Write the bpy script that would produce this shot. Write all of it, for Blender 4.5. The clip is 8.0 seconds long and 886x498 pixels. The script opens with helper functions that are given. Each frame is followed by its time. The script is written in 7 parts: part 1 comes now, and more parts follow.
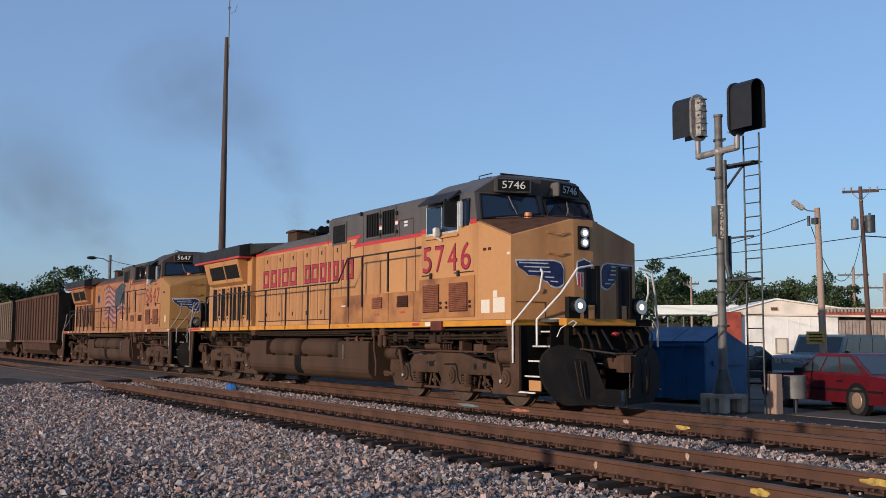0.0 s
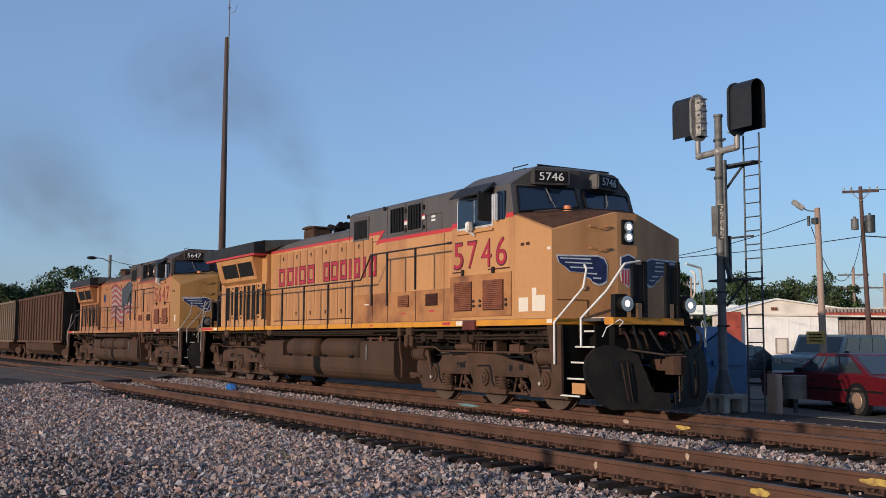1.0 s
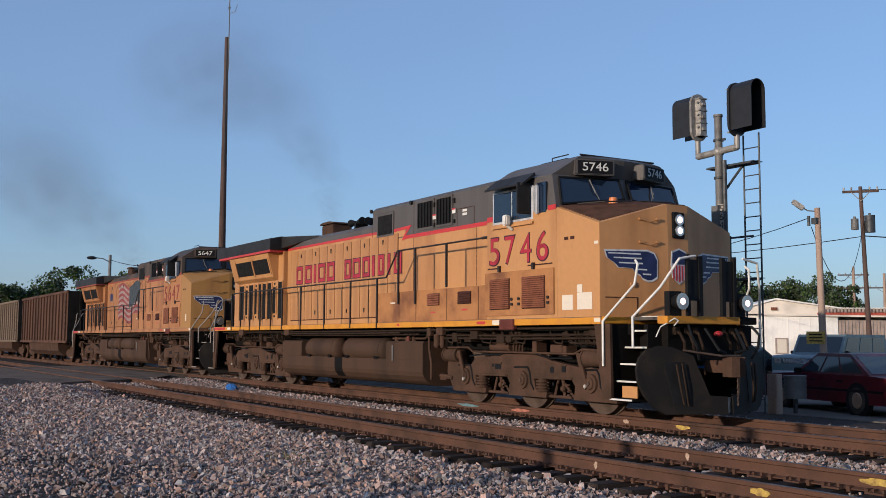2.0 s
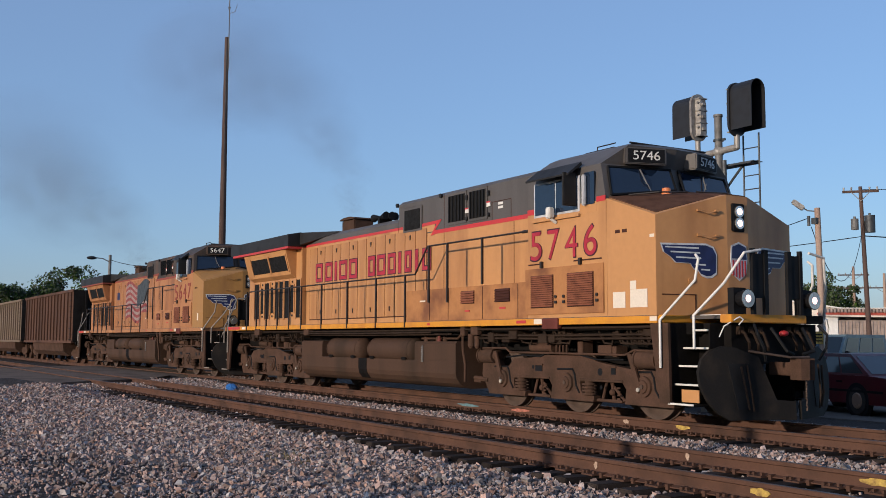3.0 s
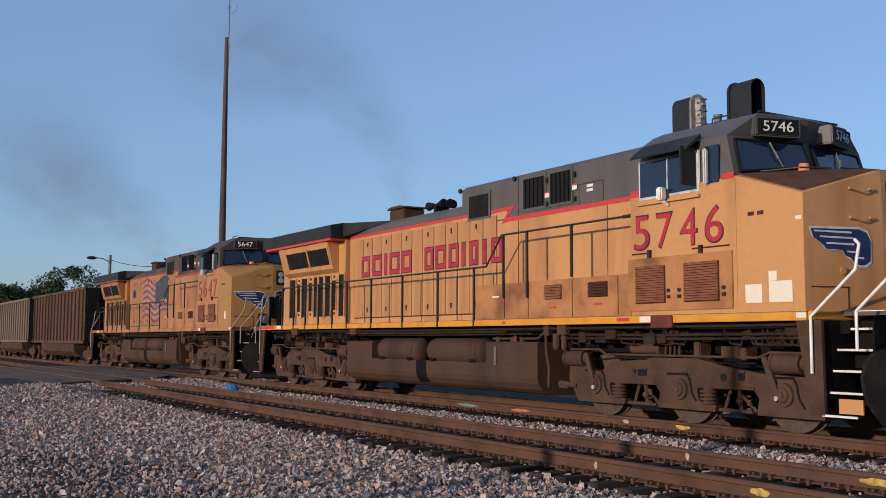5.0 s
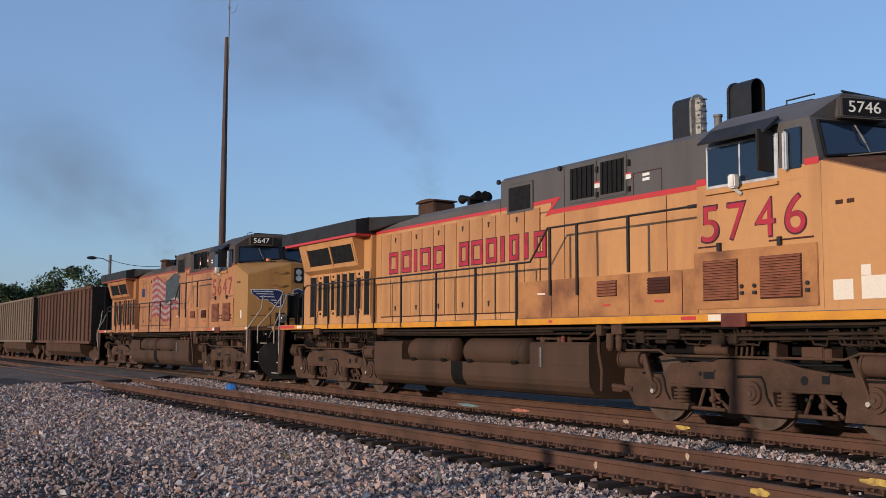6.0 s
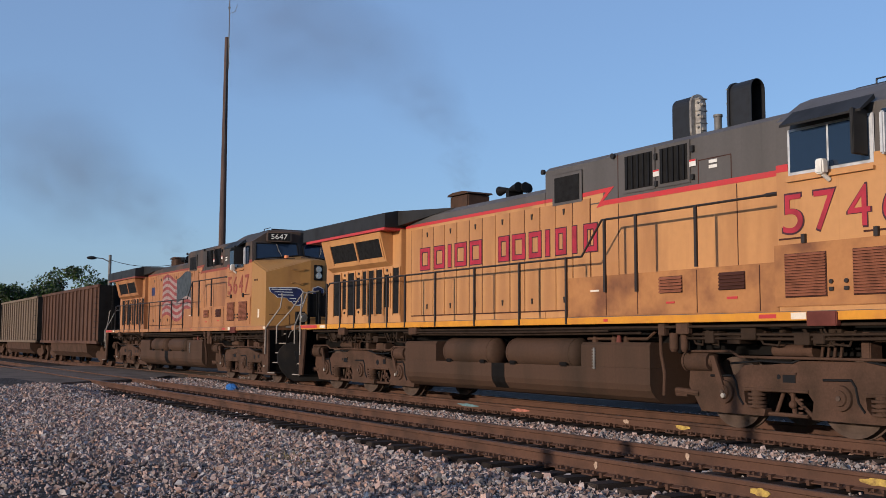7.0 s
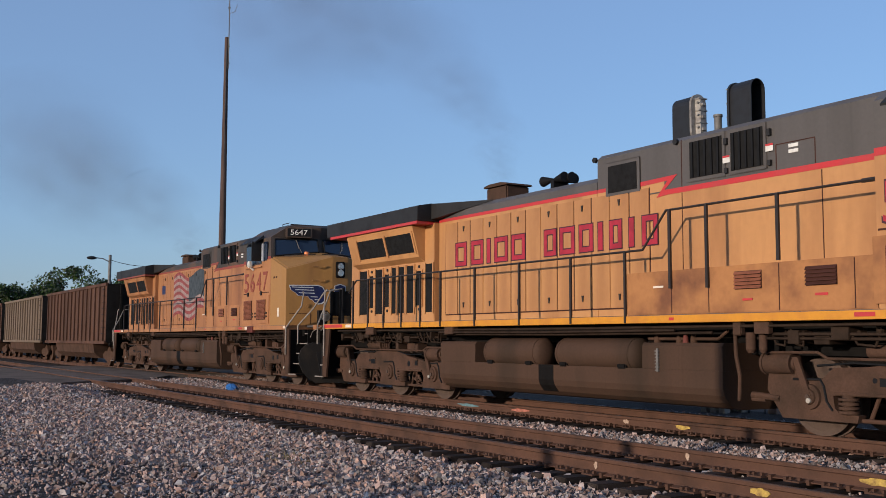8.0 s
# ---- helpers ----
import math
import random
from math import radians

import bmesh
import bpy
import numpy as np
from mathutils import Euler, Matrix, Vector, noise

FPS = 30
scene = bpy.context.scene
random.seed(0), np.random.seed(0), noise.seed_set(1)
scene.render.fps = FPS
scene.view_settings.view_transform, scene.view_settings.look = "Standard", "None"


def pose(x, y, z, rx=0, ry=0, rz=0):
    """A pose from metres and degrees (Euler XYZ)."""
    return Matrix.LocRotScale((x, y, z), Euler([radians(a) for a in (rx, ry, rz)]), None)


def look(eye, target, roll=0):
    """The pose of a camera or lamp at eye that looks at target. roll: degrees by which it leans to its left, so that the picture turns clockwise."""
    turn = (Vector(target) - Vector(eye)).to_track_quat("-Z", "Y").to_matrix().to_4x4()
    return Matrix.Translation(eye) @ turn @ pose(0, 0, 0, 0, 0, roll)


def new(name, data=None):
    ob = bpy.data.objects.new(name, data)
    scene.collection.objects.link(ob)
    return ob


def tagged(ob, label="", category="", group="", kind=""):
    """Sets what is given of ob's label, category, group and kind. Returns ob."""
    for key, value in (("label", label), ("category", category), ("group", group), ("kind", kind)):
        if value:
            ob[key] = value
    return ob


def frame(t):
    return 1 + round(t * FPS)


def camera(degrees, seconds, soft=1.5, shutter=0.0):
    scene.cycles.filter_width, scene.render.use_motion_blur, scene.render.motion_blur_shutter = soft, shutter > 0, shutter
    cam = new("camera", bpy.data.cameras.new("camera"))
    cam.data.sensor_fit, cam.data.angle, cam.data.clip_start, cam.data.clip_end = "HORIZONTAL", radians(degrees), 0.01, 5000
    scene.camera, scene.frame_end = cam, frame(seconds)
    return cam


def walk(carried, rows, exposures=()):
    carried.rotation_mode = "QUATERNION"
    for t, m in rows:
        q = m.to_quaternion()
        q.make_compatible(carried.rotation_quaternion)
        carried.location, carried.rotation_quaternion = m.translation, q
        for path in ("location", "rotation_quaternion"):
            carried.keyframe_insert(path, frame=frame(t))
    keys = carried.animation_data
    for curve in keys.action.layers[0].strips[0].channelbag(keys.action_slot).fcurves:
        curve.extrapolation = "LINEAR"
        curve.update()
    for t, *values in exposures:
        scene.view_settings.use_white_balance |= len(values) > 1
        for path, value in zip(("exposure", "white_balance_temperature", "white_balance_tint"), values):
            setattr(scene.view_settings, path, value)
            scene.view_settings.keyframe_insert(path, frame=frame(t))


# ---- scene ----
# ---------------------------------------------------------------- camera
EYE = Vector((0.0, -12.66, 1.295))
AIM = EYE + 20 * Vector((-0.85192, 0.51605, 0.08901))
cam = camera(46.94, 8.0, soft=0.85)
walk(cam, [(0, look(EYE, AIM, 0.218)), (8, look(EYE, AIM, 0.218))], [(0, 0.34, 5600, 12), (8, 0.34, 5600, 12)])

# ---------------------------------------------------------------- light
SUN_WAY = Vector((-0.20, 0.966, -0.165))
world = bpy.data.worlds.new("world")
scene.world = world
world.use_nodes = True
wn = world.node_tree
sky = wn.nodes.new("ShaderNodeTexSky")
sky.sky_type = "NISHITA"
sky.sun_disc = False
sky.sun_elevation = radians(9.5)
sky.sun_rotation = radians(168.5)
sky.air_density, sky.dust_density, sky.ozone_density = 1.0, 0.9, 3.0
wn.nodes["Background"].inputs["Strength"].default_value = 0.13
haze = wn.nodes.new("ShaderNodeMix")
haze.data_type = "RGBA"
haze.inputs["Factor"].default_value = 0.42
haze.inputs["B"].default_value = (2.2, 2.72, 3.62, 1)
wn.links.new(sky.outputs[0], haze.inputs["A"])
wn.links.new(haze.outputs["Result"], wn.nodes["Background"].inputs["Color"])
sun_data = bpy.data.lights.new("sun", "SUN")
sun_data.energy, sun_data.angle, sun_data.color = 3.4, radians(0.6), (1.0, 0.78, 0.54)
sun = new("sun", sun_data)
sun.matrix_world = look((0, 0, 0), SUN_WAY)


# ---------------------------------------------------------------- materials
def material(name, color, rough=0.6, metal=0.0, var=0.15, scale=3.0, fine=40.0, bump=0.15, dist=0.004,
             color2=None, thresh=(0.45, 0.7), streak=False, island=0.0, objvar=0.0, coat=0.0, spec=None):
    """Principled surface with broad stains, fine grain and slight relief."""
    m = bpy.data.materials.new(name)
    m.use_nodes = True
    nt = m.node_tree
    n, ln = nt.nodes, nt.links
    bsdf = n["Principled BSDF"]
    bsdf.inputs["Roughness"].default_value = rough
    bsdf.inputs["Metallic"].default_value = metal
    bsdf.inputs["Coat Weight"].default_value = coat
    bsdf.inputs["Specular IOR Level"].default_value = spec if spec is not None else (0.4 if rough < 0.56 else 0.12)
    tc = n.new("ShaderNodeTexCoord")
    vec = tc.outputs["Object"]
    if streak:
        mp = n.new("ShaderNodeMapping")
        mp.inputs["Scale"].default_value = (1.0, 1.0, 0.16)
        ln.new(vec, mp.inputs["Vector"])
        svec = mp.outputs["Vector"]
    else:
        svec = vec
    big = n.new("ShaderNodeTexNoise")
    big.inputs["Scale"].default_value, big.inputs["Detail"].default_value = scale, 6
    ln.new(svec, big.inputs["Vector"])
    small = n.new("ShaderNodeTexNoise")
    small.inputs["Scale"].default_value, small.inputs["Detail"].default_value = fine, 4
    ln.new(vec, small.inputs["Vector"])
    ramp = n.new("ShaderNodeValToRGB")
    ramp.color_ramp.elements[0].position, ramp.color_ramp.elements[1].position = thresh
    c2 = color2 or tuple(c * 0.62 for c in color)
    ramp.color_ramp.elements[0].color = (*color, 1)
    ramp.color_ramp.elements[1].color = (*c2, 1)
    ln.new(big.outputs["Fac"], ramp.inputs["Fac"])
    mul = n.new("ShaderNodeMapRange")
    mul.inputs["To Min"].default_value, mul.inputs["To Max"].default_value = 1 - var * 1.6, 1 + var * 1.6
    ln.new(small.outputs["Fac"], mul.inputs["Value"])
    hsv = n.new("ShaderNodeHueSaturation")
    ln.new(ramp.outputs["Color"], hsv.inputs["Color"])
    value = mul.outputs["Result"]
    if streak:
        runs = n.new("ShaderNodeMapping")
        runs.inputs["Scale"].default_value = (11.0, 11.0, 0.5)
        ln.new(vec, runs.inputs["Vector"])
        drip = n.new("ShaderNodeTexNoise")
        drip.inputs["Scale"].default_value, drip.inputs["Detail"].default_value = 1.0, 5
        ln.new(runs.outputs["Vector"], drip.inputs["Vector"])
        dm = n.new("ShaderNodeMapRange")
        dm.inputs["From Min"].default_value, dm.inputs["From Max"].default_value = 0.60, 0.86
        dm.inputs["To Min"].default_value, dm.inputs["To Max"].default_value = 1.0, 0.80
        ln.new(drip.outputs["Fac"], dm.inputs["Value"])
        dk = n.new("ShaderNodeMath")
        dk.operation = "MULTIPLY"
        ln.new(value, dk.inputs[0])
        ln.new(dm.outputs["Result"], dk.inputs[1])
        value = dk.outputs[0]
    if island or objvar:
        src = n.new("ShaderNodeNewGeometry").outputs["Random Per Island"] if island else n.new("ShaderNodeObjectInfo").outputs["Random"]
        amount = island or objvar
        mr = n.new("ShaderNodeMapRange")
        mr.inputs["To Min"].default_value, mr.inputs["To Max"].default_value = 1 - amount, 1 + amount
        ln.new(src, mr.inputs["Value"])
        mm = n.new("ShaderNodeMath")
        mm.operation = "MULTIPLY"
        ln.new(value, mm.inputs[0])
        ln.new(mr.outputs["Result"], mm.inputs[1])
        value = mm.outputs[0]
        if island:
            hue = n.new("ShaderNodeMapRange")
            hue.inputs["To Min"].default_value, hue.inputs["To Max"].default_value = 0.3, 1.5
            wht = n.new("ShaderNodeTexWhiteNoise")
            wht.noise_dimensions = "1D"
            ln.new(src, wht.inputs["W"])
            ln.new(wht.outputs["Value"], hue.inputs["Value"])
            ln.new(hue.outputs["Result"], hsv.inputs["Saturation"])
    ln.new(value, hsv.inputs["Value"])
    ln.new(hsv.outputs["Color"], bsdf.inputs["Base Color"])
    rr = n.new("ShaderNodeMapRange")
    rr.inputs["To Min"].default_value, rr.inputs["To Max"].default_value = max(rough - 0.15, 0.03), min(rough + 0.15, 1)
    ln.new(big.outputs["Fac"], rr.inputs["Value"])
    ln.new(rr.outputs["Result"], bsdf.inputs["Roughness"])
    if bump:
        bp = n.new("ShaderNodeBump")
        bp.inputs["Strength"].default_value, bp.inputs["Distance"].default_value = bump, dist
        ln.new(small.outputs["Fac"], bp.inputs["Height"])
        ln.new(bp.outputs["Normal"], bsdf.inputs["Normal"])
    return m


def glass(name, color, rough=0.05):
    m = bpy.data.materials.new(name)
    m.use_nodes = True
    b = m.node_tree.nodes["Principled BSDF"]
    b.inputs["Base Color"].default_value = (*color, 1)
    b.inputs["Roughness"].default_value = rough
    b.inputs["IOR"].default_value = 1.5
    b.inputs["Coat Weight"].default_value = 0.3
    return m


def glow(name, color, strength):
    m = bpy.data.materials.new(name)
    m.use_nodes = True
    b = m.node_tree.nodes["Principled BSDF"]
    b.inputs["Base Color"].default_value = (*color, 1)
    b.inputs["Emission Color"].default_value = (*color, 1)
    b.inputs["Emission Strength"].default_value = strength
    return m


def smoke_material(name, density, shade):
    """Thin exhaust: a puff is densest at its core and fades out towards its rim."""
    m = bpy.data.materials.new(name)
    m.use_nodes = True
    n, ln = m.node_tree.nodes, m.node_tree.links
    n.remove(n["Principled BSDF"])
    tc = n.new("ShaderNodeTexCoord")
    flat = n.new("ShaderNodeMapping")
    flat.inputs["Scale"].default_value = (1, 0, 1)
    ln.new(tc.outputs["Object"], flat.inputs["Vector"])
    grad = n.new("ShaderNodeTexGradient")
    grad.gradient_type = "SPHERICAL"
    ln.new(flat.outputs["Vector"], grad.inputs["Vector"])
    noi = n.new("ShaderNodeTexNoise")
    noi.inputs["Scale"].default_value, noi.inputs["Detail"].default_value = 2.2, 5
    ln.new(tc.outputs["Object"], noi.inputs["Vector"])
    a = n.new("ShaderNodeMath")
    a.operation = "MULTIPLY"
    ln.new(grad.outputs["Fac"], a.inputs[0])
    ln.new(noi.outputs["Fac"], a.inputs[1])
    b = n.new("ShaderNodeMath")
    b.operation = "MULTIPLY"
    b.use_clamp = True
    ln.new(a.outputs[0], b.inputs[0])
    b.inputs[1].default_value = density
    clear = n.new("ShaderNodeBsdfTransparent")
    body = n.new("ShaderNodeBsdfDiffuse")
    body.inputs["Color"].default_value = (*shade, 1)
    mix = n.new("ShaderNodeMixShader")
    ln.new(b.outputs[0], mix.inputs["Fac"])
    ln.new(clear.outputs[0], mix.inputs[1])
    ln.new(body.outputs[0], mix.inputs[2])
    ln.new(mix.outputs[0], n["Material Output"].inputs["Surface"])
    return m


YELLOW = material("armour_yellow_paint", (0.425, 0.213, 0.078), 0.45, var=0.06, scale=1.3, fine=9, bump=0.05, color2=(0.27, 0.122, 0.045), thresh=(0.48, 0.72), streak=True)
YELLOW_OLD = material("faded_yellow_paint", (0.33, 0.148, 0.055), 0.55, var=0.09, scale=1.6, fine=9, bump=0.05, color2=(0.19, 0.08, 0.036), thresh=(0.44, 0.72), streak=True)
YELLOW_NOSE = material("mustard_nose_paint", (0.29, 0.15, 0.042), 0.5, var=0.06, scale=1.4, fine=9, bump=0.05, color2=(0.2, 0.1, 0.032), thresh=(0.5, 0.75), streak=True)
YELLOW_RUST = material("rust_stained_yellow_paint", (0.34, 0.158, 0.061), 0.6, var=0.09, scale=1.7, fine=14, bump=0.1, color2=(0.155, 0.068, 0.036), thresh=(0.42, 0.72))
SILL = material("bright_yellow_sill_paint", (0.52, 0.225, 0.014), 0.5, var=0.08, scale=2.5, fine=20, color2=(0.42, 0.17, 0.02), thresh=(0.45, 0.7))
GREY = material("harbor_grey_paint", (0.080, 0.071, 0.066), 0.5, var=0.08, scale=1.5, fine=18, bump=0.06, color2=(0.06, 0.053, 0.049), streak=True)
GREY_OLD = material("sooty_grey_paint", (0.05, 0.045, 0.042), 0.6, var=0.1, scale=1.5, fine=18, color2=(0.12, 0.075, 0.055), streak=True)
CHARCOAL = material("charcoal_paint", (0.019, 0.018, 0.018), 0.55, var=0.12, scale=2, fine=20, spec=0.25)
RED = material("signal_red_paint", (0.42, 0.028, 0.03), 0.5, var=0.06, scale=3, fine=25, color2=(0.34, 0.04, 0.04))
LETTER = material("lettering_red_paint", (0.32, 0.018, 0.034), 0.5, var=0.08, scale=3, fine=25)
LETTER_EDGE = material("lettering_dark_edge", (0.05, 0.012, 0.02), 0.5, var=0.05)
LETTER_OLD = material("faded_red_lettering", (0.21, 0.05, 0.042), 0.6, var=0.15, scale=5, color2=(0.22, 0.085, 0.045))
UNDER = material("dusty_brown_underframe", (0.070, 0.039, 0.0265), 0.85, var=0.18, scale=2.4, fine=35, bump=0.3, color2=(0.040, 0.025, 0.017), thresh=(0.42, 0.72))
PIPE = material("grimy_pipe_steel", (0.030, 0.019, 0.013), 0.8, var=0.2, scale=4, fine=40, bump=0.2)
# Blacker than grease alone: the shade of recessed parts is put into this colour.
UNDER_DARK = material("greasy_shade_black_underframe", (0.0060, 0.0050, 0.0045), 0.75, var=0.2, scale=4, fine=40, bump=0.2)
TANK = material("dusty_brown_fuel_tank", (0.059, 0.034, 0.0225), 0.75, var=0.1, scale=1.2, fine=22, bump=0.12, color2=(0.034, 0.023, 0.016), thresh=(0.48, 0.72), streak=True)
STEEL = material("worn_wheel_steel", (0.10, 0.07, 0.055), 0.6, 0.3, var=0.1, scale=4, fine=30)
PLOW = material("black_plow_steel", (0.0105, 0.0095, 0.009), 0.65, var=0.15, scale=3, fine=30, color2=(0.02, 0.016, 0.013))
BLACK = material("black_rubber_paint", (0.010, 0.010, 0.011), 0.6, var=0.1)
RAILING = material("dark_brown_handrail", (0.022, 0.016, 0.0135), 0.5, var=0.12, scale=6)
WORN_WHITE = material("worn_white_paint", (0.26, 0.23, 0.20), 0.6, var=0.12, scale=6)
WHITE = material("white_paint", (0.62, 0.60, 0.56), 0.5, var=0.05, scale=6, color2=(0.5, 0.48, 0.44))
GRILLE = material("dark_grille_mesh", (0.011, 0.0105, 0.0105), 0.7, var=0.2, scale=8, fine=120, bump=0.5)
LOUVRE = material("brown_red_louvre", (0.2, 0.075, 0.042), 0.6, var=0.12, scale=5, fine=30)
LOUVRE_IN = material("dark_louvre_recess", (0.055, 0.022, 0.016), 0.7, var=0.1)
NAVY = material("navy_blue_paint", (0.014, 0.02, 0.075), 0.45, var=0.08, scale=5)
SILVER = material("silver_edge_paint", (0.45, 0.46, 0.48), 0.4, var=0.05, scale=6)
PAPER = material("off_white_placard", (0.60, 0.53, 0.44), 0.6, var=0.08, scale=9, color2=(0.62, 0.55, 0.46))
NOSE_TOP = material("brown_nonskid_paint", (0.085, 0.042, 0.026), 0.8, var=0.15, scale=4, fine=60, bump=0.4)
GLASS = glass("cab_window_glass", (0.008, 0.016, 0.035))
GLASS_CAR = glass("car_window_glass", (0.03, 0.04, 0.045))
LAMP = glow("headlight_glow", (1.0, 0.62, 0.53), 1.5)
CHROME = material("lamp_reflector", (0.65, 0.63, 0.60), 0.25, 0.8, var=0.04)
AMBER = material("amber_beacon", (0.55, 0.17, 0.05), 0.3, var=0.05)
FLAG_RED = material("painted_flag_red", (0.22, 0.06, 0.058), 0.6, var=0.12, scale=5)
FLAG_WHITE = material("painted_flag_white", (0.27, 0.20, 0.185), 0.6, var=0.12, scale=5)
FLAG_BLUE = material("painted_flag_slate", (0.052, 0.062, 0.072), 0.6, var=0.12, scale=5)
RUST = material("rusty_rail_steel", (0.092, 0.048, 0.032), 0.75, 0.1, var=0.14, scale=2.0, fine=30, bump=0.2, color2=(0.056, 0.032, 0.023))
RAILTOP = material("worn_rail_head", (0.075, 0.052, 0.042), 0.5, 0.2, var=0.08, scale=3, fine=30)
TIE = material("creosoted_tie_wood", (0.021, 0.016, 0.014), 0.85, var=0.2, scale=4, fine=40, bump=0.5, dist=0.01, color2=(0.036, 0.028, 0.024), objvar=0.35)
STONE = material("limestone_ballast", (0.295, 0.222, 0.195), 0.9, var=0.14, scale=9, fine=60, bump=0.3, color2=(0.185, 0.138, 0.122), island=0.6)
FINES = material("trodden_stone_dust", (0.185, 0.145, 0.123), 0.95, var=0.35, scale=3.0, fine=70, bump=0.7, dist=0.01, color2=(0.12, 0.096, 0.084))
GRASS_DRY = material("dry_weed", (0.16, 0.13, 0.05), 0.9, var=0.2, scale=6)
CANOPY_WHITE = material("enamelled_canopy_white", (0.66, 0.68, 0.62), 0.5, var=0.02, scale=0.4, fine=4, bump=0, color2=(0.62, 0.64, 0.58))
# Kept darker than the stones, so its colour holds the shade in their gaps.
BALLAST = material("gap_shade_ballast_bed", (0.055, 0.045, 0.040), 0.95, var=0.45, scale=1.2, fine=26, bump=1.0, dist=0.05, color2=(0.05, 0.042, 0.038))
DIRT = material("dry_ground", (0.16, 0.13, 0.10), 0.95, var=0.2, scale=0.4, fine=6, bump=0.4, color2=(0.09, 0.11, 0.045), thresh=(0.45, 0.6))
ASPHALT = material("worn_pale_asphalt", (0.15, 0.132, 0.118), 0.95, var=0.15, scale=0.5, fine=40, bump=0.3, color2=(0.10, 0.09, 0.083), spec=0.0)
ASPHALT_NEW = material("crossing_asphalt", (0.17, 0.136, 0.112), 0.95, var=0.14, scale=0.9, fine=40, bump=0.3, color2=(0.10, 0.083, 0.07), spec=0.0)
CONCRETE = material("weathered_concrete", (0.34, 0.31, 0.27), 0.85, var=0.12, scale=3, fine=30, bump=0.3)
GALV = material("galvanised_steel", (0.15, 0.145, 0.14), 0.6, 0.2, var=0.08, scale=4, fine=30, color2=(0.10, 0.098, 0.095))
IRON = material("dark_steel_ladder", (0.055, 0.06, 0.065), 0.55, 0.3, var=0.1, scale=5)
SIGNAL_BLACK = material("signal_black_paint", (0.012, 0.012, 0.014), 0.5, var=0.1, scale=5)
SIGNAL_SILVER = material("signal_silver_paint", (0.26, 0.245, 0.225), 0.5, 0.2, var=0.1, scale=7, color2=(0.14, 0.125, 0.115))
POLE_WOOD = material("weathered_pole_wood", (0.34, 0.25, 0.195), 0.85, var=0.15, scale=2.5, fine=25, bump=0.4, color2=(0.26, 0.17, 0.13), streak=True)
POLE_DARK = material("dark_mast_wood", (0.09, 0.06, 0.05), 0.85, var=0.2, scale=2.0, fine=12, bump=0.4, color2=(0.045, 0.032, 0.028), streak=True)
BLUE_BIN = material("blue_dumpster_paint", (0.010, 0.070, 0.185), 0.5, var=0.1, scale=2, fine=20, color2=(0.010, 0.05, 0.13))
WALL_CREAM = material("cream_metal_siding", (0.70, 0.62, 0.52), 0.6, var=0.04, scale=0.6, fine=8)
WALL_WHITE = material("white_metal_siding", (0.80, 0.76, 0.70), 0.6, var=0.04, scale=0.6, fine=8)
ROOF_RED = material("brick_red_trim", (0.34, 0.075, 0.05), 0.6, var=0.08, scale=2)
SIDING_TAN = material("tan_ribbed_panel", (0.34, 0.27, 0.23), 0.65, var=0.08, scale=2)
CAR_RED = material("dark_red_car_paint", (0.085, 0.006, 0.010), 0.38, var=0.04, scale=2, coat=0.12, spec=0.3)
CAR_TEAL = material("slate_blue_car_paint", (0.11, 0.155, 0.175), 0.35, var=0.05, scale=2, coat=0.4)
CAR_DARK = material("dark_grey_car_paint", (0.03, 0.035, 0.042), 0.3, var=0.05, scale=2, coat=0.5)
PAD_RED = material("dull_red_pad", (0.12, 0.036, 0.028), 0.6, var=0.1)
TYRE = material("dusty_tyre_rubber", (0.05, 0.043, 0.038), 0.85, var=0.15)
HUB = material("dusty_wheel_cover", (0.30, 0.20, 0.14), 0.5, 0.3, var=0.1)
LEAF = material("tree_leaves", (0.058, 0.085, 0.032), 0.75, var=0.25, scale=0.5, fine=3, bump=0, color2=(0.028, 0.046, 0.02), island=0.5)
BARK = material("tree_bark", (0.10, 0.07, 0.05), 0.9, var=0.2, scale=4, bump=0.5)
COAL_CAR = material("brown_gondola_paint", (0.088, 0.046, 0.031), 0.7, var=0.12, scale=1.0, fine=15, color2=(0.05, 0.028, 0.02), streak=True)
COAL_CAR_GREY = material("faded_tan_gondola_paint", (0.125, 0.092, 0.066), 0.7, var=0.1, scale=1.0, fine=15, color2=(0.16, 0.12, 0.09), streak=True)
CAR_END = material("black_gondola_end", (0.013, 0.0115, 0.0105), 0.65, var=0.15)
PAINT_YELLOW = material("survey_paint_yellow", (0.42, 0.29, 0.07), 0.75, var=0.35, scale=14, color2=(0.22, 0.14, 0.05))
PAINT_ORANGE = material("survey_paint_orange", (0.40, 0.15, 0.105), 0.75, var=0.35, scale=14, color2=(0.16, 0.075, 0.05))
PAINT_BLUE = material("survey_paint_blue", (0.12, 0.20, 0.22), 0.7, var=0.25, scale=14)
RAG_BLUE = material("blue_plastic", (0.03, 0.12, 0.36), 0.5, var=0.15, scale=14)
PAINT_WHITE = material("survey_paint_white", (0.42, 0.30, 0.22), 0.7, var=0.25, scale=14)
SMOKE = smoke_material("diesel_exhaust", 0.20, (0.10, 0.09, 0.09))


# ---------------------------------------------------------------- mesh tools
def thing(name, label, category, group="", kind="", at=None):
    ob = new(name)
    ob.empty_display_size = 0.3
    if at is not None:
        ob.matrix_basis = at
    return tagged(ob, label, category, group, kind)


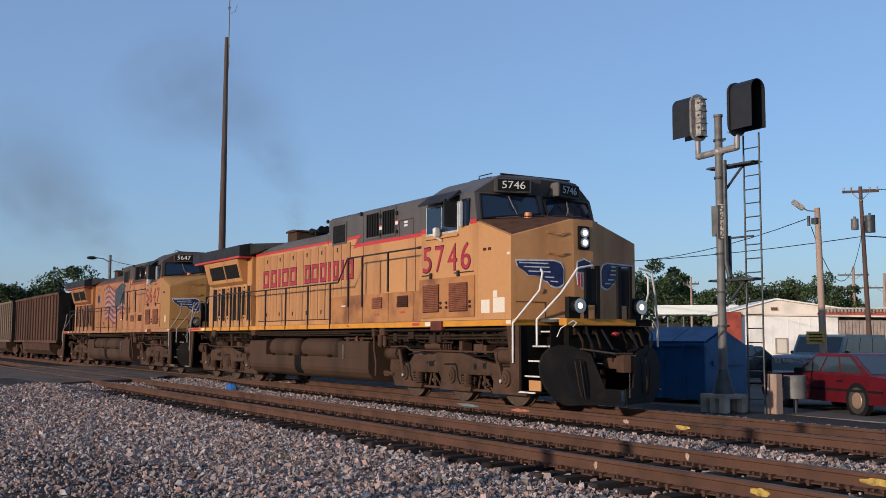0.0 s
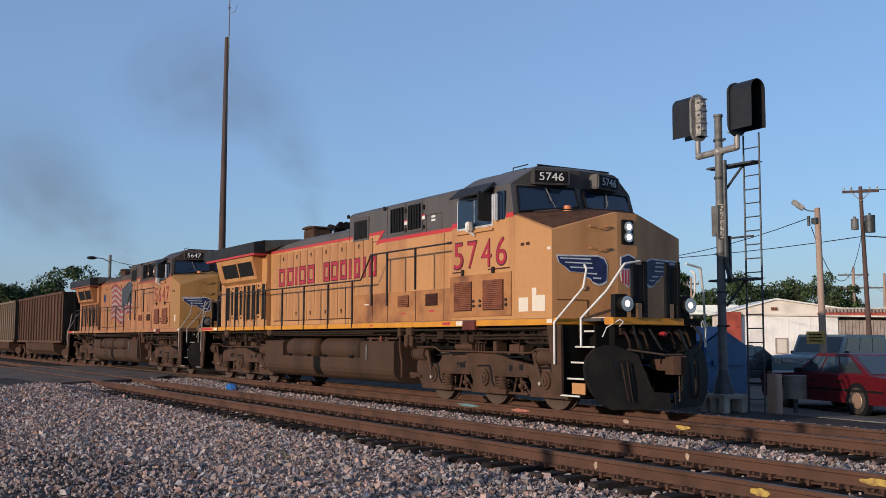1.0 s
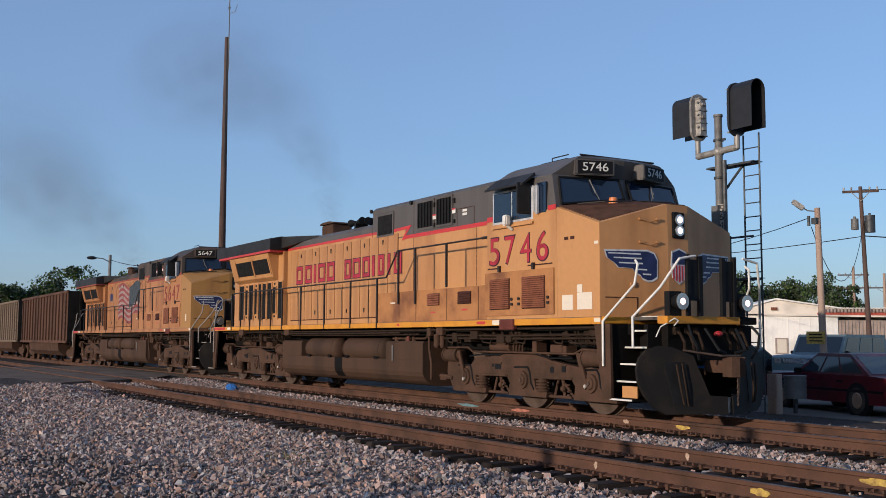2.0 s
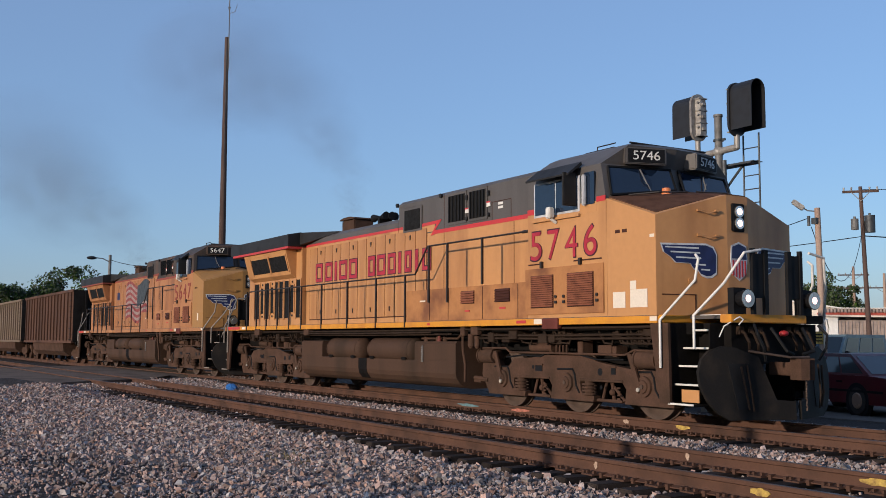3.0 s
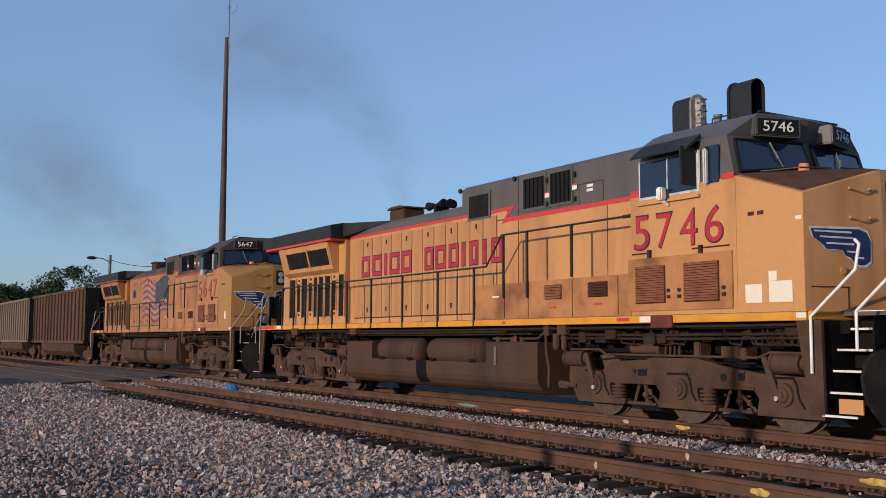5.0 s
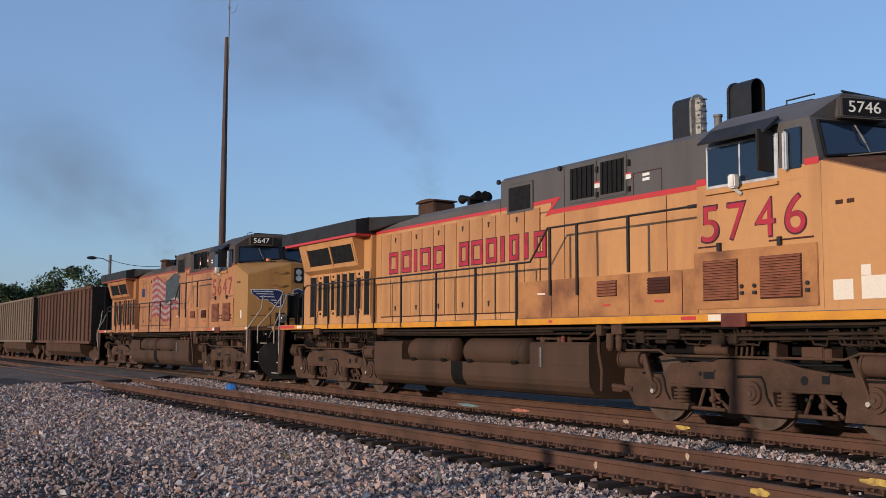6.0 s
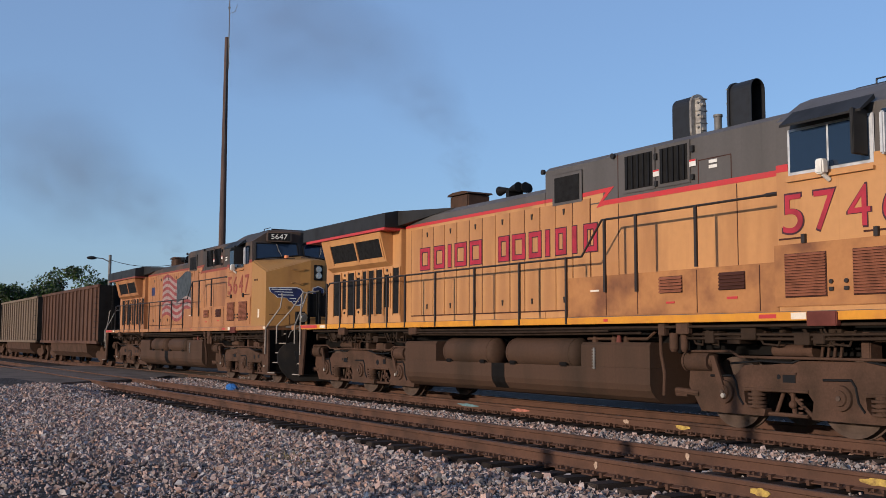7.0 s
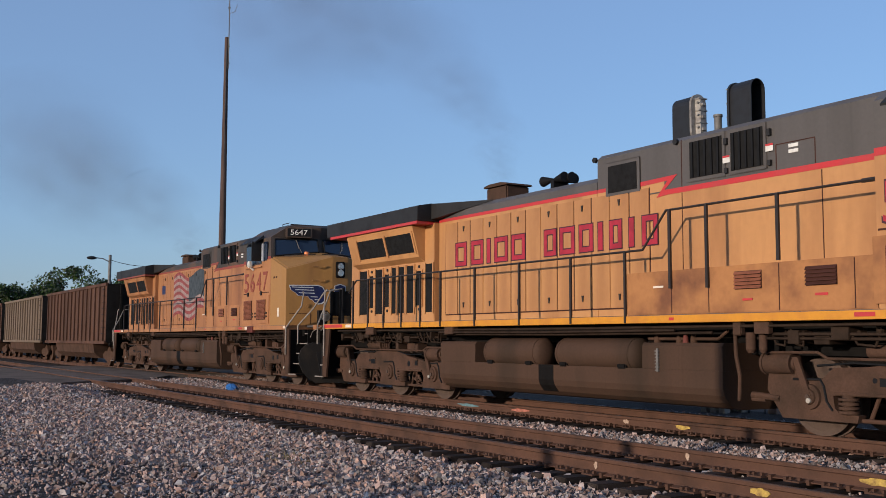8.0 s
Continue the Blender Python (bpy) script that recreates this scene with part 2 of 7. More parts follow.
def link_mesh(name, bm, mat, parent=None, label="", smooth=False):
    me = bpy.data.meshes.new(name)
    bmesh.ops.recalc_face_normals(bm, faces=bm.faces)
    bm.to_mesh(me)
    bm.free()
    me.materials.append(mat)
    if smooth:
        me.shade_smooth()
        me.set_sharp_from_angle(angle=radians(40))
    ob = new(name, me)
    ob.parent = parent
    return tagged(ob, label)


def part(name, bm, mat, parent, label="", smooth=False):
    return link_mesh(name, bm, mat, parent, label, smooth)


def box(bm, x0, x1, y0, y1, z0, z1, bevel=0.0):
    r = bmesh.ops.create_cube(bm, size=1, matrix=Matrix.LocRotScale(((x0 + x1) / 2, (y0 + y1) / 2, (z0 + z1) / 2), None, (abs(x1 - x0), abs(y1 - y0), abs(z1 - z0))))
    if bevel:
        edges = list({e for v in r["verts"] for e in v.link_edges})
        bmesh.ops.bevel(bm, geom=edges, offset=bevel, segments=1, affect="EDGES")
    return bm


def boxes(*rows, bevel=0.0):
    bm = bmesh.new()
    for r in rows:
        box(bm, *r, bevel=bevel)
    return bm


def rod(bm, a, b, r0, r1=None, seg=10, caps=True):
    a, b = Vector(a), Vector(b)
    d = b - a
    m = Matrix.Translation((a + b) / 2) @ d.to_track_quat("Z", "Y").to_matrix().to_4x4()
    bmesh.ops.create_cone(bm, cap_ends=caps, segments=seg, radius1=r0, radius2=r0 if r1 is None else r1, depth=d.length, matrix=m)
    return bm


def pipe(bm, pts, r, seg=8):
    for a, b in zip(pts, pts[1:]):
        rod(bm, a, b, r, seg=seg)
    for p in pts[1:-1]:
        bmesh.ops.create_uvsphere(bm, u_segments=seg, v_segments=5, radius=r, matrix=Matrix.Translation(p))
    return bm


def ball(bm, c, r, seg=12, stretch=(1, 1, 1)):
    bmesh.ops.create_uvsphere(bm, u_segments=seg, v_segments=max(seg // 2, 5), radius=r, matrix=Matrix.LocRotScale(c, None, stretch))
    return bm


def prism(bm, outline, axis, lo, hi):
    """A flat outline in the two other axes, thickened along one axis from lo to hi."""
    def v3(p, w):
        return {"x": (w, p[0], p[1]), "y": (p[0], w, p[1]), "z": (p[0], p[1], w)}[axis]
    a = [bm.verts.new(v3(p, lo)) for p in outline]
    b = [bm.verts.new(v3(p, hi)) for p in outline]
    bm.faces.new(a)
    bm.faces.new(b[::-1])
    for i in range(len(outline)):
        j = (i + 1) % len(outline)
        bm.faces.new((a[i], b[i], b[j], a[j]))
    return bm


def hull(bm, low, top):
    """Solid between two rings of equally many points."""
    a = [bm.verts.new(p) for p in low]
    b = [bm.verts.new(p) for p in top]
    bm.faces.new(a)
    bm.faces.new(b[::-1])
    for i in range(len(low)):
        j = (i + 1) % len(low)
        bm.faces.new((a[i], b[i], b[j], a[j]))
    return bm


def each(name, rows, mat, parent, label="", bevel=0.0):
    """One part for each box."""
    return [part(name, boxes(r, bevel=bevel), mat, parent, label) for r in rows]


def soften(bm, offset, angle=30):
    edges = [e for e in bm.edges if len(e.link_faces) == 2 and e.calc_face_angle(0) > radians(angle)]
    bmesh.ops.bevel(bm, geom=edges, offset=offset, segments=2, affect="EDGES", clamp_overlap=True)
    return bm


def lettering(text, width, height, depth=0.006):
    """Characters of the built-in font as a bmesh in x and z, facing -y, from (0, 0) to (width, height)."""
    cu = bpy.data.curves.new("characters", "FONT")
    cu.body, cu.extrude = text, 0.01
    ob = new("characters", cu)
    bpy.context.view_layer.update()
    me = bpy.data.meshes.new_from_object(ob.evaluated_get(bpy.context.evaluated_depsgraph_get()))
    bpy.data.objects.remove(ob)
    bm = bmesh.new()
    bm.from_mesh(me)
    bpy.data.meshes.remove(me)
    xs, ys = [v.co.x for v in bm.verts], [v.co.y for v in bm.verts]
    for v in bm.verts:
        x, y, z = v.co
        v.co = ((x - min(xs)) / (max(xs) - min(xs)) * width, -(z + 0.01) / 0.02 * depth, (y - min(ys)) / (max(ys) - min(ys)) * height)
    return bm


def moved(bm, m):
    bmesh.ops.transform(bm, matrix=m, verts=bm.verts)
    return bm


def sheet(name, x0, x1, y0, y1, step, height, mat, parent=None):
    nx, ny = max(2, round((x1 - x0) / step) + 1), max(2, round((y1 - y0) / step) + 1)
    gx, gy = np.meshgrid(np.linspace(x0, x1, nx), np.linspace(y0, y1, ny), indexing="ij")
    verts = [(x, y, height(x, y)) for x, y in zip(gx.ravel(), gy.ravel())]
    faces = [(i * ny + j, (i + 1) * ny + j, (i + 1) * ny + j + 1, i * ny + j + 1) for i in range(nx - 1) for j in range(ny - 1)]
    me = bpy.data.meshes.new(name)
    me.from_pydata(verts, [], faces)
    me.materials.append(mat)
    me.shade_smooth()
    ob = new(name, me)
    ob.parent = parent
    return ob


# ---------------------------------------------------------------- ground
NEAR, FAR = -4.45, 0.0          # centre lines of the two tracks
GAUGE = 0.753                   # rail centre from the track's centre


def bed_height(x, y):
    """Ballast: level in the tracks, a shallow trough between them, falling a little outside."""
    n = 0.03 * noise.noise((x * 0.35, y * 0.5, 1.0)) + 0.012 * noise.noise((x * 1.7, y * 1.7, 4.0))
    if y > 1.8:
        base = -0.235 - 0.03 * min((y - 1.8) / 1.0, 1)
    elif y > -6.0:
        base = -0.225 - 0.035 * math.exp(-((y + 2.2) / 0.5) ** 2) - (0.045 if -6.0 < y < -3.1 else 0)
    else:
        base = -0.27 - 0.05 * min((-6.0 - y) / 1.6, 1)
    rise = 0.28 * max(0, min((-22 - x) / 8, 1)) * max(0, min((-5.9 - y) / 1.2, 1))
    rise += 0.13 * max(0, min((-29 - x) / 5, 1)) * max(0, min((y + 6.6) / 0.8, 1))
    return base + n + rise


ground = sheet("ground", -2600, 2600, -2600, 2600, 200, lambda x, y: -0.5, DIRT)
tagged(ground, "dry bare ground reaching to the horizon", "ground", kind="structure")
# The bed's dark colour shows as painted shade between the loose stones on top.
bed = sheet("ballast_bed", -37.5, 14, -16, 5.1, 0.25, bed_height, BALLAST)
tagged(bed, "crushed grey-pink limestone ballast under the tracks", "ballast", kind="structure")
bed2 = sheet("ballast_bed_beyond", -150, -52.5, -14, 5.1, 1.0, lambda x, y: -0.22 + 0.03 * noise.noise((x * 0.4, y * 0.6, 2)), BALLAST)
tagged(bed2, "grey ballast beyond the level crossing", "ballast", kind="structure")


def asphalt_slab(name, outline, z0, z1, mat, label):
    ob = link_mesh(name, prism(bmesh.new(), outline, "z", z0, z1), mat)
    return tagged(ob, label, "pavement", kind="structure")


asphalt_slab("pavement", [(-150, 5.1), (60, 5.1), (60, 70), (-150, 70)], -0.48, -0.262, ASPHALT, "worn grey asphalt of the parking lot")
road = asphalt_slab("road", [(-29.5, -9.0), (-33.6, -5.95), (-35.4, -2.95), (-38.2, -1.45), (-38.4, 5.6), (-54, 5.6), (-53, -2), (-52, -6), (-50, -18), (-25, -18)], -0.5, -0.05, ASPHALT_NEW, "smooth grey asphalt level crossing over both tracks")


# ---------------------------------------------------------------- tracks
def rail_profile():
    half = [(0.076, -0.178), (0.076, -0.168), (0.018, -0.150), (0.010, -0.135), (0.010, -0.050), (0.036, -0.040), (0.037, -0.008), (0.028, 0.0)]
    return half + [(-y, z) for y, z in reversed(half)]


def track(name, yc, x0, x1, ties, label):
    tr = thing(name, label, "track", kind="structure")
    for side in (-1, 1):
        prof = [(yc + side * GAUGE + y, z) for y, z in rail_profile()]
        r = part("rail", prism(bmesh.new(), prof, "x", x0, x1), RUST, tr, "rust-brown steel rail")
        part("rail_head", boxes((x0, x1, yc + side * GAUGE - 0.026, yc + side * GAUGE + 0.026, -0.004, 0.002)), RAILTOP, r, "worn running surface")
    tie_mesh, plate_mesh = None, None
    rnd = random.Random(yc)
    x = ties[0]
    while x < ties[1]:
        if tie_mesh is None:
            tie = part("tie", soften(boxes((-0.115, 0.115, -1.3, 1.3, -0.36, -0.185)), 0.012), TIE, tr, "dark creosoted wooden tie")
            tie_mesh = tie.data
            bm = boxes((-0.095, 0.095, -0.17, 0.17, -0.185, -0.166))
            for sx in (-0.055, 0.055):
                for sy in (-0.105, 0.105):
                    box(bm, sx - 0.014, sx + 0.014, sy - 0.02, sy + 0.02, -0.17, -0.135)
            box(bm, 0.13, 0.17, -0.10, 0.10, -0.20, -0.145)
            box(bm, -0.17, -0.13, -0.10, 0.10, -0.20, -0.145)
            pl = part("tie_plate", bm, RUST, tr, "rusty tie plate with spikes and anchors")
            plate_mesh = pl.data
            pl.location = (x, yc - GAUGE, 0)
            pl2 = new("tie_plate", plate_mesh)
            pl2.parent, pl2.location = tr, (x, yc + GAUGE, 0)
        else:
            tie = new("tie", tie_mesh)
            tie.parent = tr
            for side in (-1, 1):
                pl = new("tie_plate", plate_mesh)
                pl.parent, pl.location = tr, (x, yc + side * GAUGE, 0)
        tie.location = (x, yc + rnd.uniform(-0.06, 0.06), rnd.uniform(-0.012, 0.004))
        tie.rotation_euler = (0, 0, rnd.uniform(-0.03, 0.03))
        x += 0.5 + rnd.uniform(-0.03, 0.03)
    return tr


near_track = track("railway_track", NEAR, -150, 14, (-38, 4), "empty rusty railway track on dark wooden ties")
far_track = track("railway_track", FAR, -150, 14, (-40, 4), "rusty railway track under the train")


def paint_mark(tr, x, yrail, w, zc, h, mat, label):
    bm = bmesh.new()
    rnd = random.Random(x)
    pts = []
    for i in range(14):
        a = 2 * math.pi * i / 14
        k = rnd.uniform(0.65, 1.1)
        pts.append((x + w / 2 * k * math.cos(a), zc + h / 2 * k * math.sin(a)))
    prism(bm, pts, "y", yrail - 0.0215, yrail - 0.0105)
    part("paint_mark", bm, mat, tr, label)


# ---------------------------------------------------------------- crushed stone
def stone_field(name, rects, label, seed, per=1350, grain=0.0162):
    rng = np.random.default_rng(seed)
    base = np.array([(i, j, k) for i in (-1, 1) for j in (-1, 1) for k in (-1, 1)], float) * 0.62
    tri = np.array([(0, 1, 3), (0, 3, 2), (4, 6, 7), (4, 7, 5), (0, 4, 5), (0, 5, 1), (2, 3, 7), (2, 7, 6), (0, 2, 6), (0, 6, 4), (1, 5, 7), (1, 7, 3)])
    pos = []
    for x0, x1, y0, y1, dens, keep in rects:
        n = int((x1 - x0) * (y1 - y0) * per * dens)
        p = np.stack([rng.uniform(x0, x1, n), rng.uniform(y0, y1, n)], -1)
        pos.append(p[[keep(a, b) for a, b in p]] if keep else p)
    pos = np.concatenate(pos)
    n = len(pos)
    z = np.array([bed_height(a, b) for a, b in pos])
    size = rng.lognormal(math.log(grain), 0.42, n).clip(0.009, 0.05)
    shape = (base[None] + rng.uniform(-0.38, 0.38, (n, 8, 3)))
    shape *= rng.uniform(0.65, 1.3, (n, 1, 3))
    q = rng.normal(size=(n, 4))
    q /= np.linalg.norm(q, axis=1)[:, None]
    w, a, b, c = q.T
    rot = np.stack([np.stack([1 - 2 * (b * b + c * c), 2 * (a * b - c * w), 2 * (a * c + b * w)], -1),
                    np.stack([2 * (a * b + c * w), 1 - 2 * (a * a + c * c), 2 * (b * c - a * w)], -1),
                    np.stack([2 * (a * c - b * w), 2 * (b * c + a * w), 1 - 2 * (a * a + b * b)], -1)], 1)
    pts = np.einsum("nij,nkj->nki", rot, shape) * size[:, None, None]
    pts += np.stack([pos[:, 0], pos[:, 1], z + size * rng.uniform(-0.2, 1.0, n)], -1)[:, None]
    faces = (tri[None] + 8 * np.arange(n)[:, None, None]).reshape(-1)
    me = bpy.data.meshes.new(name)
    me.vertices.add(n * 8)
    me.vertices.foreach_set("co", pts.reshape(-1).astype(np.float32))
    me.loops.add(len(faces))
    me.loops.foreach_set("vertex_index", faces.astype(np.int32))
    me.polygons.add(n * 12)
    me.polygons.foreach_set("loop_start", (np.arange(n * 12) * 3).astype(np.int32))
    me.polygons.foreach_set("use_smooth", np.zeros(n * 12, dtype=bool))
    me.update(calc_edges=True)
    me.materials.append(STONE)
    return tagged(new(name, me), label, "gravel", kind="stuff")


def worn(x, y):
    """How far the gravel is trodden down to dust, along a slanting strip before the tracks."""
    u = (x + 16.9) / 6.6
    mid = -10.1 + 3.2 * u
    half = 0.45 + 0.35 * noise.noise((x * 0.9, 3.0, 0.0))
    edge = 0.5 * noise.noise((x * 2.3, y * 2.3, 5.0))
    ends = min(1.0, (u + 0.5) * 3, (1.12 - u) * 4)
    return max(0.0, min(1.0, 1.3 - abs(y - mid) / half + edge)) * max(0.0, ends)


dust = sheet("dust_strip", -20.5, -9, -12.4, -6.2, 0.12, lambda x, y: bed_height(x, y) - 0.05 + 0.064 * min(worn(x, y) * 1.5, 1) + 0.012 * noise.noise((x * 7, y * 7, 0)), FINES)
tagged(dust, "strip of trodden stone dust in the gravel", "ground", kind="structure")


def fore_keep(x, y):
    """The open gravel before the tracks, thinner where dirt shows through."""
    if y < -12.6 - x * 0.155 - 0.6 or y > -5.2 or x < -33.4 + (y + 5.9) * -1.25:
        return False
    if worn(x, y) > 0.35:
        return random.random() < 0.62
    bare = 0.8 * noise.noise((x * 0.5, y * 0.8, 9.0)) + max(0, min((-8.3 - y) * 0.55, 0.7)) * max(0, min((x + 20) / 4, 1))
    return random.random() > 0.82 * max(0, min(bare * 1.5, 1))


# ---------------------------------------------------------------- locomotives
# Own space: x forward from the nose's side corner, y to the far side negative towards the near track, z from the rail's top.
AXLES = (-0.80, -2.83, -4.86, -14.87, -16.90, -18.90)
WHEEL_R = 0.533
HOOD = 1.0


def wheelset(parent, x, radius, dark):
    """Two flanged wheels on their axle; its own origin lies on the axle."""
    bm = bmesh.new()
    for s in (-1, 1):
        rod(bm, (0, s * 0.69, 0), (0, s * 0.83, 0), radius, seg=36)
        rod(bm, (0, s * 0.655, 0), (0, s * 0.69, 0), radius + 0.026, seg=36)
        rod(bm, (0, s * 0.83, 0), (0, s * 0.838, 0), radius - 0.07, radius - 0.12, seg=36)
        rod(bm, (0, s * 0.80, 0), (0, s * 0.90, 0), 0.13, seg=18)
        for k in range(5):
            a = 2 * math.pi * k / 5
            rod(bm, (0.24 * math.cos(a), s * 0.83, 0.24 * math.sin(a)), (0.24 * math.cos(a), s * 0.845, 0.24 * math.sin(a)), 0.045, seg=10)
    rod(bm, (0, -0.9, 0), (0, 0.9, 0), 0.09, seg=14)
    ob = part("wheelset", bm, dark, parent, "dusty steel wheels on an axle", smooth=True)
    ob.location = (x, 0, radius)
    return ob


def truck(parent, axles):
    """Three-axle truck: cast side frames with spring pockets, axle boxes, brake cylinders, levers and pipes."""
    x0, xm, x1 = axles
    for s in (-1, 1):
        lo = lambda a, b: sorted((s * a, s * b))
        out = [(x0 - 0.62, 0.95), (x0 - 0.66, 0.62), (x0 - 0.40, 0.24)]
        for a, b in ((x0, xm), (xm, x1)):
            out += [(a + 0.80, 0.24), (a + 0.83, 0.34), (a + 0.52, 0.36), (a + 0.46, 0.42), (a + 0.44, 0.58), (b - 0.46, 0.59), (b - 0.37, 0.48), (b - 0.41, 0.24)]
        out += [(x1 + 0.74, 0.24), (x1 + 0.80, 0.50), (x1 + 0.66, 0.80), (x1 - 0.30, 0.83), (xm + 0.95, 0.93), (xm + 0.58, 1.03), (xm - 0.52, 1.03), (xm - 1.05, 0.97), (x0 + 0.46, 0.95), (x0 + 0.28, 0.80), (x0 - 0.04, 0.80), (x0 - 0.14, 0.95)]
        fr = part("side_frame", soften(prism(bmesh.new(), out, "y", *lo(1.02, 1.16)), 0.018), UNDER, parent, "dusty cast truck side frame")
        # raised rims along the beam and over the spring pockets
        for a in (x0, xm):
            rim = boxes((a + 0.46, (xm if a == x0 else x1) - 0.44, *lo(1.16, 1.185), 0.59, 0.635), bevel=0.008)
            part("frame_rim", rim, UNDER, fr)
        for ax in axles:
            det = bmesh.new()
            rod(det, (ax + 0.08, s * 1.15, 0.55), (ax + 0.08, s * 1.20, 0.55), 0.175, 0.165, seg=20)
            rod(det, (ax + 0.08, s * 1.20, 0.55), (ax + 0.08, s * 1.225, 0.55), 0.11, 0.10, seg=16)
            bx = part("axle_box", det, UNDER, fr, "round dusty axle box cover", smooth=True)
            part("cover_bolt", rod(bmesh.new(), (ax + 0.08, s * 1.222, 0.55), (ax + 0.08, s * 1.245, 0.55), 0.035, seg=10), STEEL, bx)
            # Black rod on the face draws the shade of the groove round the pedestal.
            edge = bmesh.new()
            pipe(edge, [(ax - 0.20, s * 1.165, 0.78), (ax + 0.24, s * 1.165, 0.79), (ax + 0.30, s * 1.165, 0.70), (ax + 0.34, s * 1.165, 0.50), (ax + 0.43, s * 1.165, 0.38)], 0.018, 6)
            part("pedestal_gap_shade", edge, BLACK, fr)
            spr = bmesh.new()
            for k in range(4):
                rod(spr, (ax + 0.655, s * 1.12, 0.355 + k * 0.056), (ax + 0.655, s * 1.12, 0.39 + k * 0.056), 0.135, seg=16)
            rod(spr, (ax + 0.655, s * 1.12, 0.34), (ax + 0.655, s * 1.12, 0.60), 0.085, seg=12)
            part("spring", spr, UNDER, fr, smooth=True)
            sh = bmesh.new()
            prism(sh, [(ax + 0.56, 0.28), (ax + 0.64, 0.28), (ax + 0.70, 0.72), (ax + 0.6, 0.72)], "y", *lo(0.7, 0.86))
            part("brake_shoe", sh, STEEL, fr)
        # brake cylinders on both ends with their levers
        for cx, tilt in ((x0 - 0.42, 1), (x1 + 0.18, -1)):
            gear = bmesh.new()
            rod(gear, (cx - 0.22, s * 1.14, 0.99), (cx + 0.24, s * 1.14, 0.99), 0.150, seg=18)
            rod(gear, (cx + 0.24, s * 1.14, 0.99), (cx + 0.29, s * 1.14, 0.99), 0.10, seg=16)
            rod(gear, (cx - 0.26, s * 1.14, 0.99), (cx - 0.22, s * 1.14, 0.99), 0.165, seg=18)
            cyl = part("brake_cylinder", gear, UNDER, fr, "dusty brake cylinder", smooth=True)
            lx = cx + 0.30 if tilt > 0 else cx - 0.40
            lev = prism(bmesh.new(), [(lx - 0.05, 1.08), (lx + 0.05, 1.08), (lx + 0.28, 0.50), (lx + 0.20, 0.44)], "y", *lo(1.19, 1.23))
            part("brake_lever", soften(lev, 0.008), UNDER, cyl)
            part("lever_pin", rod(bmesh.new(), (lx + 0.23, s * 1.22, 0.50), (lx + 0.23, s * 1.26, 0.50), 0.035, seg=10), CONCRETE, cyl)
        part("brake_adjuster", rod(rod(bmesh.new(), (x0 - 0.95, s * 1.14, 0.53), (x0 - 0.45, s * 1.14, 0.50), 0.05, seg=8), (x0 - 0.95, s * 1.14, 0.47), (x0 - 0.7, s * 1.14, 0.47), 0.035, seg=8), UNDER, fr, "dusty slack adjuster")
        # Holes and pockets are black pieces on the uncut frame, their shade as colour.
        for hx, hz, hr in ((xm + 0.99, 0.76, 0.065), (xm - 0.95, 0.80, 0.035), (xm + 1.02, 0.50, 0.03)):
            part("hole_shade_disc", rod(bmesh.new(), (hx, s * 1.155, hz), (hx, s * 1.164, hz), hr, seg=14), BLACK, fr)
        for ra, rb, rz in ((xm - 0.88, xm - 0.66, 0.78), (xm + 1.28, xm + 1.40, 0.78)):
            pk = part("pocket_shade_panel", boxes((ra, rb, *lo(1.155, 1.166), rz - 0.055, rz + 0.055)), BLACK, fr)
            part("pocket_lip", boxes((ra - 0.02, rb + 0.02, *lo(1.155, 1.185), rz + 0.055, rz + 0.085)), UNDER, pk)
        # hanging rods and rigging seen through the frame windows
        for bx in (x0 + 1.15, xm + 1.12):
            bg = bmesh.new()
            rod(bg, (bx - 0.10, s * 1.02, 0.60), (bx - 0.28, s * 0.98, 0.26), 0.03, seg=8)
            rod(bg, (bx + 0.10, s * 1.08, 0.60), (bx + 0.10, s * 1.04, 0.27), 0.035, seg=8)
            rod(bg, (bx - 0.34, s * 1.06, 0.27), (bx + 0.34, s * 1.06, 0.27), 0.03, seg=8)
            ball(bg, (bx + 0.10, s * 1.08, 0.42), 0.06, 8)
            rod(bg, (bx - 0.05, s * 1.02, 0.62), (bx + 0.45, s * 1.10, 0.28), 0.028, seg=8)
            part("brake_rigging", bg, UNDER, fr)
        for x, n in ((x0 + 1.42, 4), (xm + 1.45, 4)):
            for k in range(n):
                part("frame_rib", boxes((x, x + 0.07, *lo(1.155, 1.18), 0.31 + k * 0.06, 0.335 + k * 0.06)), UNDER, fr)
        pp = bmesh.new()
        pipe(pp, [(x0 - 0.6, s * 1.24, 1.02), (x0 - 0.58, s * 1.24, 1.14), (x0 + 0.28, s * 1.24, 1.15), (x0 + 0.42, s * 1.22, 1.07), (x1 - 0.35, s * 1.2, 1.06), (x1 - 0.1, s * 1.22, 1.14), (x1 + 0.55, s * 1.22, 1.13)], 0.02, 8)
        part("brake_pipe", pp, UNDER, fr)
        part("hose", pipe(bmesh.new(), [(x0 + 0.2, s * 1.16, 0.97), (x0 + 0.8, s * 1.18, 1.02), (xm - 0.7, s * 1.18, 1.0), (xm - 0.5, s * 1.14, 1.08)], 0.016, 6), BLACK, fr)
        part("hose", pipe(bmesh.new(), [(xm + 0.5, s * 1.18, 1.04), (xm + 0.95, s * 1.19, 0.97), (x1 - 0.4, s * 1.18, 0.98)], 0.016, 6), BLACK, fr)
        big = bmesh.new()
        rod(big, (xm - 1.05, s * 1.10, 1.17), (xm - 0.42, s * 1.10, 1.17), 0.085, seg=14)
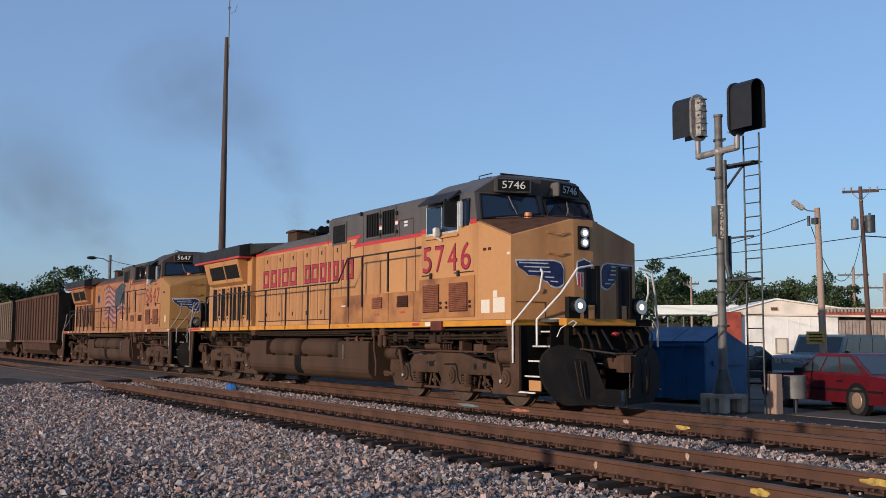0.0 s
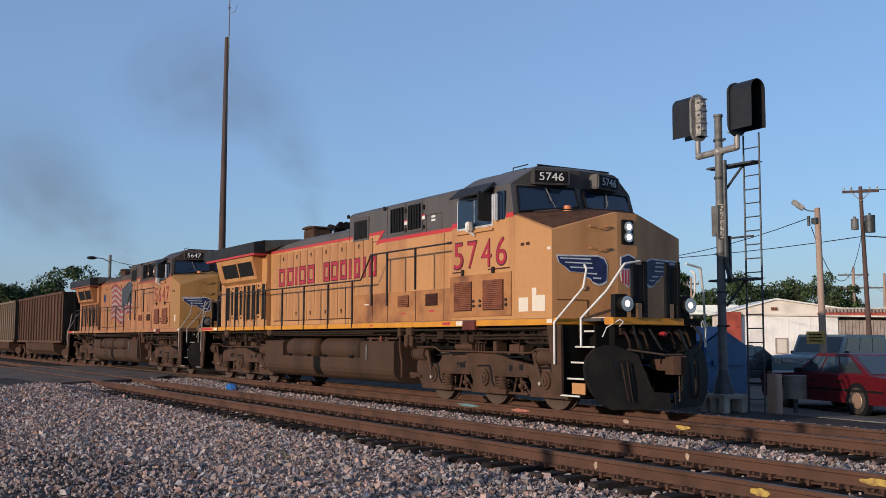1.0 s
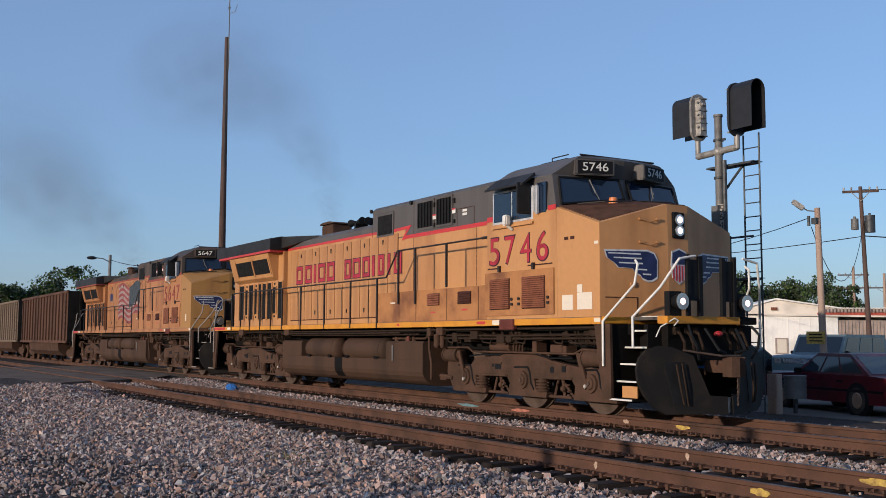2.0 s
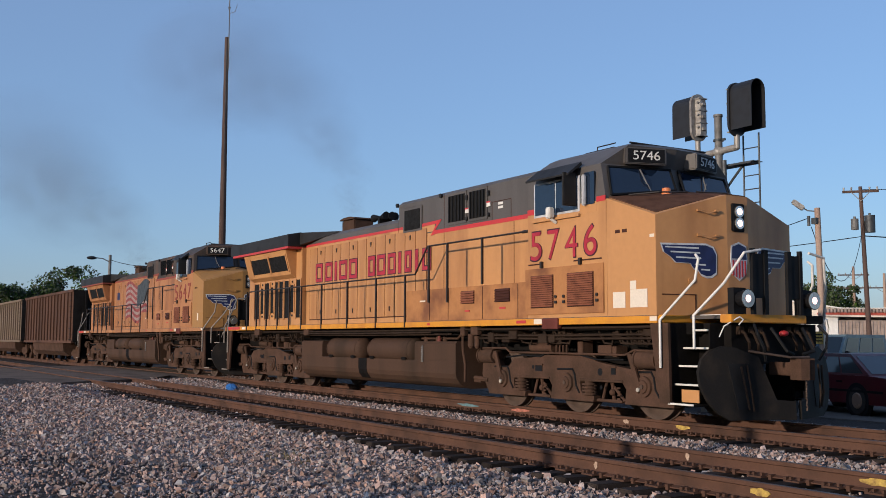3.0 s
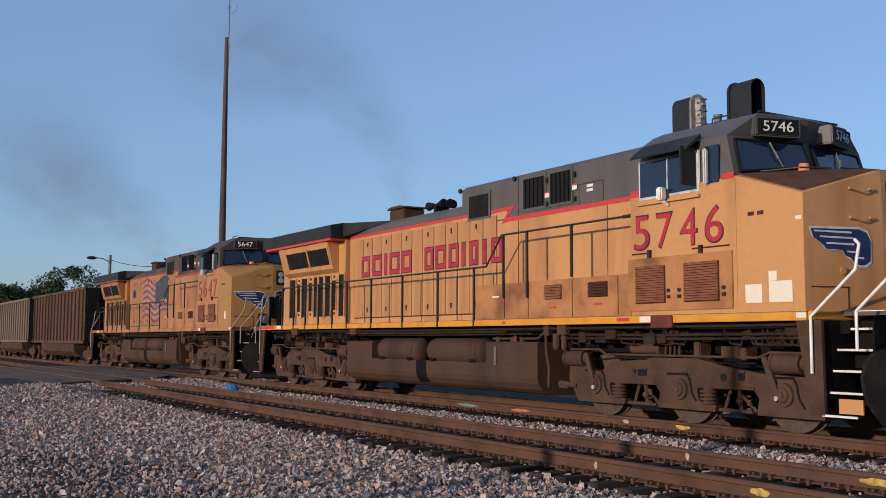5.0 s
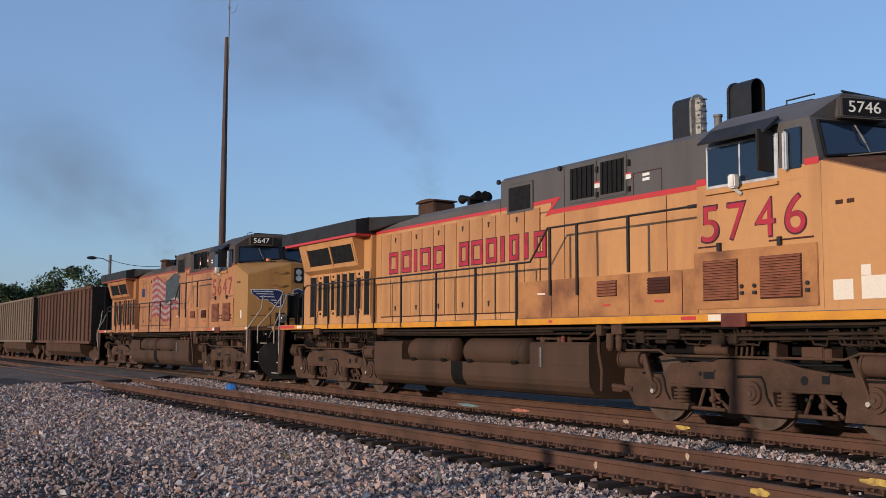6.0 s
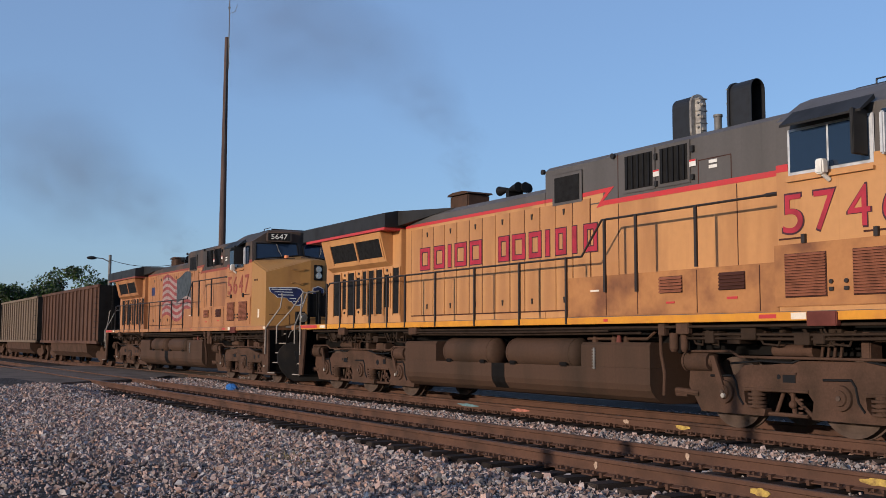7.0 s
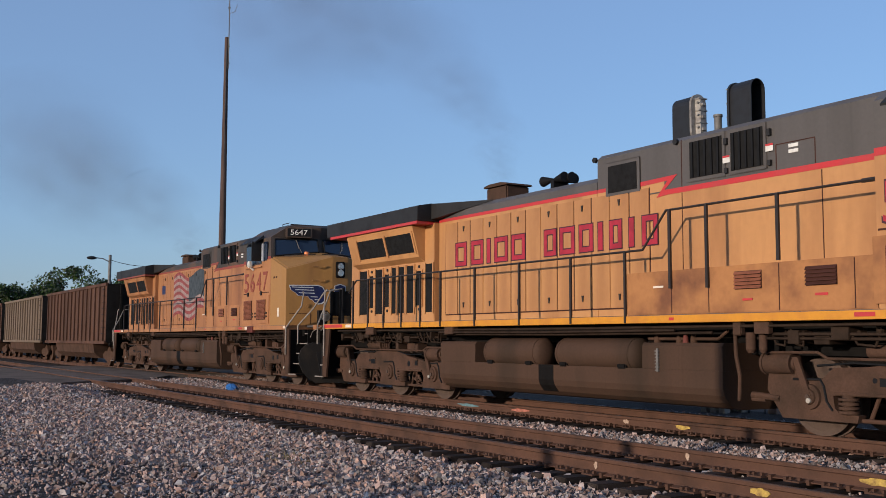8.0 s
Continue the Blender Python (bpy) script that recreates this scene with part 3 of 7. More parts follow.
        rod(big, (xm - 0.42, s * 1.10, 1.17), (xm - 0.34, s * 1.10, 1.17), 0.11, seg=14)
        part("reservoir", big, UNDER, fr, "small dusty air reservoir", smooth=True)
        for k in range(4):
            cb = bmesh.new()
            u = xm - 0.20 + k * 0.10
            pipe(cb, [(u, s * 1.12, 1.30), (u + 0.05, s * 1.22, 1.20), (u + 0.02, s * 1.20, 1.10), (u - 0.10, s * 1.10, 1.05)], 0.022, 6)
            part("motor_cable", cb, UNDER, fr, "looped motor cable", smooth=True)
        for u, w, z0, z1 in ((xm + 0.42, 0.14, 1.06, 1.42), (xm + 0.98, 0.36, 1.04, 1.22), (xm + 1.35, 0.12, 1.02, 1.2)):
            part("bracket", soften(boxes((u, u + w, *lo(0.95, 1.2), z0, z1)), 0.012), UNDER, fr)
    # Motors in the recess black; the dark inside the truck is in their colour.
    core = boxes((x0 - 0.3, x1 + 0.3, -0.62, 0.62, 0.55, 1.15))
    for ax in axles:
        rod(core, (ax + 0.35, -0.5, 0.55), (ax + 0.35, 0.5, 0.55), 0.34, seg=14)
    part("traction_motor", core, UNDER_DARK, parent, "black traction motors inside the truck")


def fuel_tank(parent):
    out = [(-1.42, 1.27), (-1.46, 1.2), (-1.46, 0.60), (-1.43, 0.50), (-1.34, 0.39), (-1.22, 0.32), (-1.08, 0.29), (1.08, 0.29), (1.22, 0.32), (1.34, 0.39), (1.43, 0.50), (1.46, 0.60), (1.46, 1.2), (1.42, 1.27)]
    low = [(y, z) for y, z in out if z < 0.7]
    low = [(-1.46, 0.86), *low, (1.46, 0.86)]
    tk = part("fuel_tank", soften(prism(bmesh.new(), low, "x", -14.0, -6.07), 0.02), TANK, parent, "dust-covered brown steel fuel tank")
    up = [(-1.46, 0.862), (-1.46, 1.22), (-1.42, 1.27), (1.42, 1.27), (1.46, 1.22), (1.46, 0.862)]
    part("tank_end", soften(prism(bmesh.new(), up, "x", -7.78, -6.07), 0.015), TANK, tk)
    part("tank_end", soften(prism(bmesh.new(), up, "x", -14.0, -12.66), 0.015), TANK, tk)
    # Core and saddles carry the reservoir recess's shade in their near-black colour.
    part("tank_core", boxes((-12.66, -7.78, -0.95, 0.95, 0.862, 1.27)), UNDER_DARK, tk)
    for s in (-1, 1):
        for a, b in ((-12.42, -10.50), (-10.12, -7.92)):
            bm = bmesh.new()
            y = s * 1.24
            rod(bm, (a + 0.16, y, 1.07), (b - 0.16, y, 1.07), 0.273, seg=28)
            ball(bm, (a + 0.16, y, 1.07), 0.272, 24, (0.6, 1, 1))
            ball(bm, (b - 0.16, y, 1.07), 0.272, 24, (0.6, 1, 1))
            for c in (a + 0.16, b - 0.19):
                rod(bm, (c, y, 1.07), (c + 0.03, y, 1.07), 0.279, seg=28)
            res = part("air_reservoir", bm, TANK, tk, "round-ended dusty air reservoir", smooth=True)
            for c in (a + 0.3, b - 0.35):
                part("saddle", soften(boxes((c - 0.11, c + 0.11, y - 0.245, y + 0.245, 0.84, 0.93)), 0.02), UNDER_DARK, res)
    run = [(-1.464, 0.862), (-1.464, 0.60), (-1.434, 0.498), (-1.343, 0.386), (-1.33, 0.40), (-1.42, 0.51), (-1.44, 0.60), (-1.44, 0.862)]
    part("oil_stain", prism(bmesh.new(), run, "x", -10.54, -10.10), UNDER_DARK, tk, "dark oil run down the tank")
    side = bmesh.new()
    rod(side, (-7.42, -1.47, 0.82), (-7.42, -1.47, 1.18), 0.02, seg=8)
    for k in range(7):
        box(side, -7.46, -7.38, -1.49, -1.465, 0.83 + k * 0.05, 0.85 + k * 0.05)
    part("sight_gauge", side, GALV, tk, "pale fuel level gauge")
    part("drain_pipe", pipe(bmesh.new(), [(-5.86, -1.42, 1.56), (-5.85, -1.42, 1.10), (-5.82, -1.38, 0.80), (-5.86, -1.36, 0.45)], 0.03, 8), UNDER, tk, "bent drain pipe", smooth=True)
    for x, r in ((-5.62, 0.075), (-5.40, 0.06)):
        part("filter_bowl", rod(rod(bmesh.new(), (x, -1.36, 1.18), (x, -1.36, 1.42), r, seg=14), (x, -1.36, 1.13), (x, -1.36, 1.18), r * 0.6, r, seg=14), UNDER, tk, smooth=True)
    fill = bmesh.new()
    for x in (-7.7, -7.2, -6.9):
        rod(fill, (x, -1.2, 1.27), (x, -1.2, 1.40), 0.06, 0.045, seg=12)
    pipe(fill, [(-7.9, -1.2, 1.33), (-6.4, -1.2, 1.33), (-6.2, -1.2, 1.45)], 0.025, 6)
    part("filler_pipe", fill, UNDER, tk)
    red = rod(bmesh.new(), (-6.95, -1.32, 1.27), (-6.95, -1.32, 1.42), 0.05, 0.03, seg=12)
    part("filler_cap", red, PAD_RED, tk, "dull red fuel filler cap")


def cab(loco, body, body_nose, grey, number, letter, second):
    # lower cab and wedge nose in yellow
    bm = bmesh.new()
    hull(bm, [(-3.4, -1.55, 1.70), (-1.17, -1.55, 1.70), (-1.17, 1.55, 1.70), (-3.4, 1.55, 1.70)], [(-3.4, -1.55, 3.66), (-1.17, -1.55, 3.66), (-1.17, 1.55, 3.66), (-3.4, 1.55, 3.66)])
    low = part("cab_side", soften(bm, 0.012), body, loco, "weathered yellow cab side")
    bm = bmesh.new()
    zb = 1.70
    low_ring = [(-1.165, -1.55, zb), (0.0, -1.55, zb), (0.27, -0.24, zb), (0.27, 0.24, zb), (0.0, 1.55, zb), (-1.165, 1.55, zb), (-1.165, 0, zb)]
    top_ring = [(-1.165, -1.55, 3.67), (0.0, -1.55, 3.28), (0.25, -0.24, 3.66), (0.25, 0.24, 3.66), (0.0, 1.55, 3.28), (-1.165, 1.55, 3.67), (-1.165, 0, 3.88)]
    va, vb = [bm.verts.new(p) for p in low_ring], [bm.verts.new(p) for p in top_ring]
    bm.faces.new(va)
    for i in range(7):
        bm.faces.new((va[i], vb[i], vb[(i + 1) % 7], va[(i + 1) % 7]))
    TOPS = ((0, 1, 2), (0, 2, 6), (2, 3, 6), (3, 4, 5), (3, 5, 6))
    for f in TOPS:
        bm.faces.new([vb[i] for i in f])
    nose = part("nose", soften(bm, 0.018, 25), body_nose, loco, "yellow wedge nose with sloping facets")
    bm = bmesh.new()
    inset = [(-1.16, -1.50, 3.690), (-0.05, -1.49, 3.315), (0.20, -0.22, 3.672), (0.20, 0.22, 3.672), (-0.05, 1.49, 3.315), (-1.16, 1.50, 3.690), (-1.16, 0, 3.892)]
    va, vb = [bm.verts.new((x, y, z - 0.03)) for x, y, z in inset], [bm.verts.new((x, y, z + 0.014)) for x, y, z in inset]
    for i in range(7):
        bm.faces.new((va[i], vb[i], vb[(i + 1) % 7], va[(i + 1) % 7]))
    for f in TOPS:
        bm.faces.new([vb[i] for i in f])
        bm.faces.new([va[i] for i in reversed(f)])
    part("nose_top", bm, NOSE_TOP if not second else body_nose, nose, "dark brown non-skid nose top")
    # grey upper cab
    bm = bmesh.new()
    ring = lambda x0, x1, xm, w0, w1, z: [(x0, -w0, z), (x1, -w1, z), (xm, 0, z), (x1, w1, z), (x0, w0, z)]
    r0, r1, r2, r3 = ring(-3.4, -1.19, -1.03, 1.54, 1.54, 3.66), ring(-3.4, -1.36, -1.2, 1.54, 1.50, 4.30), ring(-3.4, -1.22, -1.10, 1.02, 1.0, 4.64), ring(-3.3, -1.32, -1.22, 0.9, 0.85, 4.70)
    prev = [bm.verts.new(p) for p in r0]
    bm.faces.new(prev)
    for r in (r1, r2, r3):
        cur = [bm.verts.new(p) for p in r]
        for i in range(5):
            bm.faces.new((prev[i], cur[i], cur[(i + 1) % 5], prev[(i + 1) % 5]))
        prev = cur
    bm.faces.new(prev[::-1])
    up = part("upper_cab", soften(bm, 0.02, 15), grey, loco, "dark grey cab top with chamfered roof")
    # red band where the grey meets the yellow on the side
    for r in ((-3.4, -3.2, -1.557, -1.54, 3.60, 3.70), (-1.42, -1.19, -1.557, -1.54, 3.64, 3.73)):
        part("stripe", boxes(r), RED if not second else LETTER_OLD, up, "red stripe")
    part("cab_side_panel", boxes((-3.2, -1.42, -1.553, -1.54, 3.48, 3.60)), body, low)
    # windshields
    for s in (-1, 1):
        bm = bmesh.new()
        pts = [(-1.175, 1.44, 3.74), (-1.035, 0.10, 3.90), (-1.185, 0.10, 4.28), (-1.335, 1.38, 4.25)]
        f = [bm.verts.new((x + 0.012, s * y, z)) for x, y, z in pts]
        g = [bm.verts.new((x - 0.02, s * y, z)) for x, y, z in pts]
        bm.faces.new(f)
        bm.faces.new(g[::-1])
        for i in range(4):
            bm.faces.new((f[i], g[i], g[(i + 1) % 4], f[(i + 1) % 4]))
        pane = part("windshield", soften(bm, 0.03, 60), GLASS, up, "dark tinted windshield")
        seal = bmesh.new()
        pipe(seal, [Vector((x + 0.012, s * y, z)) for x, y, z in pts + pts[:1]], 0.022, 6)
        part("window_seal", seal, BLACK, pane)
        wip = bmesh.new()
        pipe(wip, [(-1.22, s * 0.75, 4.24), (-1.10, s * 0.70, 3.98)], 0.014, 6)
        pipe(wip, [(-1.13, s * 0.74, 4.10), (-1.09, s * 0.62, 3.86)], 0.01, 6)
        part("wiper", wip, GALV, pane)
        # number boards
        NB = Matrix.Translation((-1.15, s * 0.70, 0)) @ Matrix.Rotation(radians(s * 17), 4, "Z")
        nb = part("number_board", moved(soften(boxes((-0.2, 0.07, -0.39, 0.39, 4.31, 4.60)), 0.02), NB), grey, up, "black number board box")
        part("board_glass", moved(boxes((0.06, 0.078, -0.34, 0.34, 4.34, 4.575)), NB), BLACK, nb)
        tx = lettering(number, 0.50, 0.155, 0.008)
        moved(tx, NB @ Matrix.Translation((0.079, -0.25, 4.385)) @ Matrix.Rotation(math.pi / 2, 4, "Z"))
        part("board_number", tx, WHITE if s < 0 else SILVER, nb, "white digits " + number)
    # side windows, awning, mirror
    for s in (-1, 1):
        lo = lambda a, b: sorted((s * a, s * b))
        y = lo(1.535, 1.558)
        fr = part("side_window", soften(boxes((-3.20, -1.86, *y, 3.52, 4.16)), 0.01), SILVER if not second else grey, up, "sliding cab side window")
        y = lo(1.555, 1.566)
        part("pane", boxes((-3.15, -2.56, *y, 3.57, 4.12)), GLASS, fr)
        y = lo(1.555, 1.572)
        part("pane", boxes((-2.52, -1.92, *y, 3.57, 4.12)), GLASS, fr)
        y = lo(1.535, 1.562)
        part("quarter_window", soften(boxes((-1.74, -1.47, *y, 3.62, 4.18)), 0.006), GLASS, up, "narrow rounded quarter window")
        bm = bmesh.new()
        prism(bm, [(s * 1.50, 4.34), (s * 1.80, 4.15), (s * 1.805, 4.18), (s * 1.52, 4.40)], "x", -3.12, -1.86)
        part("awning", bm, CHARCOAL, up, "sloping grey window awning")
        bm = boxes((-1.98, -1.93, *lo(1.57, 1.86), 3.62, 4.20))
        part("wind_deflector", soften(bm, 0.01), CHARCOAL, up, "hinged wind deflector")
        bm = boxes((-1.73, -1.66, *lo(1.56, 1.64), 3.60, 4.14))
        part("mirror_edge", soften(bm, 0.02), SILVER, up, "bright mirror edge")
        bm = boxes((-2.62, -2.49, *lo(1.62, 1.74), 3.46, 3.66))
        rod(bm, (-2.52, s * 1.55, 3.38), (-2.55, s * 1.68, 3.47), 0.03, seg=8)
        part("mirror", soften(bm, 0.02, 60), WHITE, up, "small white mirror")
        part("window_sill", boxes((-3.2, -1.85, *lo(1.555, 1.60), 3.44, 3.485)), body, low)
    # roof gear
    bm = boxes((-2.7, -1.9, -0.75, -0.1, 4.70, 4.75), (-2.9, -1.7, 0.1, 0.8, 4.70, 4.76), bevel=0.01)
    pipe(bm, [(-2.4, -0.7, 4.75), (-2.4, -0.7, 4.82), (-1.9, -0.7, 4.82)], 0.012, 6)
    pipe(bm, [(-1.3, -0.9, 4.71), (-1.3, 0.9, 4.71)], 0.018, 6)
    part("roof_hatch", bm, CHARCOAL, up, "low roof hatches and antenna base")
    # big side digits with dark edges
    for k, ch in enumerate(number):
        w = 0.33
        x = -3.30 + k * 0.515
        d = part("digit", moved(lettering(ch, w + 0.05, 0.57, 0.003), Matrix.Translation((x - 0.025, -1.5535, 2.725))), LETTER_EDGE if not second else LETTER_OLD, low)
        part("digit_face", moved(lettering(ch, w, 0.52, 0.006), Matrix.Translation((x, -1.5555, 2.75))), letter, d, "red digit " + ch)
    # louvred doors
    dr = part("equipment_door", soften(boxes((-3.46, -1.24, -1.572, -1.552, 1.76, 2.60)), 0.008), body if second else YELLOW_RUST, low, "dirty yellow equipment door with two louvres")
    for a, b in ((-3.27, -2.60), (-2.20, -1.49)):
        lv = part("louvre", boxes((a, b, -1.582, -1.572, 1.88, 2.47)), LOUVRE_IN, dr, "rusty red louvre")
        sl = bmesh.new()
        for k in range(15):
            z = 1.90 + k * 0.038
            prism(sl, [(-1.583, z + 0.024), (-1.603, z), (-1.603, z + 0.01), (-1.583, z + 0.032)], "x", a + 0.01, b - 0.01)
        part("slats", sl, LOUVRE, lv)
    for x in (-2.53, -2.30, -1.40):
        part("latch", soften(boxes((x - 0.035, x + 0.035, -1.60, -1.57, 1.95, 2.0)), 0.006), RAILING, dr)
        part("latch_knob", rod(bmesh.new(), (x, -1.6, 2.07), (x, -1.57, 2.07), 0.03, seg=8), RAILING, dr)
    for x in (-2.95, -1.85):
        part("latch", boxes((x - 0.03, x + 0.03, -1.60, -1.553, 2.60, 2.72)), RAILING, dr)
    lines = [(x0, x1, -1.556, -1.55, 2.665, 2.69) for x0, x1 in ((-3.38, -2.95), (-2.05, -1.30))]
    lines += [(x0, x0 + 0.11, -1.556, -1.548, 3.06, 3.115) for x0 in (-0.95, -0.78)]
    each("small_stencil", lines, LOUVRE_IN, low, "small unreadable stencilled line")
    if second:
        part("placard", boxes((-0.62, -0.5, -1.558, -1.55, 1.95, 2.2)), PAPER, nose, "small white placard")
    else:
        each("placard", ((-1.02, -0.72, -1.557, -1.55, 1.83, 2.09), (-0.60, -0.2, -1.558, -1.55, 1.83, 2.12), (-0.60, -0.46, -1.558, -1.55, 2.125, 2.26)), PAPER, nose, "white paper placard taped to the side")
        part("placard", boxes((-0.13, -0.03, -1.557, -1.55, 2.93, 2.98)), PAPER, nose, "tiny white label")
    # nose gear
    hl = part("headlight_box", soften(boxes((0.22, 0.29, -0.14, 0.14, 3.07, 3.53)), 0.015), BLACK, nose, "black twin headlight box")
    for z in (3.205, 3.395):
        ring = bmesh.new()
        rod(ring, (0.27, 0, z), (0.315, 0, z), 0.095, seg=20)
        part("lamp_rim", ring, CHROME, hl)
        lens = rod(bmesh.new(), (0.30, 0, z), (0.322, 0, z), 0.066, 0.055, seg=20)
        part("lamp_lens", lens, LAMP if not second else CHROME, hl, "lit headlight" if not second else "unlit headlight")
    F = Matrix.Translation((0.005, -1.55, 0)) @ Matrix.Rotation(math.atan2(1.31, 0.265), 4, "Z")
    F2 = Matrix.Translation((0.27, 0.24, 0)) @ Matrix.Rotation(math.atan2(1.31, -0.265), 4, "Z")
    emblem(nose, F, F2)
    for zz in (2.98, 3.38):
        bm = bmesh.new()
        for u in (0.78, 1.12):
            box(bm, u - 0.03, u + 0.03, -0.04, 0.0, zz - 0.02, zz + 0.02)
        pipe(bm, [(0.78, -0.035, zz), (0.95, -0.05, zz - 0.05), (1.12, -0.035, zz)], 0.011, 6)
        part("grab_iron", moved(bm, F), body_nose, nose, "small grab iron")
    part("nose_seam", moved(boxes((0.10, 0.72, -0.006, 0.001, 2.02, 2.035)), F), LOUVRE_IN, nose)
    part("nose_seam", moved(boxes((0.70, 0.715, -0.006, 0.001, 1.74, 2.02)), F), LOUVRE_IN, nose)
    part("hose_cap", moved(rod(bmesh.new(), (0.62, -0.03, 2.25), (0.62, 0, 2.25), 0.05, seg=10), F), body_nose, nose)
    bm = bmesh.new()
    pipe(bm, [(-1.0, -1.2, 3.74), (-0.45, -1.05, 3.73), (-0.35, -0.5, 3.76)], 0.013, 6)
    pipe(bm, [(-0.35, -0.3, 3.78), (-0.2, 0.3, 3.78), (-0.4, 0.9, 3.72)], 0.013, 6)
    part("nose_rail", bm, RAILING, nose)
    bm = rod(bmesh.new(), (-0.72, -0.62, 3.66), (-0.72, -0.62, 3.75), 0.055, seg=14)
    rod(bm, (-0.72, -0.62, 3.75), (-0.72, -0.62, 3.86), 0.085, 0.07, seg=16)
    part("beacon", bm, AMBER, nose, "amber rotating beacon")
    return low, up, nose


def emblem(nose, F, F2):
    """Winged shield drawn as plain shapes in its colours."""
    def leaf(pts, y, mat, name, parent, m, label=""):
        bm = prism(bmesh.new(), pts, "y", -y, -0.001)
        return part(name, moved(bm, m), mat, parent, label)
    for m, flip in ((F, 1), (F2, -1)):
        W = 1.335
        fx = (lambda u: u) if flip == 1 else (lambda u: W - u)
        wing = [(0.075, 2.835), (0.92, 2.85), (1.06, 2.80), (1.12, 2.68), (1.11, 2.36), (1.02, 2.30), (0.93, 2.29), (0.82, 2.33), (0.77, 2.40), (0.68, 2.43), (0.62, 2.52), (0.34, 2.53), (0.25, 2.62), (0.12, 2.70)]
        rim = leaf([(fx(u), z) for u, z in wing], 0.004, SILVER, "emblem", nose, m, "winged shield emblem in navy and silver")
        cu, cz = 0.70, 2.60
        leaf([(fx(cu + (u - cu) * 0.95), cz + (z - cz) * 0.88) for u, z in wing], 0.008, NAVY, "emblem_field", rim, m)
        for z, a, b in ((2.765, 0.16, 0.78), (2.69, 0.26, 0.80), (2.605, 0.36, 0.82), (2.50, 0.70, 0.90), (2.42, 0.82, 0.98)):
            leaf([(fx(a), z), (fx(b), z - 0.008), (fx(b), z + 0.018), (fx(a), z + 0.022)], 0.011, SILVER, "emblem_bar", rim, m)
    sh = [(-0.17, 2.84), (0.0, 2.90), (0.17, 2.84), (0.19, 2.62), (0.16, 2.38), (0.0, 2.27), (-0.16, 2.38), (-0.19, 2.62)]
    mk = lambda pts, x0, x1: prism(bmesh.new(), pts, "x", x0, x1)
    base = part("emblem", mk(sh, 0.262, 0.277), SILVER, nose, "shield emblem with red stripes")
    part("emblem_field", mk([(y * 0.9, 2.6 + (z - 2.6) * 0.9) for y, z in sh if z > 2.6] + [(0.165, 2.63), (-0.165, 2.63)][::1], 0.27, 0.281), NAVY, base)
    for k in range(5):
        y = -0.135 + k * 0.0675
        part("emblem_bar", mk([(y - 0.017, 2.60), (y + 0.017, 2.60), (y + 0.017, 2.36 - 0.05 * (1 - abs(y) / 0.15)), (y - 0.017, 2.36 - 0.05 * (1 - abs(y) / 0.15))], 0.27, 0.281), RED, base)


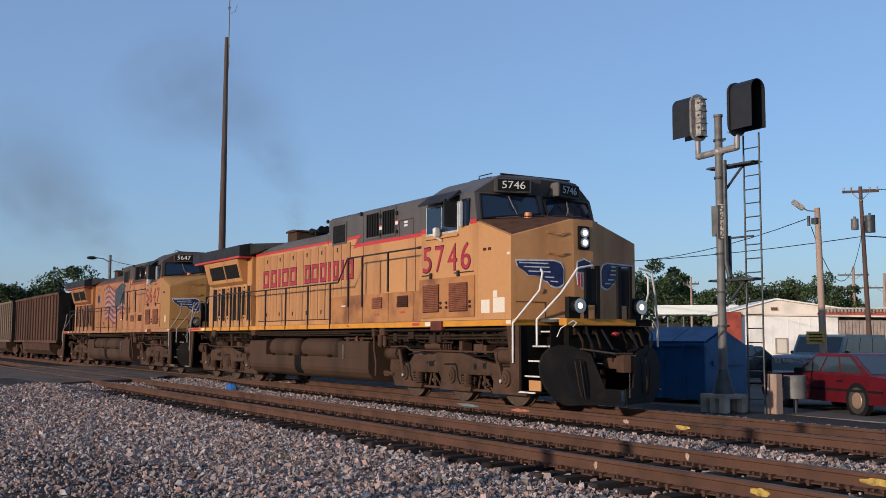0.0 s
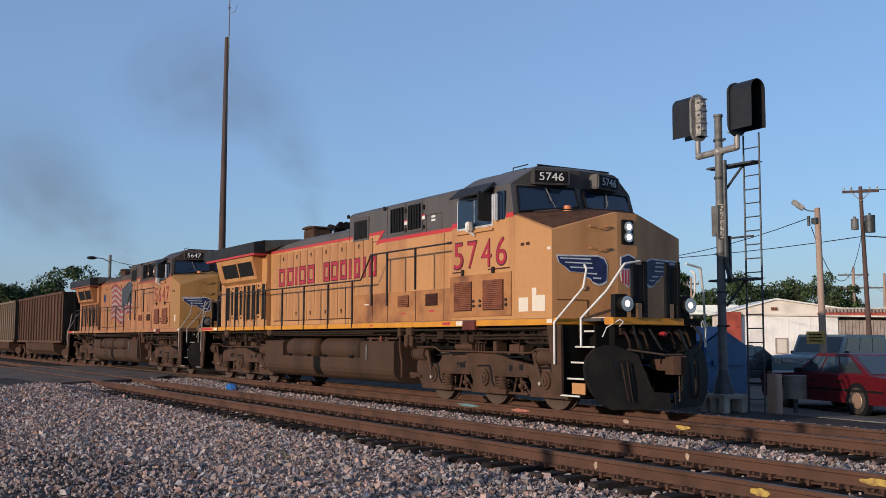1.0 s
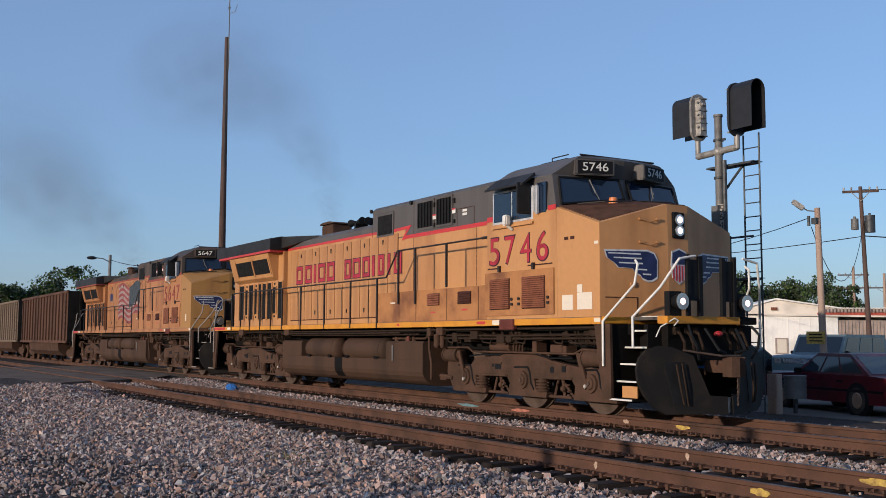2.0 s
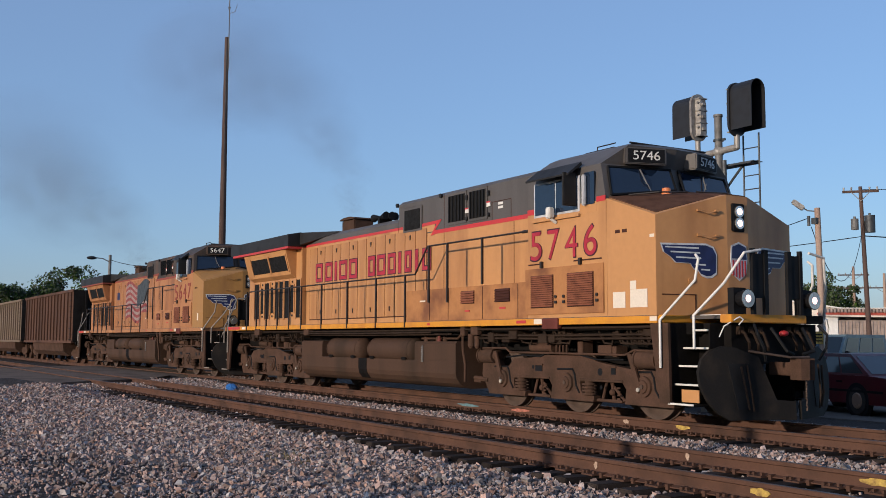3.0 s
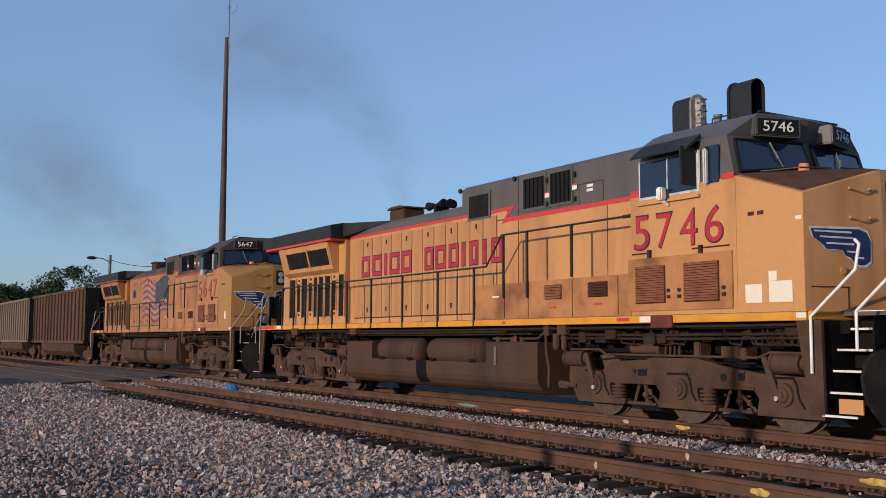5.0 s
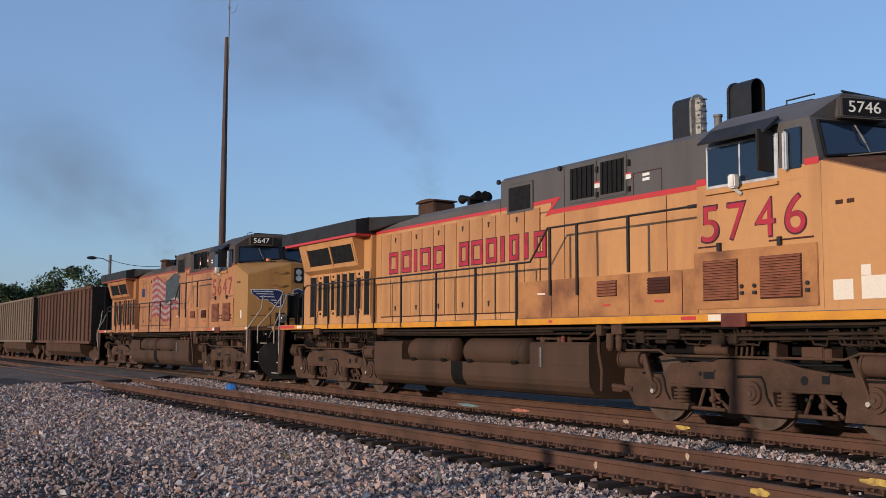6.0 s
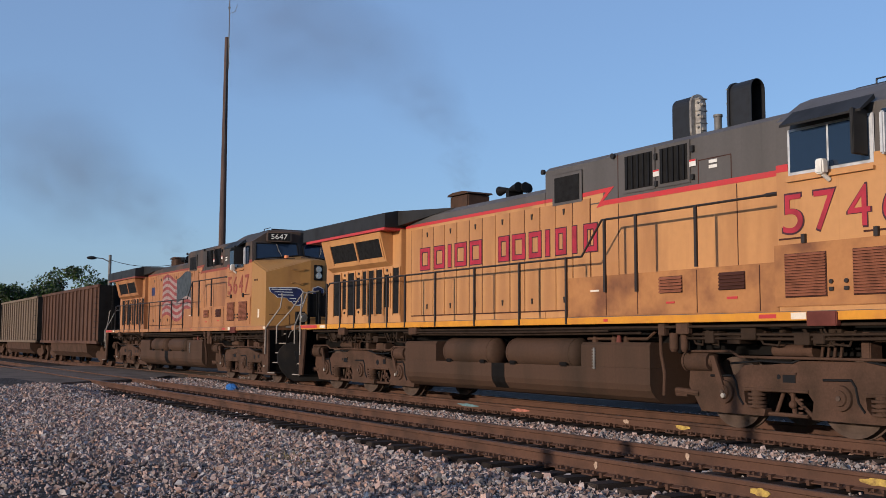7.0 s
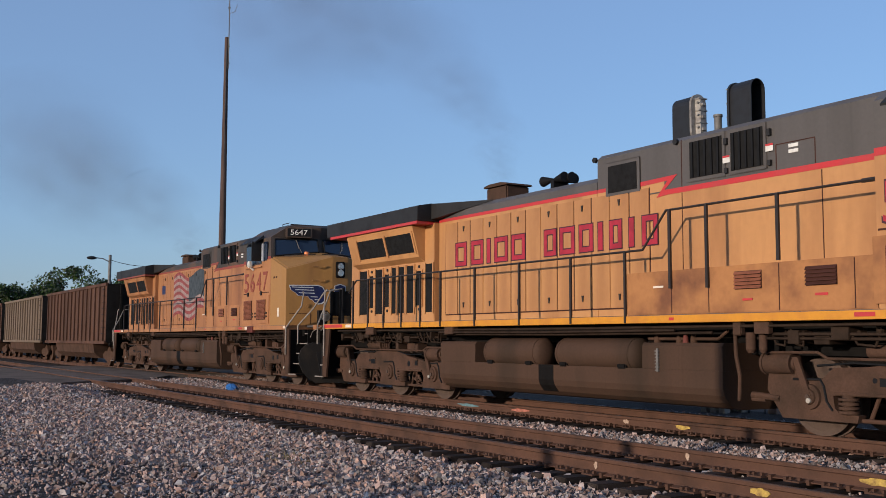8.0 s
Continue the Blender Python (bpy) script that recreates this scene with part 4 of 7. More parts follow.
def hood(loco, body, rusty, grey, second):
    """Long hood: electrical cabinet, engine compartment and radiator section."""
    H = HOOD
    band = LETTER_OLD if second else RED
    # tall section behind the cab
    bm = boxes((-9.39, -3.40, -H, H, 1.70, 3.72))
    a = part("electrical_cabinet", soften(bm, 0.012), body, loco, "yellow equipment hood behind the cab")
    prof = [(-H, 3.72), (H, 3.72), (H, 4.50), (H - 0.1, 4.58), (-H + 0.1, 4.58), (-H, 4.50)]
    g = part("cabinet_roof", soften(prism(bmesh.new(), prof, "x", -9.38, -3.40), 0.012), grey, loco, "dark grey upper hood")
    # engine section
    part("engine_hood", soften(boxes((-14.85, -9.395, -H, H, 1.70, 3.95)), 0.012), body, loco, "yellow engine hood with tall access doors")
    prof = [(-H, 3.95), (H, 3.95), (H, 4.10), (H - 0.13, 4.20), (-H + 0.13, 4.20), (-H, 4.10)]
    part("engine_roof", soften(prism(bmesh.new(), prof, "x", -14.85, -9.395), 0.012), grey, loco, "grey engine hood roof")
    # stripes with the jag
    y0, y1 = -H - 0.006, -H + 0.004
    st = part("stripe", boxes((-7.75, -3.405, y0, y1, 3.67, 3.755)), band, g, "red stripe between grey and yellow")
    part("stripe_piece", boxes((-14.84, -9.40, y0, y1, 3.90, 3.965)), band, st)
    part("stripe_piece", boxes((-9.385, -8.30, y0, y1, 3.90, 3.965)), band, st)
    jag = prism(bmesh.new(), [(-8.31, 3.88), (-7.62, 3.90), (-7.88, 3.645), (-7.55, 3.68), (-7.55, 3.74), (-7.72, 3.735), (-7.40, 3.975), (-8.31, 3.955)], "y", y0 - 0.002, y1)
    part("stripe_piece", jag, band, st)
    part("upper_panel", boxes((-9.38, -7.70, y0 + 0.004, y1, 3.74, 3.93)), body, a)
    # doors along the engine hood
    dm = None
    x = -14.55
    k = 0
    while x < -8.2:
        w = 0.50
        bm = soften(boxes((0.012, w - 0.012, -H - 0.014, -H, 1.86, 3.84)), 0.006)
        if dm is None:
            d = part("hood_door", bm, body, loco)
            dm = d.data
        else:
            bm.free()
            d = new("hood_door", dm)
            d.parent = loco
        d.location = (x, 0, 0)
        x += w
        k += 1
    for i, x in enumerate(np.arange(-14.55, -8.0, 0.5)):
        if i % 4 != 3:
            part("door_seam", boxes((x - 0.009, x + 0.009, -H - 0.006, -H + 0.002, 1.86, 3.84)), LOUVRE_IN, loco)
    part("door_seam", boxes((-14.55, -8.05, -H - 0.008, -H + 0.002, 1.835, 1.86)), LOUVRE_IN, loco)
    for i, x in enumerate(np.arange(-14.3, -8.2, 0.5)):
        for z in ((3.68, 2.05) if i % 2 else ()):
            part("door_latch", prism(bmesh.new(), [(x - 0.028, z + 0.05), (x + 0.028, z + 0.05), (x + 0.012, z - 0.06), (x - 0.012, z - 0.06)], "y", -H - 0.03, -H - 0.012), RAILING, loco)
    for x in (-7.30, -4.62):
        part("panel_seam", boxes((x - 0.008, x + 0.008, -H - 0.004, -H + 0.002, 2.42, 3.66)), LOUVRE_IN, a)
    for x, z0, z1 in ((-7.3, 3.76, 4.52), (-4.72, 3.76, 4.12), (-5.4, 3.76, 4.12)):
        part("panel_seam", boxes((x - 0.008, x + 0.008, -H - 0.004, -H + 0.002, z0, z1)), LOUVRE_IN, a)
    part("panel_seam", boxes((-5.4, -4.72, -H - 0.004, -H + 0.002, 4.12, 4.135)), LOUVRE_IN, a)
    # intake openings on the upper hood
    for xa, xb in ((-7.10, -6.42), (-6.24, -5.62)):
        v = part("intake_grille", soften(boxes((xa - 0.06, xb + 0.06, -H - 0.02, -H, 3.80, 4.50)), 0.008), grey, g, "dark intake with vertical baffles")
        part("grille_opening", boxes((xa, xb, -H - 0.026, -H - 0.019, 3.86, 4.44)), GRILLE, v)
        bf = bmesh.new()
        for i in range(5):
            xx = xa + (i + 0.5) * (xb - xa) / 5
            box(bf, xx - 0.018, xx + 0.018, -H - 0.05, -H - 0.026, 3.87, 4.43)
        part("baffle", bf, BLACK, v)
    v = part("filter_panel", soften(boxes((-9.15, -8.26, -H - 0.02, -H, 3.80, 4.40)), 0.01), grey, g, "square filter screen")
    part("filter_screen", boxes((-9.07, -8.34, -H - 0.028, -H - 0.019, 3.86, 4.33)), GRILLE, v)
    for x, z in ((-6.33, 4.0), (-5.5, 4.05)):
        tg = part("warning_label", boxes((x - 0.07, x + 0.07, -H - 0.028, -H - 0.02, z, z + 0.11)), WHITE, g, "small white warning label")
        part("label_band", boxes((x - 0.07, x + 0.07, -H - 0.031, -H - 0.028, z + 0.08, z + 0.11)), RED, tg)
    for z in (3.99, 4.07):
        part("warning_label", boxes((-5.17, -5.0, -H - 0.010, -H - 0.002, z - 0.02, z + 0.03)), WHITE, g, "small white warning label")
    for x, z in ((-9.42, 4.5), (-7.4, 4.5)):
        part("lifting_lug", rod(bmesh.new(), (x, -H - 0.05, z), (x, -H, z), 0.05, seg=12), CHARCOAL, g)
    for x in (-6.33, -5.5):
        for z0, z1 in ((4.28, 4.38), (3.84, 3.92)):
            part("grille_latch", boxes((x - 0.03, x + 0.03, -H - 0.05, -H - 0.001, z0, z1)), CHARCOAL, g)
    # low full-width equipment box beside the walkway
    lo = part("equipment_box", soften(boxes((-8.05, -3.42, -1.53, -H - 0.002, 1.70, 2.38), (-8.05, -3.42, H + 0.002, 1.53, 1.70, 2.38)), 0.012), rusty, loco, "rust-streaked low equipment box")
    for xa, xb, mat in ((-5.74, -5.25, LOUVRE), (-4.50, -4.01, LOUVRE_IN)):
        lv = part("louvre", boxes((xa, xb, -1.538, -1.525, 2.03, 2.29)), LOUVRE_IN, lo, "sooty small louvre")
        sl = bmesh.new()
        for i in range(5):
            z = 2.04 + i * 0.05
            prism(sl, [(-1.54, z + 0.03), (-1.565, z), (-1.565, z + 0.012), (-1.54, z + 0.042)], "x", xa, xb)
        part("slats", sl, mat, lv)
    for x in (-7.02, -6.25, -4.95, -3.75):
        part("panel_seam", boxes((x - 0.006, x + 0.006, -1.537, -1.528, 1.72, 2.36)), LOUVRE_IN, lo)
    each("small_label", ((-5.6, -5.42, -1.54, -1.528, 1.87, 1.90), (-4.36, -4.16, -1.54, -1.528, 1.90, 1.935)), RED, lo, "small red stencil bar")
    part("small_label", boxes((-7.42, -7.2, -1.54, -1.528, 2.12, 2.15)), PAPER, lo, "small white label")
    # radiator section
    part("radiator_body", soften(boxes((-19.0, -14.855, -1.12, 1.12, 1.70, 3.9)), 0.012), body, loco, "yellow radiator compartment")
    for s in (-1, 1):
        prof = [(s * 1.12, 3.06), (s * 1.28, 3.16), (s * 1.47, 3.86), (s * 1.12, 3.86)]
        fl = part("radiator_flank", soften(prism(bmesh.new(), prof, "x", -18.6, -15.26), 0.01), body, loco, "radiator flank leaning out at the top")
        yz = lambda z: 1.28 + 0.19 * (z - 3.16) / 0.70
        for xa, xb in ((-18.09, -16.72), (-16.62, -15.38)):
            pts = [(xa, s * (yz(3.27) + 0.01), 3.27), (xb, s * (yz(3.27) + 0.01), 3.27), (xb, s * (yz(3.70) + 0.01), 3.70), (xa, s * (yz(3.70) + 0.01), 3.70)]
            part("radiator_screen", hull(bmesh.new(), pts, [(x, y - s * 0.03, z) for x, y, z in pts]), GRILLE, fl, "dark slanted radiator screen")
        for xa, xb in ((-18.17, -18.10), (-16.71, -16.63), (-15.37, -15.31)):
            pts = [(xa, s * (yz(3.23) + 0.025), 3.23), (xb, s * (yz(3.23) + 0.025), 3.23), (xb, s * (yz(3.74) + 0.025), 3.74), (xa, s * (yz(3.74) + 0.025), 3.74)]
            part("screen_frame", hull(bmesh.new(), pts, [(x, y - s * 0.03, z) for x, y, z in pts]), body, fl)
        for xa, xb, tall in ((-18.49, -18.07, 1), (-17.96, -17.73, 0), (-17.64, -17.26, 1), (-17.15, -16.92, 0), (-16.80, -16.58, 1), (-16.47, -16.18, 1), (-16.07, -15.74, 1), (-15.64, -15.38, 0), (-15.21, -14.90, 1)):
            z0, z1 = (1.92, 3.0) if tall else (2.08, 2.86)
            gr = part("radiator_door", boxes((xa, xb, *sorted((s * 1.119, s * 1.132)), z0, z1)), GRILLE, loco, "tall dark radiator door screen" if tall else "short dark door screen")
            each("door_frame", [(p, q, *sorted((s * 1.119, s * 1.15)), z0 - 0.03, z1 + 0.03) for p, q in ((xa - 0.04, xa), (xb, xb + 0.04))], body, gr)
            if not tall:
                for z in (1.96, 2.93):
                    part("latch", soften(boxes(((xa + xb) / 2 - 0.03, (xa + xb) / 2 + 0.03, *sorted((s * 1.119, s * 1.15)), z, z + 0.06)), 0.008), RAILING, gr)
    prof = [(-1.55, 3.93), (1.55, 3.93), (1.55, 4.26), (1.2, 4.33), (-1.2, 4.33), (-1.55, 4.26)]
    wing = part("radiator_wing", soften(prism(bmesh.new(), prof, "x", -19.6, -14.87), 0.015), CHARCOAL, loco, "overhanging dark grey radiator housing")
    part("stripe", boxes((-19.4, -14.9, -1.545, 1.545, 3.865, 3.928)), band, wing, "red stripe under the radiator housing")
    bm = bmesh.new()
    hull(bm, [(-14.86, -1.2, 3.97), (-14.86, 1.2, 3.97), (-12.9, 0.9, 4.19), (-12.9, -0.9, 4.19)], [(-14.86, -1.2, 4.32), (-14.86, 1.2, 4.32), (-12.9, 0.9, 4.21), (-12.9, -0.9, 4.21)])
    part("wing_fairing", bm, CHARCOAL, wing, "sloping black fairing")
    # exhaust, horn
    bm = soften(boxes((-14.0, -13.22, -0.30, 0.30, 4.20, 4.62)), 0.03)
    prism(bm, [(-14.06, 4.62), (-13.16, 4.62), (-13.2, 4.66), (-13.4, 4.69), (-13.82, 4.69), (-14.02, 4.66)], "y", -0.34, 0.34)
    part("exhaust", bm, UNDER, loco, "sooty short exhaust stack with a rounded cap")
    bm = bmesh.new()
    for dx, dy, ln in ((0, -0.5, 0.34), (0, -0.36, 0.4), (0, -0.22, 0.3)):
        rod(bm, (-11.3, dy, 4.44), (-11.3 + ln, dy, 4.46), 0.035, 0.105, seg=16)
    rod(bm, (-11.35, -0.5, 4.45), (-11.65, -0.5, 4.45), 0.035, 0.105, seg=16)
    box(bm, -11.35, -11.25, -0.55, -0.18, 4.2, 4.45)
    part("horn", bm, BLACK, loco, "black multi-chime air horn", smooth=True)


def frame_and_rails(loco, second):
    sill = YELLOW_OLD if second else SILL
    # Main frame colour includes the shade under the sill.
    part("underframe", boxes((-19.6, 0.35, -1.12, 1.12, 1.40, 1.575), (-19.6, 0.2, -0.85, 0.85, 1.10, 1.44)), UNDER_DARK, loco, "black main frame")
    part("deck", boxes((-19.7, 0.02, -1.55, 1.55, 1.675, 1.70)), GREY, loco, "grey walkway deck")
    s1 = part("side_sill", soften(boxes((-19.72, 0.02, -1.565, -1.50, 1.575, 1.69), (-19.72, 0.02, 1.50, 1.565, 1.575, 1.69)), 0.006), sill, loco, "bright yellow side sill stripe")
    each("sill_mark", ((-19.72, -18.6, -1.57, -1.56, 1.60, 1.68), (-3.75, -3.45, -1.57, -1.56, 1.61, 1.665), (-7.05, -6.95, -1.57, -1.56, 1.61, 1.655)), RED, s1, "red reflective panel")
    each("sill_label", ((-18.4, -18.1, -1.57, -1.56, 1.60, 1.67), (-3.2, -2.95, -1.57, -1.56, 1.59, 1.68), (-0.14, 0.02, -1.57, -1.56, 1.61, 1.68)), PAPER, s1, "pale reflective label")
    for r in ((-2.93, -2.46, -1.60, -1.50, 1.50, 1.69), (-17.25, -16.85, -1.60, -1.50, 1.42, 1.60), (-5.84, -5.68, -1.50, -1.4, 1.38, 1.575), (-5.45, -5.18, -1.50, -1.4, 1.40, 1.575), (-13.75, -13.4, -1.53, -1.4, 1.42, 1.58)):
        part("jacking_pad", soften(boxes(r), 0.012), PAD_RED if r[0] == -2.93 else UNDER, loco, "dark red jacking pad" if r[0] == -2.93 else "")
    # pipes and cables under the sill
    bm = bmesh.new()
    for z, y, a, b in ((1.52, -1.48, -19, 0), (1.42, -1.42, -13.9, -6.3), (1.34, -1.36, -5.5, -0.2), (1.40, -1.38, -5.4, -0.4), (1.36, -1.3, -19, -14.3), (1.46, -1.5, -14, -7)):
        pipe(bm, [(a, y, z), ((a + b) / 2, y, z - 0.015), (b, y, z)], 0.022, 6)
    rnd = random.Random(3)
    for i in range(26):
        x = rnd.choice((rnd.uniform(-5.6, -0.4), rnd.uniform(-19.0, -14.4)))
        w = rnd.uniform(0.15, 0.5)
        pipe(bm, [(x, -1.38, 1.46), (x + w * 0.2, -1.32, 1.26), (x + w * 0.7, -1.3, 1.24), (x + w, -1.36, 1.44)], 0.016, 6)
    part("air_pipe", bm, PIPE, loco, "dusty air pipes and hoses")
    for i in range(34):
        x = rnd.choice((rnd.uniform(-5.5, -0.3), rnd.uniform(-19.2, -14.5)))
        w, h = rnd.uniform(0.06, 0.3), rnd.uniform(0.06, 0.2)
        z = rnd.uniform(1.24, 1.38)
        part("bracket", soften(boxes((x, x + w, -1.42 + rnd.uniform(0, 0.2), -1.0, z, z + h)), 0.008, 60), PIPE, loco)
    # side handrail
    rail = bmesh.new()
    pipe(rail, [(-18.3, -1.53, 2.45), (-17.9, -1.53, 2.74), (-7.66, -1.53, 2.74), (-7.12, -1.53, 3.32), (-3.42, -1.53, 3.32)], 0.019, 8)
    hr = part("handrail", rail, RAILING, loco, "dark side handrail", smooth=True)
    box_r = rod(bmesh.new(), (-3.6, -1.53, 3.32), (-3.4, -1.53, 3.32), 0.03, seg=8)
    part("rail_end", box_r, RAILING, hr)
    for x in (-18.0, -17.2, -16.4, -15.55, -14.7, -13.85, -12.53, -11.0, -9.46, -8.05):
        part("stanchion", boxes((x - 0.022, x + 0.022, -1.58, -1.545, 1.58, 2.74)), RAILING, hr)
    for x, z in ((-7.02, 2.1), (-6.25, 2.08), (-4.93, 2.40)):
        part("stanchion", boxes((x - 0.025, x + 0.025, -1.575, -1.54, z, 3.32)), RAILING, hr)
    pole = bmesh.new()
    pipe(pole, [(-18.3, 1.53, 2.74), (-3.42, 1.53, 2.74)], 0.019, 6)
    part("handrail", pole, RAILING, loco, "far side handrail")
    # front platform, steps, plow, coupler; the rear end likewise
    for end in (1, -1):
        X = (lambda x: x) if end == 1 else (lambda x: -19.55 - x)
        rng = lambda a, b: sorted((X(a), X(b)))
        dy = -0.16 if end == 1 else 0.0
        part("platform", soften(boxes((*rng(0.88, 1.12), -0.94 + dy, 0.72 + dy, 1.575, 1.70)), 0.01), sill, loco, "end platform with yellow edge")
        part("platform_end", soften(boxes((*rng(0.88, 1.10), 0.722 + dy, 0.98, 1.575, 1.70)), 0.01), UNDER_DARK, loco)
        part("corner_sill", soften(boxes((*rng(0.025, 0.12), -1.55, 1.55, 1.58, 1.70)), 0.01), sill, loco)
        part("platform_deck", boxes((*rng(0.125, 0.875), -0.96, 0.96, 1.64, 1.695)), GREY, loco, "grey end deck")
        # End plate darkened by its material to stand for the shade behind the plow.
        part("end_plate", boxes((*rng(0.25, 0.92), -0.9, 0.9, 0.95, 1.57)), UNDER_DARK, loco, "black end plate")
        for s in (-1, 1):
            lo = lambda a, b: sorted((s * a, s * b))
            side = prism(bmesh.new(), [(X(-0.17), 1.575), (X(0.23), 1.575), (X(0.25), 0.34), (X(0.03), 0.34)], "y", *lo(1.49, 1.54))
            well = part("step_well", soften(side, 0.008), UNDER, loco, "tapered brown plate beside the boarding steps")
            # Well sides, back and treads have the step recess's shade in their colour.
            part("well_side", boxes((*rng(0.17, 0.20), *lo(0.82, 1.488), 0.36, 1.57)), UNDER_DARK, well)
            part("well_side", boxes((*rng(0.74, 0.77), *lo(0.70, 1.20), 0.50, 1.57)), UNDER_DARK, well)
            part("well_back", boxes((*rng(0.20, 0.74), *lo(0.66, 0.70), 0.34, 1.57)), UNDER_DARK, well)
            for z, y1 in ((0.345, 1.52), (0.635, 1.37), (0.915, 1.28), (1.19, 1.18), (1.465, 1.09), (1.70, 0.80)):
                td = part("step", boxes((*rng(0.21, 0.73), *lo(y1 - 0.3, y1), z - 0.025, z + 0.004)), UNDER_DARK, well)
                part("step_edge", boxes((*rng(0.20, 0.735), *lo(y1, y1 + 0.02), z - 0.018, z + 0.012), bevel=0.004), WORN_WHITE if second or end < 0 else WHITE, td, "white step edge")
            if s == -1 and end == 1 and not second:
                part("step_panel", boxes((*rng(0.36, 0.72), -1.40, -1.38, 0.37, 0.56)), YELLOW, well, "yellow kick plate")
            h1 = bmesh.new()
            pipe(h1, [(X(0.10), s * 1.58, 0.88), (X(0.10), s * 1.58, 1.62), (X(0.62), s * 1.34, 2.22), (X(0.66), s * 1.30, 2.55), (X(0.58), s * 1.28, 2.62)], 0.021, 8)
            part("grab_rail", h1, WORN_WHITE if second or end < 0 else WHITE, loco, "white curved boarding handrail", smooth=True)
            h2 = bmesh.new()
            pipe(h2, [(X(0.72), s * 1.48, 1.18), (X(0.72), s * 1.48, 1.68), (X(1.02), s * 1.15, 2.16), (X(1.20), s * 0.90, 2.62), (X(1.2), s * 0.55, 2.68)], 0.021, 8)
            part("grab_rail", h2, WORN_WHITE if second or end < 0 else WHITE, loco, "white curved boarding handrail", smooth=True)
            # posts with safety panel beside the walkway gate
            ps = moved(boxes((*rng(1.14, 1.20), *lo(0.50, 0.56), 1.70, 2.70), (*rng(1.14, 1.20), *lo(0.22, 0.30), 1.70, 2.68), (*rng(1.15, 1.18), *lo(0.29, 0.51), 1.95, 2.62)), Matrix.Translation((0, dy, 0)))
            part("gate_post", ps, BLACK, loco, "black end gate posts")
            if end == 1:
                yl = s * 0.74 + dy
                dl = bmesh.new()
                rod(dl, (1.08, yl, 1.93), (1.26, yl, 1.93), 0.10, 0.145, seg=20)
                box(dl, 0.98, 1.10, yl - 0.13, yl + 0.13, 1.70, 2.10)
                dd = part("ditch_light", dl, BLACK, loco, "lit ditch light in a black hood" if not second else "ditch light in a black hood")
                part("lamp_rim", rod(bmesh.new(), (1.255, yl, 1.93), (1.268, yl, 1.93), 0.135, seg=20), CHROME, dd)
                part("lamp_lens", rod(bmesh.new(), (1.26, yl, 1.93), (1.278, yl, 1.93), 0.062, 0.05, seg=20), LAMP if not second else CHROME, dd)
            hs = bmesh.new()
            pipe(hs, [(X(1.2), s * 0.72, 1.55), (X(1.32), s * 0.78, 1.40), (X(1.36), s * 0.7, 1.2), (X(1.3), s * 0.6, 1.0)], 0.022, 6)
            pipe(hs, [(X(1.2), s * 0.35, 1.5), (X(1.45), s * 0.3, 1.15), (X(1.4), s * 0.1, 1.1)], 0.025, 6)
            part("air_hose", hs, BLACK, loco, "black rubber air hoses", smooth=True)
            pw = bmesh.new()
            if end == 1:
                out = [(s * 0.06, 0.12), (s * 1.05, 0.12), (s * 1.22, 0.22), (s * 1.36, 0.40), (s * 1.45, 0.62), (s * 1.46, 0.84), (s * 1.40, 1.02), (s * 1.28, 1.15), (s * 1.08, 1.22), (s * 0.88, 1.20), (s * 0.55, 1.06), (s * 0.34, 0.42), (s * 0.06, 0.40)]
                a = [pw.verts.new((1.42 - abs(y) * 0.40 - 0.10 * max(0, z - 0.3), y, z)) for y, z in out]
                b = [pw.verts.new((1.37 - abs(y) * 0.40 - 0.10 * max(0, z - 0.3), y, z)) for y, z in out]
                pw.faces.new(a)
                pw.faces.new(b[::-1])
                for i in range(len(out)):
                    j = (i + 1) % len(out)
                    pw.faces.new((a[i], b[i], b[j], a[j]))
                p = part("snow_plow", pw, PLOW, loco, "black steel snow plow")
                on = lambda y, z: 1.424 - abs(y) * 0.40 - 0.10 * max(0, z - 0.3)
                # No opening is cut: a black panel paints the slot's darkness on the plow.
                slot = [(s * 0.70, 0.28), (s * 0.92, 0.28), (s * 1.02, 0.96), (s * 0.70, 0.96)]
                part("slot_shade_panel", hull(bmesh.new(), [(on(y, z), y, z) for y, z in slot], [(on(y, z) - 0.03, y, z) for y, z in slot]), BLACK, p, "black panel for the shade of the plow's slot")
                bars = bmesh.new()
                pipe(bars, [(1.10, s * 0.90, 0.92), (1.16, s * 0.86, 0.5), (1.16, s * 0.80, 0.28)], 0.018, 6)
                pipe(bars, [(1.12, s * 0.80, 0.94), (1.18, s * 0.77, 0.5), (1.18, s * 0.73, 0.26)], 0.015, 6)
                part("plow_brace", bars, PIPE, p, "grey hose loops on the plow")
            else:
                box(pw, *rng(1.0, 1.06), *lo(0.1, 1.2), 0.25, 1.1)
                part("pilot_plate", pw, PLOW, loco, "black rear pilot plate")
        if end == 1:
            for s in (-1, 1):
                lp = pipe(bmesh.new(), [(0.98, s * 1.22, 1.36), (1.04, s * 1.18, 1.52), (1.16, s * 0.98, 1.66), (1.18, s * 0.92, 1.62), (1.14, s * 0.98, 1.54)], 0.010, 6)
                part("grab_loop", lp, WHITE if not second else WORN_WHITE, loco, "small white grab loop", smooth=True)
            for k, y in enumerate((-0.75, -0.55, -0.34, 0.30, 0.48, 0.70)):
                fit = pipe(bmesh.new(), [(0.93, y, 1.46), (1.04, y, 1.42), (1.10, y + 0.03, 1.28 - 0.03 * (k % 3)), (1.06, y + 0.08, 1.16)], 0.024, 6)
